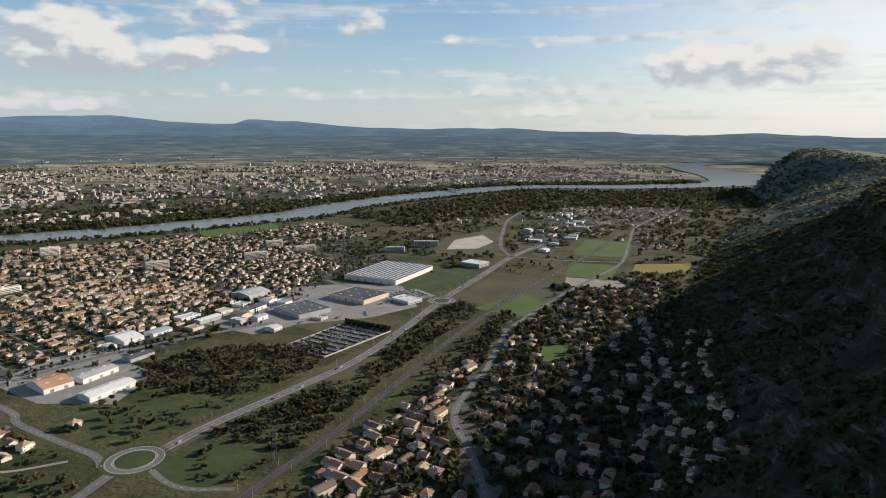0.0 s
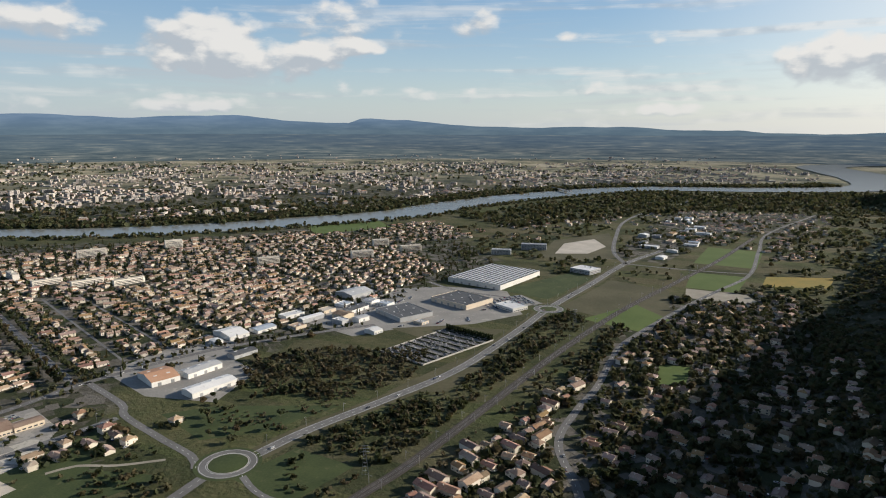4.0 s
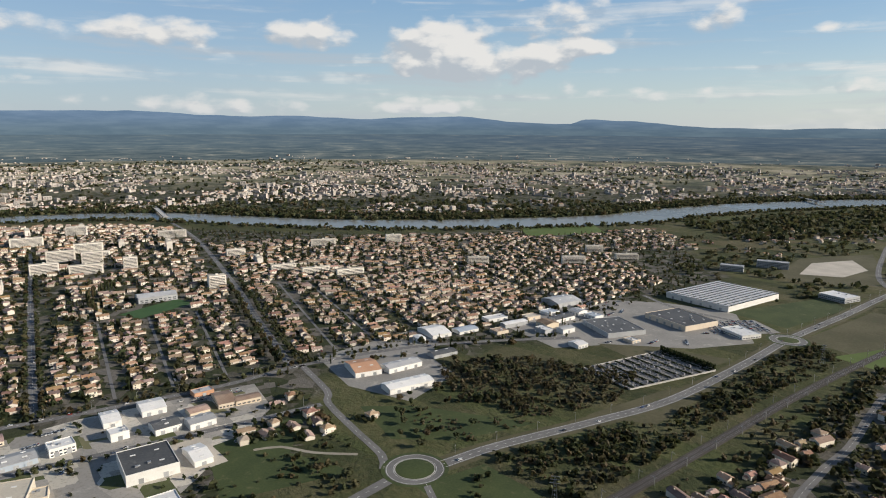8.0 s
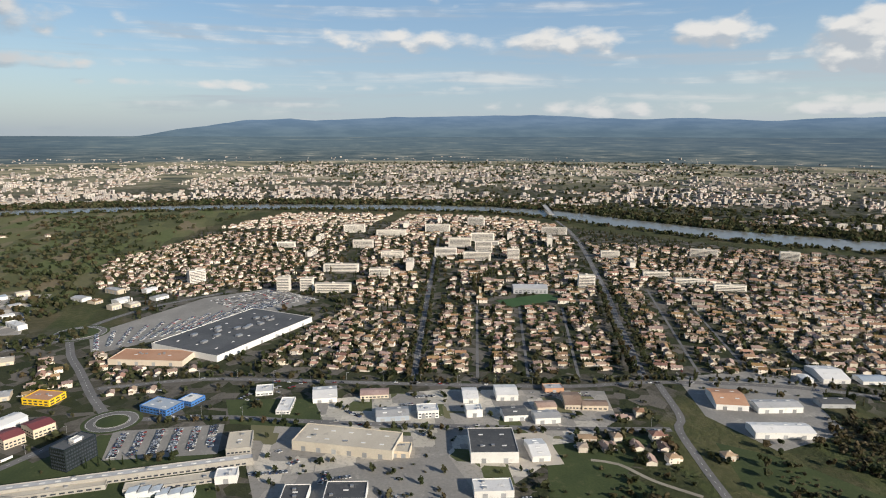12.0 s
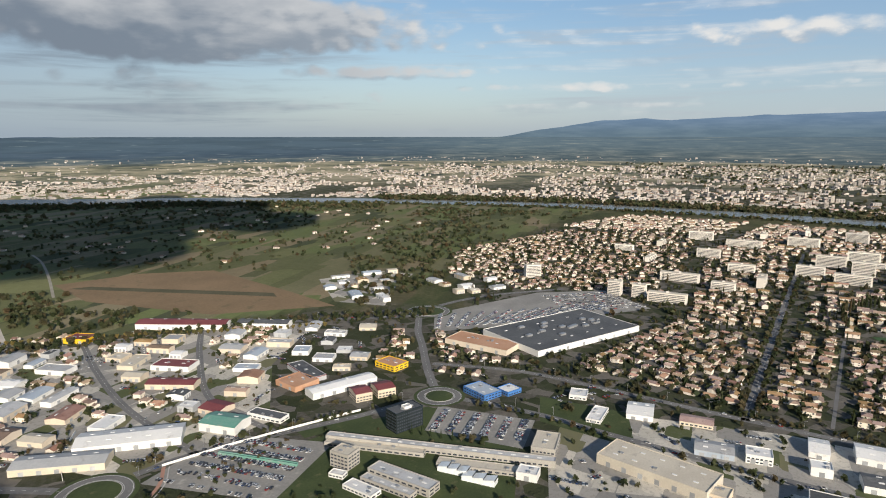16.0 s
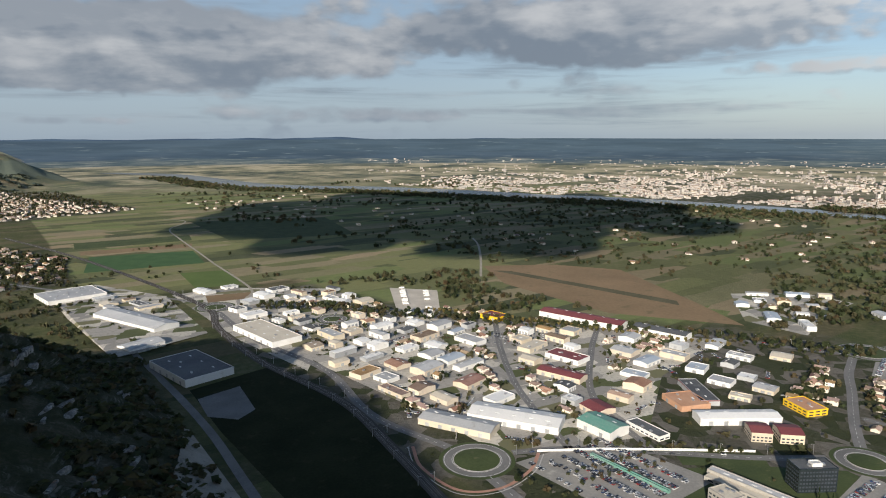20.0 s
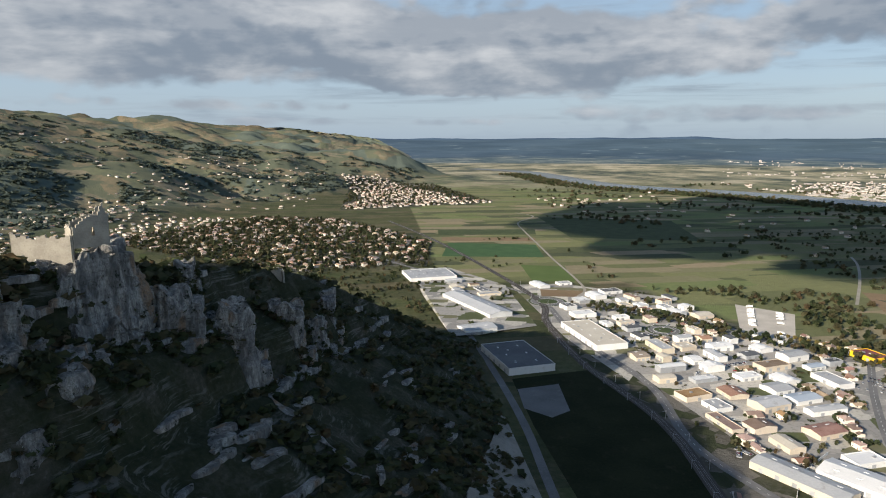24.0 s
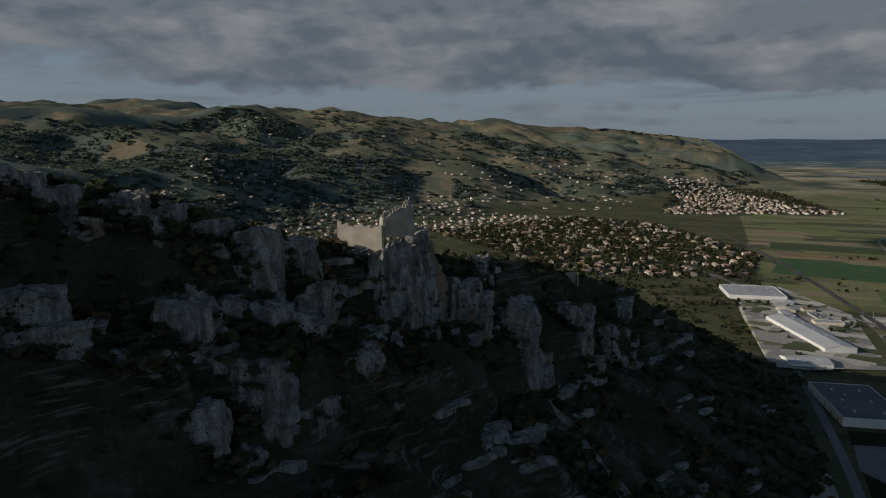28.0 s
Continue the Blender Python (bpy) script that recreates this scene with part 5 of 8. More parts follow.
hall("research_wing", "low tan flat-roofed wing along the institute", -401, -20, 92, 12, 94, 4.2, M_CONC, M_R_BEIGE, "flat", 0, 0, 14, "institute")
hall("research_wing", "low tan flat-roofed wing along the institute", -395, 78, 74, 12, 94, 4.2, M_CONC, M_R_BEIGE, "flat", 0, 0, 12, "institute")
hall("office_building", "tan concrete four-storey office with window bands", -368, -33, 19, 16, 78, 14, M_CONC, M_R_BEIGE, "flat", 0, 0, 5, "office", units=3)
hall("laboratory_wing", "grey diagonal laboratory wing with stepped roofs", -356, 24, 61, 15, 74, 7, M_CONC, M_R_GREY, "flat", 7, 0, 9, "institute")
hall("laboratory_wing", "low grey annex beside the laboratory", -344, 16, 50, 9, 74, 4.5, M_CONC, M_R_GREY, "flat", 5, 0, 10, "institute")
hall("cabin", "small white flat-roofed cabin on grass", -349, -30, 13, 8, 86, 4, W, M_R_WHITE, "flat", 0, 0, 4, "cabin", units=0)
hall("greenhouse", "low glass greenhouse with pale ribs", -384, 58, 26, 9, 84, 4, M_GHOUSE, M_GHOUSE, "saw", 0, 0, 0, "greenhouse", units=0)
hall("greenhouse", "low glass greenhouse with pale ribs", -376, 82, 28, 9, 84, 4, M_GHOUSE, M_GHOUSE, "saw", 0, 0, 0, "greenhouse", units=0)
hall("warehouse", "white windowless box behind the institute", -394, 118, 17, 14, 87, 7, W, M_R_WHITE, "flat", 0, 1)
hall("office_building", "grey-brown flat block at the end of the institute", -446, 124, 21, 33, 90, 9, M_CONC, M_R_BEIGE, "flat", 2, 0, 6, "office")
hall("laboratory_wing", "white low laboratory pavilion", -334, -2, 30, 12, 72, 4, W, M_R_WHITE, "flat", 2, 0, 7, "institute")
hall("warehouse", "large beige logistics hall with a gravel roof", -432, 218, 92, 36, 66, 9, M_R_BEIGE, M_R_BEIGE, "flat", 14, 8)
hall("loading_dock", "low cream dock building of the logistics hall", -410, 258, 26, 18, 72, 6, C, M_R_BEIGE, "flat", 0, 3)
hall("warehouse", "tall white hall with a dark membrane roof", -397, 342, 41, 47, 79, 10, W, M_R_DARK, "flat", 6, 2)
hall("shed", "narrow shed with a pale ribbed roof", -384, 379, 16, 32, 84, 5, W, M_R_WHITE, "gable", 6, 1, category="shed")
hall("warehouse", "white hall with a car yard in front", -332, 323, 31, 19, 81, 6, W, M_R_WHITE, "flat", 4, 2)
hall("warehouse", "hall with two dark flat roofs", -347, 210, 32, 25, 79, 7, W, M_R_DARK, "flat", 2, 3)
hall("warehouse", "white hall with a dark flat roof", -352, 172, 20, 22, 79, 7, W, M_R_DARK, "flat", 2, 2)
hall("warehouse", "blue-grey shed with a sheet roof", -484, 265, 32, 22, 85, 5, M_R_BLUE, M_R_GREY, "gable", 6, 3)
hall("workshop", "white two-storey workshop with window rows", -481, 300, 21, 18, 85, 8, W, M_R_WHITE, "flat", 3, 2, 6, "workshop")
hall("workshop", "bare white cube of a workshop", -472, 345, 16, 15, 84, 8, W, M_R_WHITE, "flat", 0, 1, category="workshop")
hall("workshop", "white shed with a row of roof lights", -513, 352, 16, 30, 80, 5, W, M_R_WHITE, "gable", 8, 1, category="workshop")
hall("workshop", "plain white gabled workshop hall", -511, 391, 23, 29, 80, 6, W, M_R_WHITE, "gable", 4, 2, category="workshop")
hall("warehouse", "hall with a dark roof and white gable", -459, 383, 24, 22, 84, 6, W, M_R_DARK, "gable", 3, 2)
hall("warehouse", "white trade hall with a grey roof", -445, 411, 25, 18, 84, 6, W, M_R_GREY, "gable", 3, 2)
hall("shop_building", "large house-like shop with orange tile roofs", -478, 452, 18, 34, 76, 5, C, M_TILE, "gable", 0, 0, 5, "shop")
hall("shop_building", "side wing with an orange tile roof", -462, 470, 26, 14, 76, 5, C, M_TILE, "gable", 0, 0, 5, "shop")
hall("workshop", "cream workshop with a clay tile roof", -472, 421, 20, 16, 84, 4, C, M_TILE, "gable", 0, 1, category="workshop")
hall("workshop", "orange brick box with a flat roof", -514, 446, 21, 14, 84, 5, M_R_ORANGE, M_R_GREY, "flat", 0, 1, category="workshop")
hall("restaurant", "restaurant under a wide terracotta roof", -540, 254, 30, 18, 83, 4, C, M_TILE, "gable", 0, 0, 7, "restaurant")
hall("warehouse", "white trade hall with ribbed roof", -547, 202, 25, 32, 88, 5, W, M_R_WHITE, "gable", 10, 2)
hall("shop_building", "small white shop with flat roof", -573, 139, 18, 20, 90, 5, W, M_R_WHITE, "flat", 0, 1, 4, "shop")
hall("shop_building", "long low white flat-roofed shop", -528, 162, 14, 34, 80, 4, W, M_R_WHITE, "flat", 2, 1, 4, "shop")
hall("supermarket", "huge supermarket with a dark roof and white parapet", -790, 92, 190, 112, 142, 8, W, M_R_DARK, "flat", 30, 8, category="supermarket", units=14, unit=(9, 5, 2.6))
hall("supermarket_entrance_hall", "tan entrance wing of the supermarket with a brown roof", -705, 0, 92, 40, 74, 7, C, M_R_ORANGE, "flat", 4, 4, category="supermarket", units=6)
hall("warehouse", "bright white-roofed long hall", -371, 615, 55, 22, 76, 6, W, M_R_WHITE, "gable", 8, 3)
hall("warehouse", "white hall with a red-brown roof", -446, 612, 32, 42, 70, 6, W, M_R_ORANGE, "gable", 8, 2)
hall("warehouse", "white trade hall with a grey roof", -420, 650, 46, 20, 80, 6, W, M_R_GREY, "gable", 6, 3)
hall("shop_building", "flat shop with a glaring white roof", -486, 772, 30, 44, 75, 5, W, M_R_WHITE, "gable", 6, 2, category="shop")
hall("factory", "grey works hall with pale ribbed roof", -452, 1035, 50, 42, 76, 7, GW, M_R_GREY, "gable", 8, 3, category="factory")
hall("factory", "wide factory with rows of white saw-tooth roofs", -276, 1259, 115, 150, -11, 9, W, M_R_WHITE, "saw", 0, 8, 0, "factory")
hall("shop_building", "dark-roofed store with a cream front", -265, 1073, 79, 66, -19, 8, C, M_R_DARK, "flat", 16, 5, category="shop")
hall("shop_building", "low grey store with a dark roof", -318, 968, 70, 60, -28, 7, GW, M_R_DARK, "flat", 16, 4, category="shop")
hall("shop_building", "bright white flat-roofed car showroom", -178, 1072, 42, 32, -28, 6, W, M_R_WHITE, "flat", 6, 0, 10, "shop")
hall("office_building", "pale glazed office on open ground", -131, 1391, 46, 40, -20, 9, GW, M_R_WHITE, "flat", 3, 0, 12, "office")
hall("apartment_building", "blue-grey new apartment block", -300, 1590, 60, 18, 14, 14, GW, M_R_GREY, "flat", 0, 0, 16, "apartments")
hall("apartment_building", "blue-grey new apartment block", -350, 1500, 44, 18, 14, 12, GW, M_R_GREY, "flat", 0, 0, 12, "apartments")
hall("warehouse", "big shaded hall with a dark grey roof", -130, -560, 92, 58, 101, 9, W, M_R_DARK, "flat", 10, 5, trim=M_R_WHITE)
hall("warehouse", "pale-roofed hall behind the shaded one", -100, -680, 48, 30, 18, 7, W, M_R_GREY, "gable", 4, 3)
hall("factory", "long white hall with a shallow pale roof", -118, -812, 150, 40, 112, 8, W, M_R_GREY, "gable", 10, 6, category="factory")
hall("warehouse", "large flat white store with roof units", -62, -1050, 80, 90, 100, 7, W, M_R_GREY, "flat", 18, 5, units=10)
hall("warehouse", "large pale-roofed hall beside the railway", -252, -640, 110, 44, 98, 8, W, M_R_BEIGE, "flat", 12, 6)
hall("factory", "long white hall under a maroon roof", -656, -431, 130, 30, 106, 8, W, M_R_MAROON, "gable", 12, 8, category="factory")
hall("shop_building", "hall with a yellow and red front", -560, -520, 34, 26, 100, 7, M_YELLOW, M_R_MAROON, "flat", 2, 2, category="shop", trim=M_YELLOW)
hall("shop_building", "row of dark-roofed shops with white gables", -695, -323, 75, 24, 103, 7, W, M_R_DARK, "gable", 6, 5, category="shop")
hall("warehouse", "white hall with a maroon roof panel", -516, -330, 48, 26, 100, 6, W, M_R_MAROON, "flat", 3, 3)
hall("warehouse", "long beige shed with a maroon-grey roof", -466, -291, 54, 20, 106, 6, C, M_R_MAROON, "gable", 3, 4)
hall("sports_hall", "grey sports hall beside the stadium", -945, 575, 60, 34, 77, 9, GW, M_R_GREY, "gable", 4, 2, 8, "sports hall")

# smaller trade buildings of the estate, each of its own size
TRADE = random.Random(5)
LOOKS = [(W, M_R_WHITE, "small white workshop with a pale roof"), (W, M_R_WHITE, "small white workshop with a pale roof"), (GW, M_R_WHITE, "grey unit under a pale sheet roof"), (W, M_R_GREY, "white workshop with a grey roof"), (W, M_R_GREY, "white workshop with a grey roof"), (C, M_TILE, "cream workshop with a clay tile roof"),
         (GW, M_R_DARK, "grey workshop with a dark roof"), (C, M_TILE, "cream house-like workshop with tile roof"), (C, M_R_BEIGE, "cream flat workshop with gravel roof"), (W, M_R_DARK, "white workshop with a dark roof"), (C, M_R_GREY, "cream shop with a grey sheet roof"), (W, M_R_BLUE, "white unit with a pale blue roof")]


def trade_estate(poly, rot, count, near=True):
    xs, ys = [p[0] for p in poly], [p[1] for p in poly]
    made = tries = 0
    while made < count and tries < count * 40:
        tries += 1
        x, y, w, d = TRADE.uniform(min(xs), max(xs)), TRADE.uniform(min(ys), max(ys)), TRADE.uniform(14, 42), TRADE.uniform(11, 24)
        if not bool(inside(poly, np.array([x]), np.array([y]))[0]) or taken(x, y, max(w, d) / 2 + 1):
            continue
        wall, roof, label = TRADE.choice(LOOKS)
        hall("workshop", label, x, y, w, d, rot + TRADE.choice((0, 90)) + TRADE.uniform(-5, 5), TRADE.uniform(4, 7), wall, roof,
             TRADE.choice(("flat", "gable", "gable")), TRADE.choice((0, 2, 4)), TRADE.choice((1, 2, 3)), 0, "workshop", units=1)
        made += 1


hall("carport", "long green carport roof over parked cars", -352, -108, 3, 76, 2, 2.6, M_R_GREEN, M_R_GREEN, "flat", 0, 0, 0, "carport", units=0)
boundary = root("boundary_wall", pose(0, 0, 0), "long pale concrete wall along the road", "wall")
for ax, ay, bx, by in ((-318, -178, -365, -148), (-365, -148, -420, -106), (-420, -106, -470, -66), (-275, -238, -300, -270), (-300, -270, -345, -300)):
    piece("wall_panel", Geo().box(0, 0, 0, math.hypot(bx - ax, by - ay), 0.35, 2.2).mesh("wall_panel", [M_WHITE]), boundary, pose((ax + bx) / 2, (ay + by) / 2, 0, 0, 0, math.degrees(math.atan2(by - ay, bx - ax))))
trade_estate([(-300, -200), (-420, -150), (-560, -230), (-740, -250), (-600, -470), (-380, -700), (-260, -760), (-260, -480), (-290, -300)], 100, 74)
trade_estate([(-560, -60), (-620, -120), (-780, -180), (-700, -300), (-560, -220)], 105, 8)
trade_estate([(-420, 545), (-520, 600), (-470, 760), (-330, 880), (-330, 1010), (-420, 1000), (-520, 780)], 78, 24)
trade_estate([(-400, 690), (-420, 850), (-300, 840), (-262, 930), (-330, 1010), (-440, 980), (-500, 780)], 78, 12)
trade_estate([(-90, 1560), (0, 1560), (90, 2050), (-40, 2400), (-90, 2000)], 80, 22)
trade_estate([(-240, -500), (-385, -690), (-470, -560), (-450, -840), (-300, -960), (-205, -960), (-240, -700)], 105, 34)
trade_estate([(-190, -880), (-60, -900), (-60, -1000), (-200, -990)], 105, 6)
trade_estate([(-1000, -20), (-900, -130), (-1060, -190), (-1120, -80)], 140, 8)
trade_estate([(-985, -385), (-855, -285), (-860, -205), (-960, -235), (-1085, -245), (-1090, -320)], 130, 11)

# ---- houses ----
def house_shape(kind):
    """Wall, roof and opening places of one type of house: main block and its annex."""
    if kind == 0:
        return dict(main=(11.5, 8.5, 2.9, 1.7, "gable"), annex=(4.2, 5.5, 2.4, 1.0, 7.6, -1.0))
    if kind == 1:
        return dict(main=(10.0, 9.0, 5.4, 2.0, "hip"), annex=(4.5, 6.0, 2.5, 1.0, 7.0, 1.2))
    if kind == 2:
        return dict(main=(13.5, 8.0, 3.0, 1.7, "gable"), annex=(6.5, 6.0, 2.8, 1.3, 2.5, -6.5))
    if kind == 3:
        return dict(main=(17.0, 9.0, 5.3, 1.9, "gable"), annex=None)
    return dict(main=(9.0, 7.5, 4.6, 1.6, "gable"), annex=(3.6, 4.5, 2.4, 0.9, -6.0, 0.8))


def house_geo(kind, walls, roofs, wm=0, rm=0):
    s = house_shape(kind)
    w, d, h, r, form = s["main"]
    if form == "hip":
        walls.box(0, 0, 0, w, d, h, wm)
        roofs.hip_roof(0, 0, w, d, h, r, 0.5, rm)
    else:
        walls.gable_walls(0, 0, w, d, h, r, wm)
        roofs.gable_roof(0, 0, w, d, h, r, 0.45, 0.22, rm)
    if s["annex"]:
        aw, ad, ah, ar, ax, ay = s["annex"]
        walls.gable_walls(ax, ay, aw, ad, ah, ar, wm)
        roofs.gable_roof(ax, ay, aw, ad, ah, ar, 0.35, 0.2, rm)
    return s


def openings(kind):
    w, d, h, r, _ = house_shape(kind)["main"]
    rows = [1.0] if h < 4 else [1.0, 3.6]
    out = []
    for z in rows:
        for s in (-1, 1):
            for u in ((-0.3, 0.3) if w < 12 else (-0.36, 0.0, 0.36)):
                if not (z == 1.0 and s < 0 and u >= 0.3):
                    out.append((u * w, s * d / 2, z))
    return out, (0.3 * w if w < 12 else 0.36 * w, -d / 2)


HOUSE_LABELS = ["single-storey rendered house under a clay tile gable roof", "two-storey rendered villa under a hipped tile roof", "long low house with a tiled cross wing",
                "pair of terraced houses under one long tile roof", "small two-storey house with a tiled gable roof"]
HOUSE_MESH = []
win_me = Geo().box(0, 0, 0, 1.35, 0.1, 1.25, bottom=True).mesh("window", [M_WIN])
door_me = Geo().box(0, 0, 0.03, 1.1, 0.12, 2.1).mesh("door", [M_SHUT])
chim_me = Geo().box(0, 0, 0, 0.7, 0.6, 1.3).box(0, 0, 1.3, 0.9, 0.8, 0.15, bottom=True).mesh("chimney", [M_REND])
for kind in range(5):
    wg, rg = Geo(), Geo()
    house_geo(kind, wg, rg)
    HOUSE_MESH.append((wg.mesh("wall", [M_REND]), rg.mesh("roof", [M_TILE])))


def house(x, y, rot, kind, scale=1.0):
    X, Y, Z, _ = land(x, y)
    b = root("house", pose(float(X), float(Y), float(Z), 0, 0, rot), HOUSE_LABELS[kind], "house", "houses of the suburb")
    b.scale = (scale,) * 3
    piece("wall", HOUSE_MESH[kind][0], b)
    tiles = piece("roof", HOUSE_MESH[kind][1], b)
    w, d, h, r, _ = house_shape(kind)["main"]
    piece("chimney", chim_me, tiles, pose(w * 0.2, d * 0.12, h + r * 0.55))
    wins, door = openings(kind)
    for u, v, z in wins[:4]:
        piece("window", win_me, b, pose(u, v, z))
    piece("door", door_me, b, pose(door[0], door[1], 0))


HOUSE_STUFF = []
for kind in range(5):
    g = Geo()
    house_geo(kind, g, g, 0, 1)
    w, d, h, r, _ = house_shape(kind)["main"]
    for u, v, z in openings(kind)[0]:
        s = 1 if v > 0 else -1
        g.quad((u + s * 0.7, v + s * 0.05, z), (u - s * 0.7, v + s * 0.05, z), (u - s * 0.7, v + s * 0.05, z + 1.25), (u + s * 0.7, v + s * 0.05, z + 1.25), 2)
    g.box(w * 0.2, d * 0.12, h + r * 0.55, 0.7, 0.6, 1.3, 0)
    HOUSE_STUFF.append(g.arrays())

PLAN = random.Random(11)
SPOTS = []  # x, y, degrees, kind, scale


def district(p00, p10, p11, p01, across, along, kinds, skip=0.06, wobble=2.0, turn=4.0):
    """Rows of houses over a four-cornered part of the plan."""
    a, b, c, d = (Vector(p) for p in (p00, p10, p11, p01))
    nu, nv = max(1, int(((b - a).length + (c - d).length) / 2 / across)), max(1, int(((d - a).length + (c - b).length) / 2 / along))
    for j in range(nv):
        for i in range(nu):
            u, v = (i + 0.5) / nu, (j + 0.5) / nv
            p = a.lerp(b, u).lerp(d.lerp(c, u), v)
            e = b.lerp(c, v) - a.lerp(d, v)
            x, y = p.x + PLAN.gauss(0, wobble), p.y + PLAN.gauss(0, wobble)
            if PLAN.random() < skip or taken(x, y, 5.5):
                continue
            SPOTS.append((x, y, math.degrees(math.atan2(e.y, e.x)) + PLAN.choice((0, 0, 90, 180)) + PLAN.gauss(0, turn), PLAN.choice(kinds), PLAN.uniform(0.88, 1.12)))
            mark_box(x, y, 10, 8, 0, 1)


def loose(poly, count, gap, kinds, turn=None):
    xs, ys = [p[0] for p in poly], [p[1] for p in poly]
    n = tries = 0
    while n < count and tries < count * 25:
        tries += 1
        x, y = PLAN.uniform(min(xs), max(xs)), PLAN.uniform(min(ys), max(ys))
        if bool(inside(poly, np.array([x]), np.array([y]))[0]) and not taken(x, y, gap):
            SPOTS.append((x, y, (turn if turn is not None else PLAN.uniform(0, 180)) + PLAN.choice((0, 90)) + PLAN.gauss(0, 6), PLAN.choice(kinds), PLAN.uniform(0.85, 1.15)))
            mark_box(x, y, 11, 9, 0, 1)
            n += 1


# ---- apartment blocks of the town, before the houses fill the gaps ----
def apartments(x, y, w, d, rot, floors, wall=None, label="pale apartment block with window bands and balconies"):
    h = floors * 2.9 + 1.2
    mark_box(x, y, w, d, rot, 4)
    X, Y, Z, k = land(x, y)
    b = root("apartment_building", pose(float(X), float(Y), float(Z), 0, 0, rot), label, "apartments", "apartment blocks of the town")
    wall = wall or M_APT
    piece("wall", Geo().box(0, 0, 0, w, d, h).mesh("wall", [wall]), b)
    piece("roof", Geo().box(0, 0, h + 0.01, w - 0.6, d - 0.6, 0.35).mesh("roof", [M_R_BEIGE]), b)
    piece("lift_house", Geo().box(0, 0, h + 0.3, 4, 3.5, 2.2).mesh("lift_house", [wall]), b)
    g = Geo().box(0, 0, 0, w * 0.9, 0.12, 1.0, bottom=True)
    band, slab = g.mesh("window_band", [M_WIN]), Geo().box(0, 0, 0, w * 0.92, 1.1, 0.9, bottom=True).mesh("balcony", [wall])
    for f in range(floors):
        for s in (-1, 1):
            piece("window_band", band, b, pose(0, s * d / 2, 1.1 + f * 2.9))
        if f and w > 18:
            piece("balcony", slab, b, pose(0, -d / 2 - 0.6, f * 2.9))


BLOCK = random.Random(23)
for bx, by, bw, bd, br, bf in ((-1133, -10, 30, 14, 120, 8), (-1040, 150, 22, 18, 80, 8), (-1035, 190, 22, 18, 80, 7), (-1010, 235, 62, 13, 80, 5), (-1180, 260, 70, 13, 78, 5), (-960, 690, 30, 16, 74, 7),
                               (-1240, 560, 60, 13, 75, 6), (-1290, 500, 50, 13, 78, 7), (-1330, 600, 40, 16, 75, 9), (-1230, 640, 26, 16, 75, 8), (-1400, 560, 55, 13, 76, 8), (-1480, 640, 60, 13, 76, 7),
                               (-1120, 330, 40, 13, 78, 5), (-1180, 400, 45, 13, 166, 6), (-1300, 380, 50, 13, 80, 5), (-1450, 330, 50, 13, 80, 6), (-1600, 420, 80, 14, 82, 6), (-1660, 560, 70, 14, 76, 7),
                               (-1760, 700, 50, 16, 70, 8), (-1560, 870, 70, 13, 66, 6), (-1180, 1080, 60, 13, 60, 5), (-1100, 1240, 40, 14, 58, 6), (-760, 1180, 45, 12, 50, 5), (-620, 1330, 50, 13, 45, 5),
                               (-560, 1450, 50, 13, 45, 4), (-660, 1480, 40, 13, 45, 5), (-880, 930, 55, 11, 70, 3), (-940, 890, 55, 11, 70, 3), (-1010, 860, 50, 11, 70, 3), (-1700, 330, 60, 13, 84, 7)):
    apartments(bx, by, bw, bd, br, bf)
for k in range(22):
    x, y = BLOCK.uniform(-1850, -1050), BLOCK.uniform(120, 900)
    if not taken(x, y, 26) and bool(inside(TOWN_A, np.array([x]), np.array([y]))[0]):
        apartments(x, y, BLOCK.uniform(24, 55), BLOCK.uniform(11, 14), BLOCK.choice((78, 166)) + BLOCK.gauss(0, 5), BLOCK.randint(3, 7))

district((-590, 318), (-545, 545), (-815, 640), (-885, 405), 15.5, 17.5, [0, 0, 2, 4, 1])
district((-662, 122), (-590, 296), (-835, 352), (-900, 250), 16.5, 18, [0, 2, 4, 1, 0])
district((-543, 585), (-492, 745), (-850, 872), (-945, 752), 16, 17, [3, 0, 4, 2])
district((-480, 760), (-400, 1000), (-760, 1150), (-860, 880), 18, 19, [0, 1, 2, 4, 3])
district((-400, 1020), (-400, 1300), (-640, 1500), (-760, 1160), 19, 20, [0, 1, 2, 4], 0.12, 3)
district((-870, 900), (-770, 1160), (-1080, 1420), (-1220, 1230), 19, 19, [0, 1, 2, 4, 3], 0.08, 3, 12)
district((-760, 1170), (-640, 1510), (-960, 1640), (-1080, 1430), 20, 20, [0, 1, 2, 4], 0.1, 3, 12)
district((-640, 1510), (-480, 1700), (-760, 1960), (-900, 1700), 22, 22, [0, 1, 2, 4], 0.15, 3, 15)
district((-900, 260), (-890, 400), (-1500, 530), (-1480, 330), 19, 19, [1, 3, 4, 0], 0.2, 3, 8)
district((-890, 660), (-860, 890), (-1220, 1220), (-1400, 880), 19, 19, [1, 0, 4, 2, 3], 0.12, 3, 10)
district((-900, 420), (-830, 640), (-1480, 890), (-1540, 540), 24, 22, [1, 3, 4, 3], 0.3, 4, 8)
district((-1500, 330), (-1540, 890), (-1950, 1000), (-2120, 560), 22, 20, [1, 3, 3, 4], 0.12, 4, 8)
district((-1010, -20), (-1010, 230), (-1850, 330), (-1700, -70), 21, 20, [1, 0, 4, 2], 0.15, 4, 15)
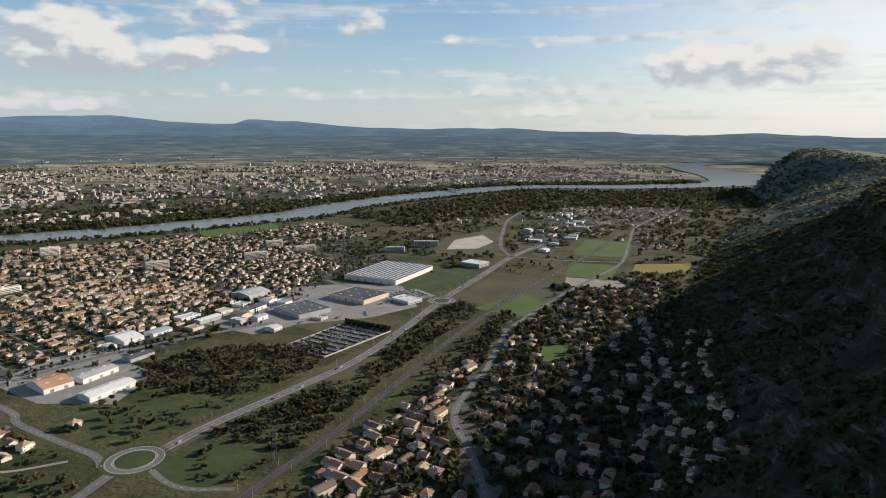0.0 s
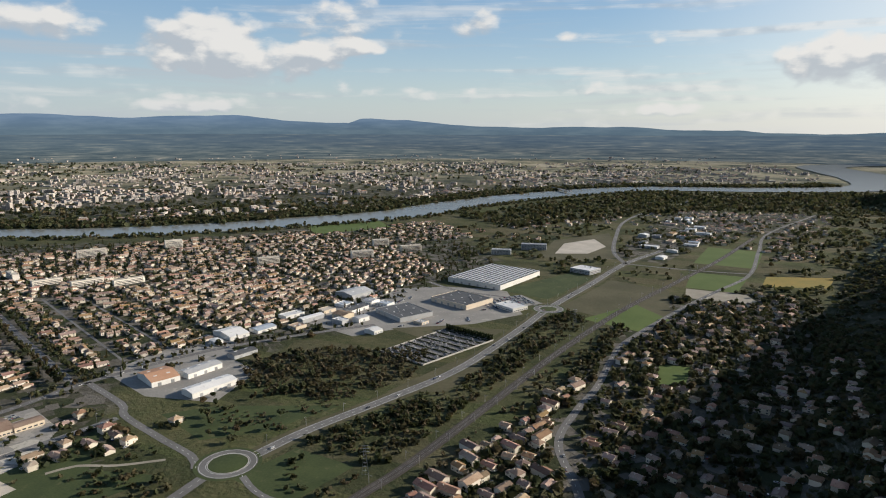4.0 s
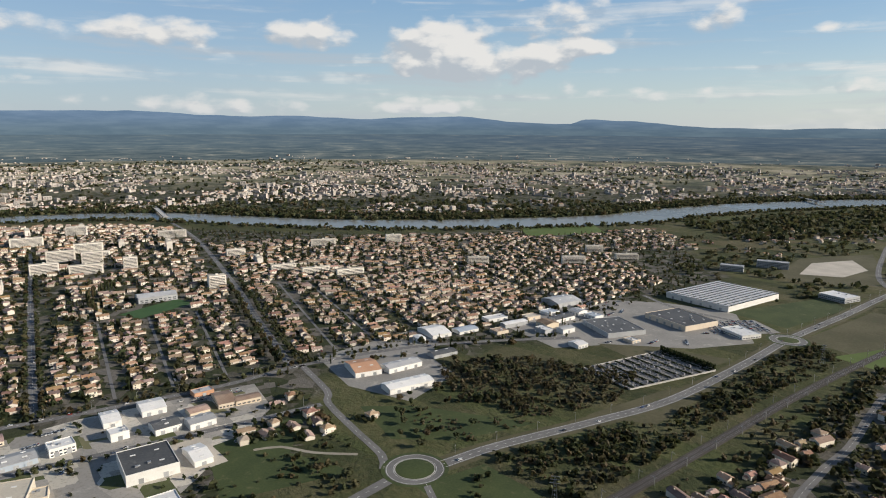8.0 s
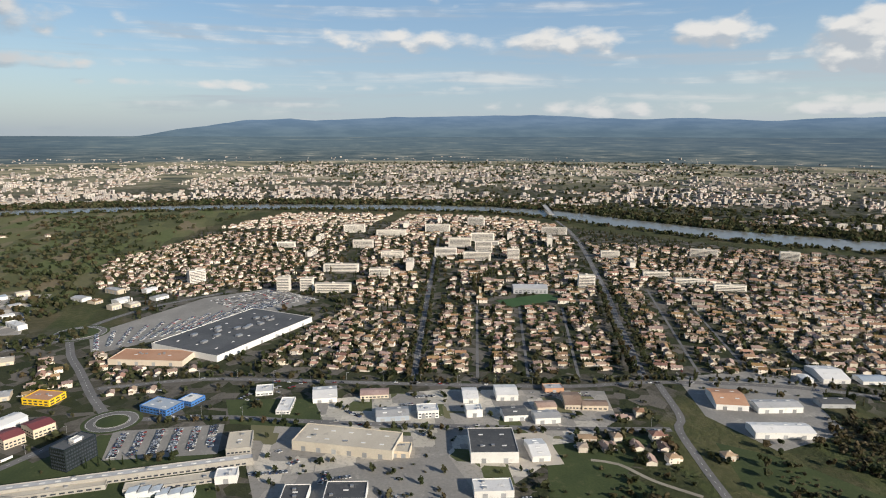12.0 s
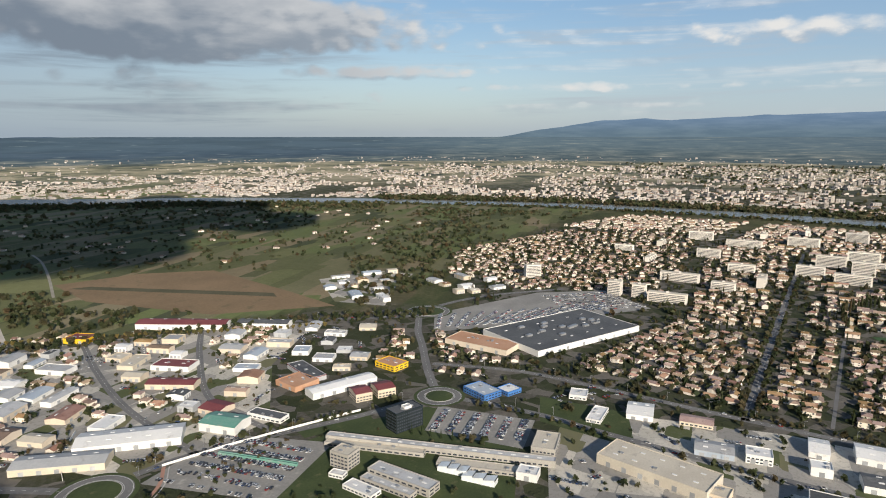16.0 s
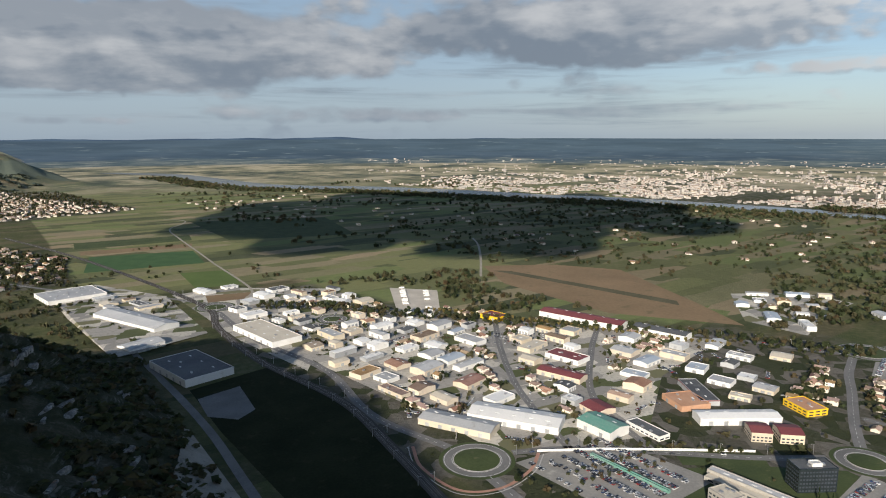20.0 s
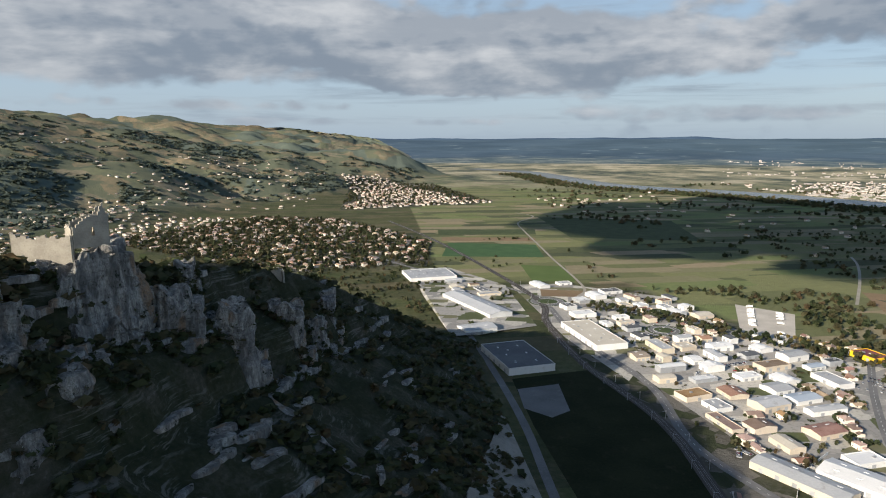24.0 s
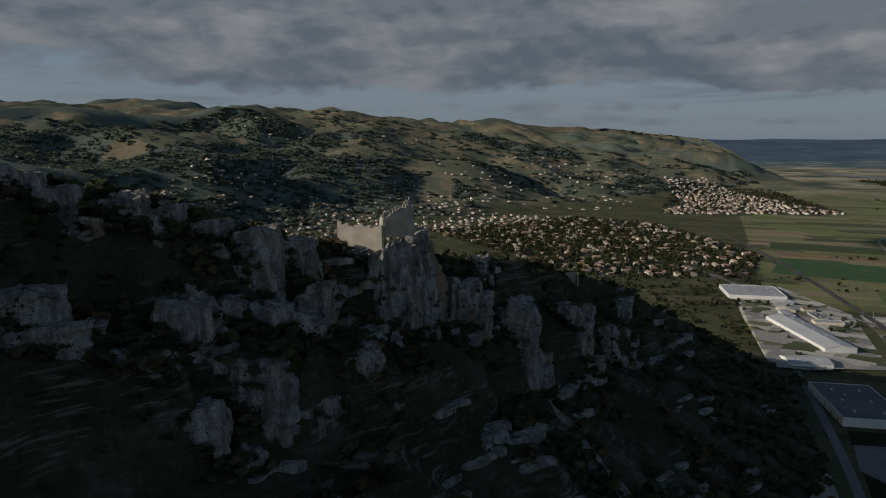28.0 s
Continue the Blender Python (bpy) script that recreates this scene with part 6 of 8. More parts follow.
district((-1850, -60), (-1700, 340), (-2150, 520), (-2180, 150), 24, 22, [1, 3, 4, 2], 0.15, 4, 15)
loose([(-590, -110), (-585, 20), (-660, 60), (-760, -60), (-740, -130)], 26, 6, [0, 2, 4], 100)
loose([(-265, -300), (-300, -500), (-400, -850), (-560, -560), (-700, -300), (-420, -200)], 62, 6, [0, 1, 4, 2], 100)
loose([(-340, 430), (-420, 400), (-440, 520), (-330, 545)], 13, 8, [0, 1, 2], 80)
loose([(-62, 480), (60, 500), (5, 640), (-5, 830), (-50, 640)], 34, 6, [1, 4, 3, 2], 70)
loose([(60, 500), (195, 520), (210, 960), (30, 960), (20, 700)], 80, 7, [0, 1, 2, 4], 75)
loose([(-5, 830), (-60, 600), (-70, 500), (-50, 480), (20, 560), (0, 800)], 26, 6, [1, 4, 3], 70)
loose([(195, 540), (262, 560), (285, 960), (205, 960)], 46, 8, [0, 1, 2, 4], 75)
loose([(0, 960), (215, 960), (240, 1330), (130, 1340), (20, 1190)], 75, 8, [0, 1, 2, 4])
loose([(254, -1120), (-72, -1180), (-100, -1470), (150, -1950), (420, -2050), (760, -1560)], 360, 9, [0, 1, 3, 4], 25)
loose([(880, -1250), (1500, -1150), (1600, -1600), (1000, -1950), (780, -1750)], 230, 12, [0, 1, 4])
loose([(760, -2150), (1150, -1950), (1050, -2350), (700, -2600)], 50, 16, [0, 1, 4])
loose([(1950, -2500), (2350, -2600), (2350, -3000), (2000, -2900)], 45, 18, [0, 1, 3])
loose([(1300, -3000), (1700, -2900), (1700, -3200), (1300, -3300)], 24, 18, [0, 1, 3])
loose([(-1100, -170), (-1360, -225), (-1640, -95), (-1890, 70), (-1700, -30), (-1010, 10)], 170, 7, [0, 1, 2, 4])
loose([(174, -2244), (-430, -2440), (-120, -3250), (0, -3557), (230, -3300), (90, -2700)], 500, 10, [1, 3, 4])
loose([(560, -1100), (760, -1560), (420, -2050), (900, -2000), (1250, -1300)], 200, 14, [0, 1, 4])
loose([(330, -2300), (700, -2200), (1300, -2600), (900, -3400), (250, -3300)], 110, 30, [0, 1, 2])
loose([(90, 1640), (300, 1700), (420, 2600), (-60, 2560), (-20, 2050)], 260, 7, [0, 1, 2])
loose([(-20, 1960), (-280, 2000), (-420, 1900), (-300, 1700), (-560, 1720), (-420, 2200), (-120, 2500)], 60, 14, [0, 1, 2])
loose([(-900, -500), (-1900, -300), (-2100, -1300), (-1300, -1800), (-800, -1000)], 48, 20, [0, 1, 2])
loose([(-700, -1200), (-1300, -1800), (-1500, -3000), (-600, -2600)], 50, 25, [0, 1, 2])

SPOTS.sort(key=lambda s: math.hypot(s[0] - CX, s[1] - CY))
for s in SPOTS[:150]:
    house(*s)
scatter("suburb_houses", HOUSE_STUFF, [M_REND_S, M_TILE_S, M_WIN], [(x, y, radians(r), k, k, k, kind) for x, y, r, kind, k in SPOTS[150:]], "hundreds of rendered houses under clay tile roofs", "houses")

# ---- the city beyond the river ----
def city_block(w, d, h, form):
    g = Geo()
    if form == "gable":
        g.gable_walls(0, 0, w, d, h, d * 0.16, 0)
        g.gable_roof(0, 0, w, d, h, d * 0.16, 0.3, 0.2, 1)
    else:
        g.box(0, 0, 0, w, d, h, 0, 2)
    floors = max(1, int(h / 3.0))
    for f in range(floors if form == "flat" else 0):
        for s in (-1, 1):
            for q in (-0.3, 0.0, 0.3):
                u, v, z = q * w, s * (d / 2 + 0.06), 1.0 + f * 3
                g.quad((u + s * w * 0.09, v, z), (u - s * w * 0.09, v, z), (u - s * w * 0.09, v, z + 1.4), (u + s * w * 0.09, v, z + 1.4), 3)
    return g.arrays()


CITY_KINDS = [city_block(13, 10, 5.5, "gable"), city_block(18, 11, 8.5, "gable"), city_block(26, 12, 11, "gable"), city_block(34, 13, 17, "flat"), city_block(20, 16, 26, "flat"), city_block(45, 28, 7, "flat")]
rng = np.random.default_rng(8)


def city_spots(count, near, far, yaw0, yaw1, kinds, odds, poly, patchy=0.0):
    a, r = radians(90) + np.radians(rng.uniform(yaw0, yaw1, count)), near + (far - near) * rng.random(count) ** 1.5
    x, y = CX + r * np.cos(a), CY + r * np.sin(a)
    ok = inside(poly, x, y) & (fbm(x / 260, y / 260, 71, 3) > patchy)
    mid = RIVER[None] - np.stack([x, y], -1)[:, None]
    ok &= np.sqrt((mid**2).sum(-1)).min(1) > 150
    n = int(ok.sum())
    turn = np.round(fbm(x / 500, y / 500, 77, 2) * 6)[ok] * 0.5 + rng.choice([0, np.pi / 2], n)
    s = rng.uniform(0.6, 1.05, (n, 3))
    return np.column_stack([x[ok], y[ok], turn, s, rng.choice(kinds, n, p=odds)])


spots = np.concatenate([city_spots(16500, 1900, 5600, -9, 128, [0, 1, 2, 3, 4, 5], [0.36, 0.3, 0.18, 0.07, 0.03, 0.06], CITY, 0.43),
                        city_spots(4200, 3000, 7500, -6, 150, [0, 1, 3, 5], [0.5, 0.3, 0.08, 0.12], [(-9000, -7000), (-1500, -9000), (-1500, -5200), (-1800, -3200), (-2300, -1600), (-2600, 200), (-2100, 1100), (-900, 2700), (500, 4300), (300, 8000), (-9000, 8000)], 0.52),
                        city_spots(5200, 2200, 4700, 100, 160, [0, 1, 2, 5, 5], [0.35, 0.25, 0.1, 0.2, 0.1], [(-2260, -1450), (-2120, -1950), (-1990, -2350), (-1830, -2780), (-2600, -3400), (-3600, -3300), (-3400, -1500)], 0.40)])
scatter("city", CITY_KINDS, [M_CITY, M_TILE_S, M_R_BEIGE, M_WIN], spots, "dense pale town of tile roofs and apartment blocks", "town", seed=4)


# ---- bridge over the river ----
def bridge(ax, ay, bx, by, width, piers, label):
    m = Vector(((ax + bx) / 2, (ay + by) / 2))
    length, rot = math.hypot(bx - ax, by - ay), math.degrees(math.atan2(by - ay, bx - ax))
    X, Y, Z, k = land(m.x, m.y)
    b = root("bridge", pose(float(X), float(Y), float(Z), 0, 0, rot), label, "bridge")
    piece("deck", Geo().box(0, 0, 8, length, width, 1.6, bottom=True).mesh("deck", [M_KERB]), b)
    for s in (-1, 1):
        piece("parapet", Geo().box(0, s * (width / 2 - 0.2), 9.6, length, 0.3, 1.0).mesh("parapet", [M_KERB]), b)
    pm = Geo().box(0, 0, 0, 3.5, width * 0.8, 8).mesh("pier", [M_CONC])
    for q in range(piers):
        piece("pier", pm, b, pose(((q + 1) / (piers + 1) - 0.5) * length, 0, 0))


bridge(-1900, 1000, -2250, 1100, 16, 6, "pale concrete road bridge on piers over the river")
bridge(-560, 3000, -800, 3300, 12, 5, "grey concrete road bridge far down the river")

# ---- rocks and the ruined castle ----
def rock_mesh(name, L, D, H, seed, taper=0.16, low=0.62, fine_mesh=1.0):
    """A weathered limestone crag: blocks between joints and beds, hollows, and a broken top."""
    na, nz = int(min(190, max(22, (L + D) * 1.7 * fine_mesh))), int(min(56, max(7, H * 0.85 * fine_mesh)))
    a = np.linspace(0, 2 * np.pi, na, endpoint=False)
    A, T = np.meshgrid(a, np.linspace(0, 1, nz))
    ca, sa = np.cos(A), np.sin(A)
    base = (np.abs(ca) ** 4.5 + np.abs(sa) ** 4.5) ** (-1 / 4.5)
    s, hz, m = seed * 17.3, T * H, min(L, D) / 2
    u, v = ca * L / 2 * base, sa * D / 2 * base
    run = (u - v) * 0.8 + s
    # blocks of uneven size: beds some metres thick, joints that shift from bed to bed
    bed = np.floor(hz / 5.2 + 1.6 * fbm(run / 14, hz / 40, seed, 2))
    block = np.floor(run / 6.5 + 1.8 * fbm(run / 7, hz / 9, seed + 3, 2) + 0.37 * bed)
    step = hash2(block.astype(np.int64), bed.astype(np.int64), seed) - 0.5
    fine = hash2(np.floor(run / 2.4 + fbm(run / 3, hz / 5, seed + 8, 2)).astype(np.int64), np.floor(hz / 2.0).astype(np.int64), seed + 9) - 0.5
    big = fbm(run / 11, hz / 16, seed + 6, 3) - 0.5
    rough = fbm(run / 2.6, hz / 3.4, seed + 2, 3) - 0.5
    # upright flutes and buttresses, the same from foot to top
    flute = np.abs(fbm(run / 5.5, 0 * hz, seed + 4, 3) - 0.5) * 2
    beds = hash2(bed.astype(np.int64), np.zeros_like(bed, np.int64), seed + 12) - 0.5
    push = 1.0 * big * min(m, 9.0) + min(2.4, m * 0.34) * step + 0.7 * fine + 0.8 * rough + min(3.2, m * 0.5) * (0.35 - flute) + 0.9 * beds
    spread = 1.10 - taper * T - 0.10 * T**6
    top = low + (1.2 - low) * np.clip(fbm(run / 12 + 3, 0 * T, seed + 5, 2) - 0.1, 0, 0.75) + 0.07 * (hash2(block.astype(np.int64), np.zeros_like(bed, np.int64), seed + 5) - 0.5)
    Z = hz * top - (26.0 + H * 0.2) * (T < 0.01)
    X, Y = spread * u + push * ca, spread * v + push * sa
    crown = [np.stack([X[-1] * k, Y[-1] * k, Z[-1] * k + Z[-1].mean() * (1 - k) + (fbm(X[-1] * k / 4, Y[-1] * k / 4, seed + 7, 3) - 0.5) * 5], -1) for k in (0.8, 0.5, 0.1)]
    allv = np.concatenate([np.stack([X, Y, Z], -1), np.array(crown)])
    q = np.arange(allv.shape[0] * na).reshape(-1, na)
    f = np.stack([q[:-1], np.roll(q[:-1], -1, 1), np.roll(q[1:], -1, 1), q[1:]], -1).reshape(-1, 4)
    return allv.reshape(-1, 3), f


CRAGS = []


def crag(x, y, z, L, D, H, rot, seed, label="grey limestone crag with dark fissures", taper=0.16, low=0.62, mat=None):
    CRAGS.append((x, y, z, L, D, H, rot))
    v, f = rock_mesh("rock", L, D, H, seed, taper, low)
    ob = from_arrays("rock_outcrop", v, f, [mat or M_ROCK])
    ob.matrix_world = pose(x, y, z, 0, 0, rot)
    return tagged(ob, label, "rock", "limestone cliffs of the ridge")


for n, (x, y, z, L, D, H, rot) in enumerate(((204, -211, 124, 66, 42, 73, 57), (228, -188, 150, 34, 28, 50, 50), (170, -242, 126, 26, 24, 46, 57), (190, -196, 118, 46, 20, 46, 57))):
    crag(x, y, z, L, D, H, rot, n + 3, taper=0.22 if n == 0 else 0.16, low=0.9 if n == 0 else 0.72)


def cliff(fx, fy, fz, hx, hy, hz, L, seed, label="grey limestone cliff face in the wooded slope"):
    """A rock face let into the slope, from its foot up to where its top meets the ground again."""
    run = math.hypot(hx - fx, hy - fy)
    deep = min(max(run, 12.0), 26.0)
    ux, uy = (hx - fx) / run, (hy - fy) / run
    rot = math.degrees(math.atan2(uy, ux)) - 90
    back = float(hills(fx + ux * deep, fy + uy * deep)[0])
    top = 0.55 * hz + 0.45 * min(back + 3, hz)
    crag(fx + ux * deep * 0.55, fy + uy * deep * 0.55, fz - 5, L, deep, (top - fz + 6) / 0.97, rot, seed, label, 0.07, 0.86)
    # lower shoulders at both ends tie the face into the slope
    r = random.Random(seed)
    for side in (-1, 1):
        o = side * L * r.uniform(0.62, 0.8)
        x, y = fx - uy * o + ux * deep * 0.6, fy + ux * o + uy * deep * 0.6
        g = float(hills(x - ux * deep * 0.5, y - uy * deep * 0.5)[0])
        crag(x, y, g - 5, L * r.uniform(0.5, 0.75), deep * r.uniform(0.7, 1.0), 5 + (top - fz) * r.uniform(0.35, 0.7), rot + r.uniform(-12, 12), seed + 200 + side, "low shoulder of a limestone cliff in scrub", 0.1, 0.7)


# foot, head and length of each face
for n, row in enumerate(((246, -88, 167, 252, -98, 185, 15), (227, -105, 160, 237, -122, 181, 26), (216, -75, 133, 232, -102, 163, 42), (221, -48, 124, 229, -60, 148, 22),
                         (257, -105, 211, 265, -117, 223, 20), (242, -118, 205, 251, -132, 219, 27), (229, -138, 198, 236, -151, 210, 24), (275, -90, 216, 287, -104, 231, 22))):
    cliff(*row, n + 20)
for n, row in enumerate(((193, -145, 146, 203, -166, 158, 22), (185, -120, 140, 202, -153, 155, 28), (156, -241, 138, 159, -256, 160, 13), (131, -255, 116, 144, -312, 164, 22), (103, -315, 104, 113, -384, 142, 19), (91, -354, 92, 92, -374, 114, 22),
                         (80, -399, 98, 84, -450, 124, 12), (165, -262, 160, 169, -280, 182, 10), (214, -136, 166, 218, -148, 187, 17))):
    cliff(*row, n + 40, "pale limestone pillar above dark scrub")
for n, row in enumerate(((297, -49, 221, 307, -61, 244, 18), (279, -74, 214, 290, -90, 238, 14), (273, -14, 186, 288, -26, 206, 26), (260, -13, 174, 270, -22, 192, 30), (318, -20, 232, 328, -30, 252, 20), (310, 6, 210, 322, -4, 232, 24))):
    cliff(*row, n + 60)

# the scraped cutting beside the road, and a chute of scree down the slope
cv, cu = np.meshgrid(np.linspace(-396, -206, 40), np.linspace(0, 1, 9))
cx = -84 + cu * (np.interp(cv, [-396, -330, -280, -260, -206], [-80, -60, -42, -33, -20]) + 84)
cz = hills(cx, cv)[0] + 2.2 + 1.6 * (fbm(cv / 5, cu * 2, 90, 3) - 0.5) * np.sin(np.pi * cu)
sheet("cutting", cx, cv, cz, M_SCAR, "structure", "pale scraped earth cutting beside the road", "slope")
chute = curve_through([(122, -272), (104, -248), (87, -237), (74, -220), (60, -206), (44, -192)], 4.0)
ribbon("scree_chute", chute, 5.0 + 3.0 * np.sin(np.arange(len(chute)) * 0.9), M_ROCK, 0.7, "chute of grey scree down the slope", "scree")

# low beds of rock that break through the scrub all over the slope
LEDGES = []
for k, (L, D, H) in enumerate(((22, 6, 6), (14, 6, 8), (30, 7, 5), (9, 7, 7), (17, 9, 11), (26, 8, 9))):
    v, f = rock_mesh("ledge", L, D, H, 70 + k, fine_mesh=0.6)
    first_ledge = from_arrays("rock_ledge", v, f, [M_ROCK])
    LEDGES.append(first_ledge.data)
    bpy.data.objects.remove(first_ledge)
lq = np.random.default_rng(5)
lx, ly = lq.uniform(-60, 330, 820), lq.uniform(-520, 90, 820)
_h, lst, _w = hills(lx, ly)
up = (lx - np.interp(ly, RIDGE_Y, FOOT_X)) / (np.interp(ly, RIDGE_Y, RIDGE_X) - np.interp(ly, RIDGE_Y, FOOT_X))
ok = (lst > 0.6) & (lq.random(820) < 0.5) & (up > 0.12) & (up < 1.0) & (fbm(lx / 60 + 7, ly / 60, 88, 3) > 0.62 - 0.10 * up)
ledge_spots = []
for x, y, e in zip(lx[ok], ly[ok], up[ok]):
    w = math.atan2(1.0, 0.55) + lq.normal(0, 0.22)
    k = lq.uniform(0.5, 1.0) * (0.6 + 0.5 * e)
    ledge_spots.append((x, y, w, k * 1.7, k, k * lq.uniform(0.12, 0.26), lq.integers(0, 6)))
for x, y, w, sx, sy, sz, k in ledge_spots:
    ob = new("rock_ledge", LEDGES[int(k)])
    ob.matrix_world = pose(x, y, float(hills(x, y)[0]), 0, 0, math.degrees(w)) @ Matrix.Diagonal((sx, sy, sz, 1.0))
    tagged(ob, "broken limestone ledge among dark scrub", "rock", "limestone ledges of the slope")


def ruin_wall(parent, name, ax, ay, bx, by, z, heights, thick, seed, holes=()):
    """A stretch of broken masonry: its top follows the heights, with window gaps left open."""
    rr = random.Random(seed)
    n = len(heights)
    dx, dy = (bx - ax) / n, (by - ay) / n
    nx, ny = -dy / math.hypot(dx, dy) * thick / 2, dx / math.hypot(dx, dy) * thick / 2
    g = Geo()
    for k, h in enumerate(heights):
        x0, y0 = ax + dx * k, ay + dy * k
        for lo, hi in ([(0, h)] if k not in holes else [(0, h * 0.35), (h * 0.62, h)]):
            j = rr.uniform(-0.4, 0.4)
            p = [(x0 - nx, y0 - ny), (x0 + dx - nx, y0 + dy - ny), (x0 + dx + nx, y0 + dy + ny), (x0 + nx, y0 + ny)]
            b = [(*q, z + lo) for q in p]
            t = [(q[0], q[1], z + hi + (j if i in (1, 2) else -j)) for i, q in enumerate(p)]
            for i in range(4):
                g.quad(b[i], b[(i + 1) % 4], t[(i + 1) % 4], t[i])
            g.quad(*t)
    piece(name, g.mesh(name, [M_RUIN]), parent)


castle = root("castle_ruin", pose(199, -211, 206, 0, 0, 38), "ruined medieval castle of pale masonry on a limestone crag", "castle")
ruin_wall(castle, "keep_wall", 12, 4, -3, 4, 0, [15, 17, 19, 21, 22, 23, 23, 22], 1.6, 1, (5,))
ruin_wall(castle, "keep_wall", 12, -8, 12, 4, 0, [13, 15, 16, 15, 16, 15], 1.6, 2)
ruin_wall(castle, "keep_wall", -3, 4, -3, -8, 0, [22, 22, 21, 19, 18, 16], 1.6, 3, (2,))
ruin_wall(castle, "keep_wall", 12, -8, -3, -8, 0, [16, 18, 19, 20, 21, 22, 22, 22], 1.5, 4, (2, 4))
ruin_wall(castle, "tower_wall", -1, 3.4, -7, 3.4, 0, [22, 25, 29, 31, 27, 23], 1.5, 5)
ruin_wall(castle, "tower_wall", -7, 3, -7, -5, 0, [23, 24, 24, 23, 21], 1.4, 6, (2,))
ruin_wall(castle, "tower_wall", -1, -5, -7, -5, 0, [22, 24, 27, 28, 25, 22], 1.4, 7)
ruin_wall(castle, "curtain_wall", 39, -9, 14, 8, -12, [24, 22, 23, 21, 20, 22, 23, 21, 22, 20, 21, 22], 1.6, 8)
ruin_wall(castle, "curtain_wall", 39, -9, 36, -22, -12, [24, 25, 22, 21, 23, 21, 20], 1.5, 9)
ruin_wall(castle, "curtain_wall", 14, 8, 11, -2, -10, [20, 19, 18, 20, 21], 1.5, 10)
castle.scale = (1.0, 1.0, 0.8)
gate = root("ruined_hut", pose(122, -377, 151, 0, 0, 20), "small pale ruined wall on the ridge", "ruin")
ruin_wall(gate, "wall_stub", -5, 0, 5, 2, -6, [11, 13, 13, 11], 1.4, 12)
ruin_wall(gate, "wall_stub", -5, 0, -5, 6, -6, [11, 10, 9], 1.2, 13)

# ---- trees ----
def crown_arrays(leaves, seed, rx=1.0, rz=1.0, z0=0.0, size=0.34, shape="round"):
    """A crown of many small leaf clumps round a few boughs, with gaps between."""
    q = np.random.default_rng(seed)
    g = Geo()
    hubs = q.normal(0, 0.45, (6, 3))
    hubs[:, 2] = q.uniform(-0.5, 0.55, 6)
    for k in range(leaves):
        d = q.normal(0, 1, 3)
        d /= np.linalg.norm(d)
        if shape == "round":
            c = hubs[k % 6] + d * q.uniform(0.3, 0.62)
        elif shape == "cone":
            t = q.random()
            c = np.array([d[0] * (1 - t) * 0.9, d[1] * (1 - t) * 0.9, t * 2 - 1])
        else:
            t = q.uniform(-1, 1)
            w = math.sqrt(max(0.05, 1 - t * t * 0.8))
            c = np.array([d[0] * w * 0.8, d[1] * w * 0.8, t])
        n = d + q.normal(0, 0.5, 3) + np.array([0, 0, 0.5])
        n /= np.linalg.norm(n)
        e1 = np.cross(n, q.normal(0, 1, 3))
        e1 /= np.linalg.norm(e1)
        e2 = np.cross(n, e1)
        s = size * q.uniform(0.6, 1.3)
        p = [c + s * (a * e1 + b * e2) for a, b in ((-1, -0.7), (0.8, -1), (1, 0.8), (-0.7, 1))]
        g.quad(*[(v[0] * rx, v[1] * rx, z0 + rz * (1 + v[2])) for v in p])
    return g


def trunk_geo(h, r, limbs, seed):
    q = random.Random(seed)
    g = Geo()

    def stick(a, b, ra, rb):
        d = (b - a).normalized()
        s = d.orthogonal().normalized()
        t = d.cross(s)
        ring = lambda c, rad: [c + (s * math.cos(k * math.pi / 3) + t * math.sin(k * math.pi / 3)) * rad for k in range(6)]  # noqa: E731
        lo, hi = ring(a, ra), ring(b, rb)
        for k in range(6):
            g.quad(lo[k][:], lo[(k + 1) % 6][:], hi[(k + 1) % 6][:], hi[k][:])

    top = Vector((q.uniform(-0.3, 0.3), q.uniform(-0.3, 0.3), h))
    stick(Vector((0, 0, -0.2)), top, r, r * 0.5)
    for k in range(limbs):
        a = Vector((0, 0, 0)).lerp(top, q.uniform(0.55, 1.0))
        w = q.uniform(0, 6.28)
        stick(a, a + Vector((math.cos(w) * h * 0.45, math.sin(w) * h * 0.45, h * q.uniform(0.35, 0.7))), r * 0.45, r * 0.15)
    return g


TREE_KINDS = []  # trunk mesh, crown mesh, label
for seed, (leaves, rx, rz, z0, th, shape, label) in enumerate(((230, 3.4, 3.0, 2.0, 3.2, "round", "broad garden tree in dull autumn green"), (210, 2.6, 3.6, 2.2, 3.6, "round", "upright street tree with thinning leaves"),
                                                              (200, 1.3, 6.0, 1.0, 4.0, "tall", "slender tall poplar with thin leaves"), (190, 1.0, 4.2, 0.5, 2.5, "cone", "dark narrow cypress beside tarmac"), (220, 4.4, 3.2, 2.6, 3.6, "round", "wide spreading tree with uneven crown"))):
    cg = crown_arrays(leaves, seed + 2, rx, rz, z0, 0.26, shape)
    TREE_KINDS.append((trunk_geo(th, 0.22, 5, seed).mesh("trunk", [M_BARK]), cg.mesh("crown", [M_PINE if shape == "cone" else M_LEAF]), label))

TREE_KINDS.append((TREE_KINDS[1][0], crown_arrays(210, 12, 2.4, 3.0, 2.0, 0.26).mesh("crown", [leaf_mat("yellow_foliage", [(0.16, 0.13, 0.05), (0.20, 0.15, 0.05), (0.12, 0.115, 0.045)], False)]), "small street tree in yellowing autumn leaf"))


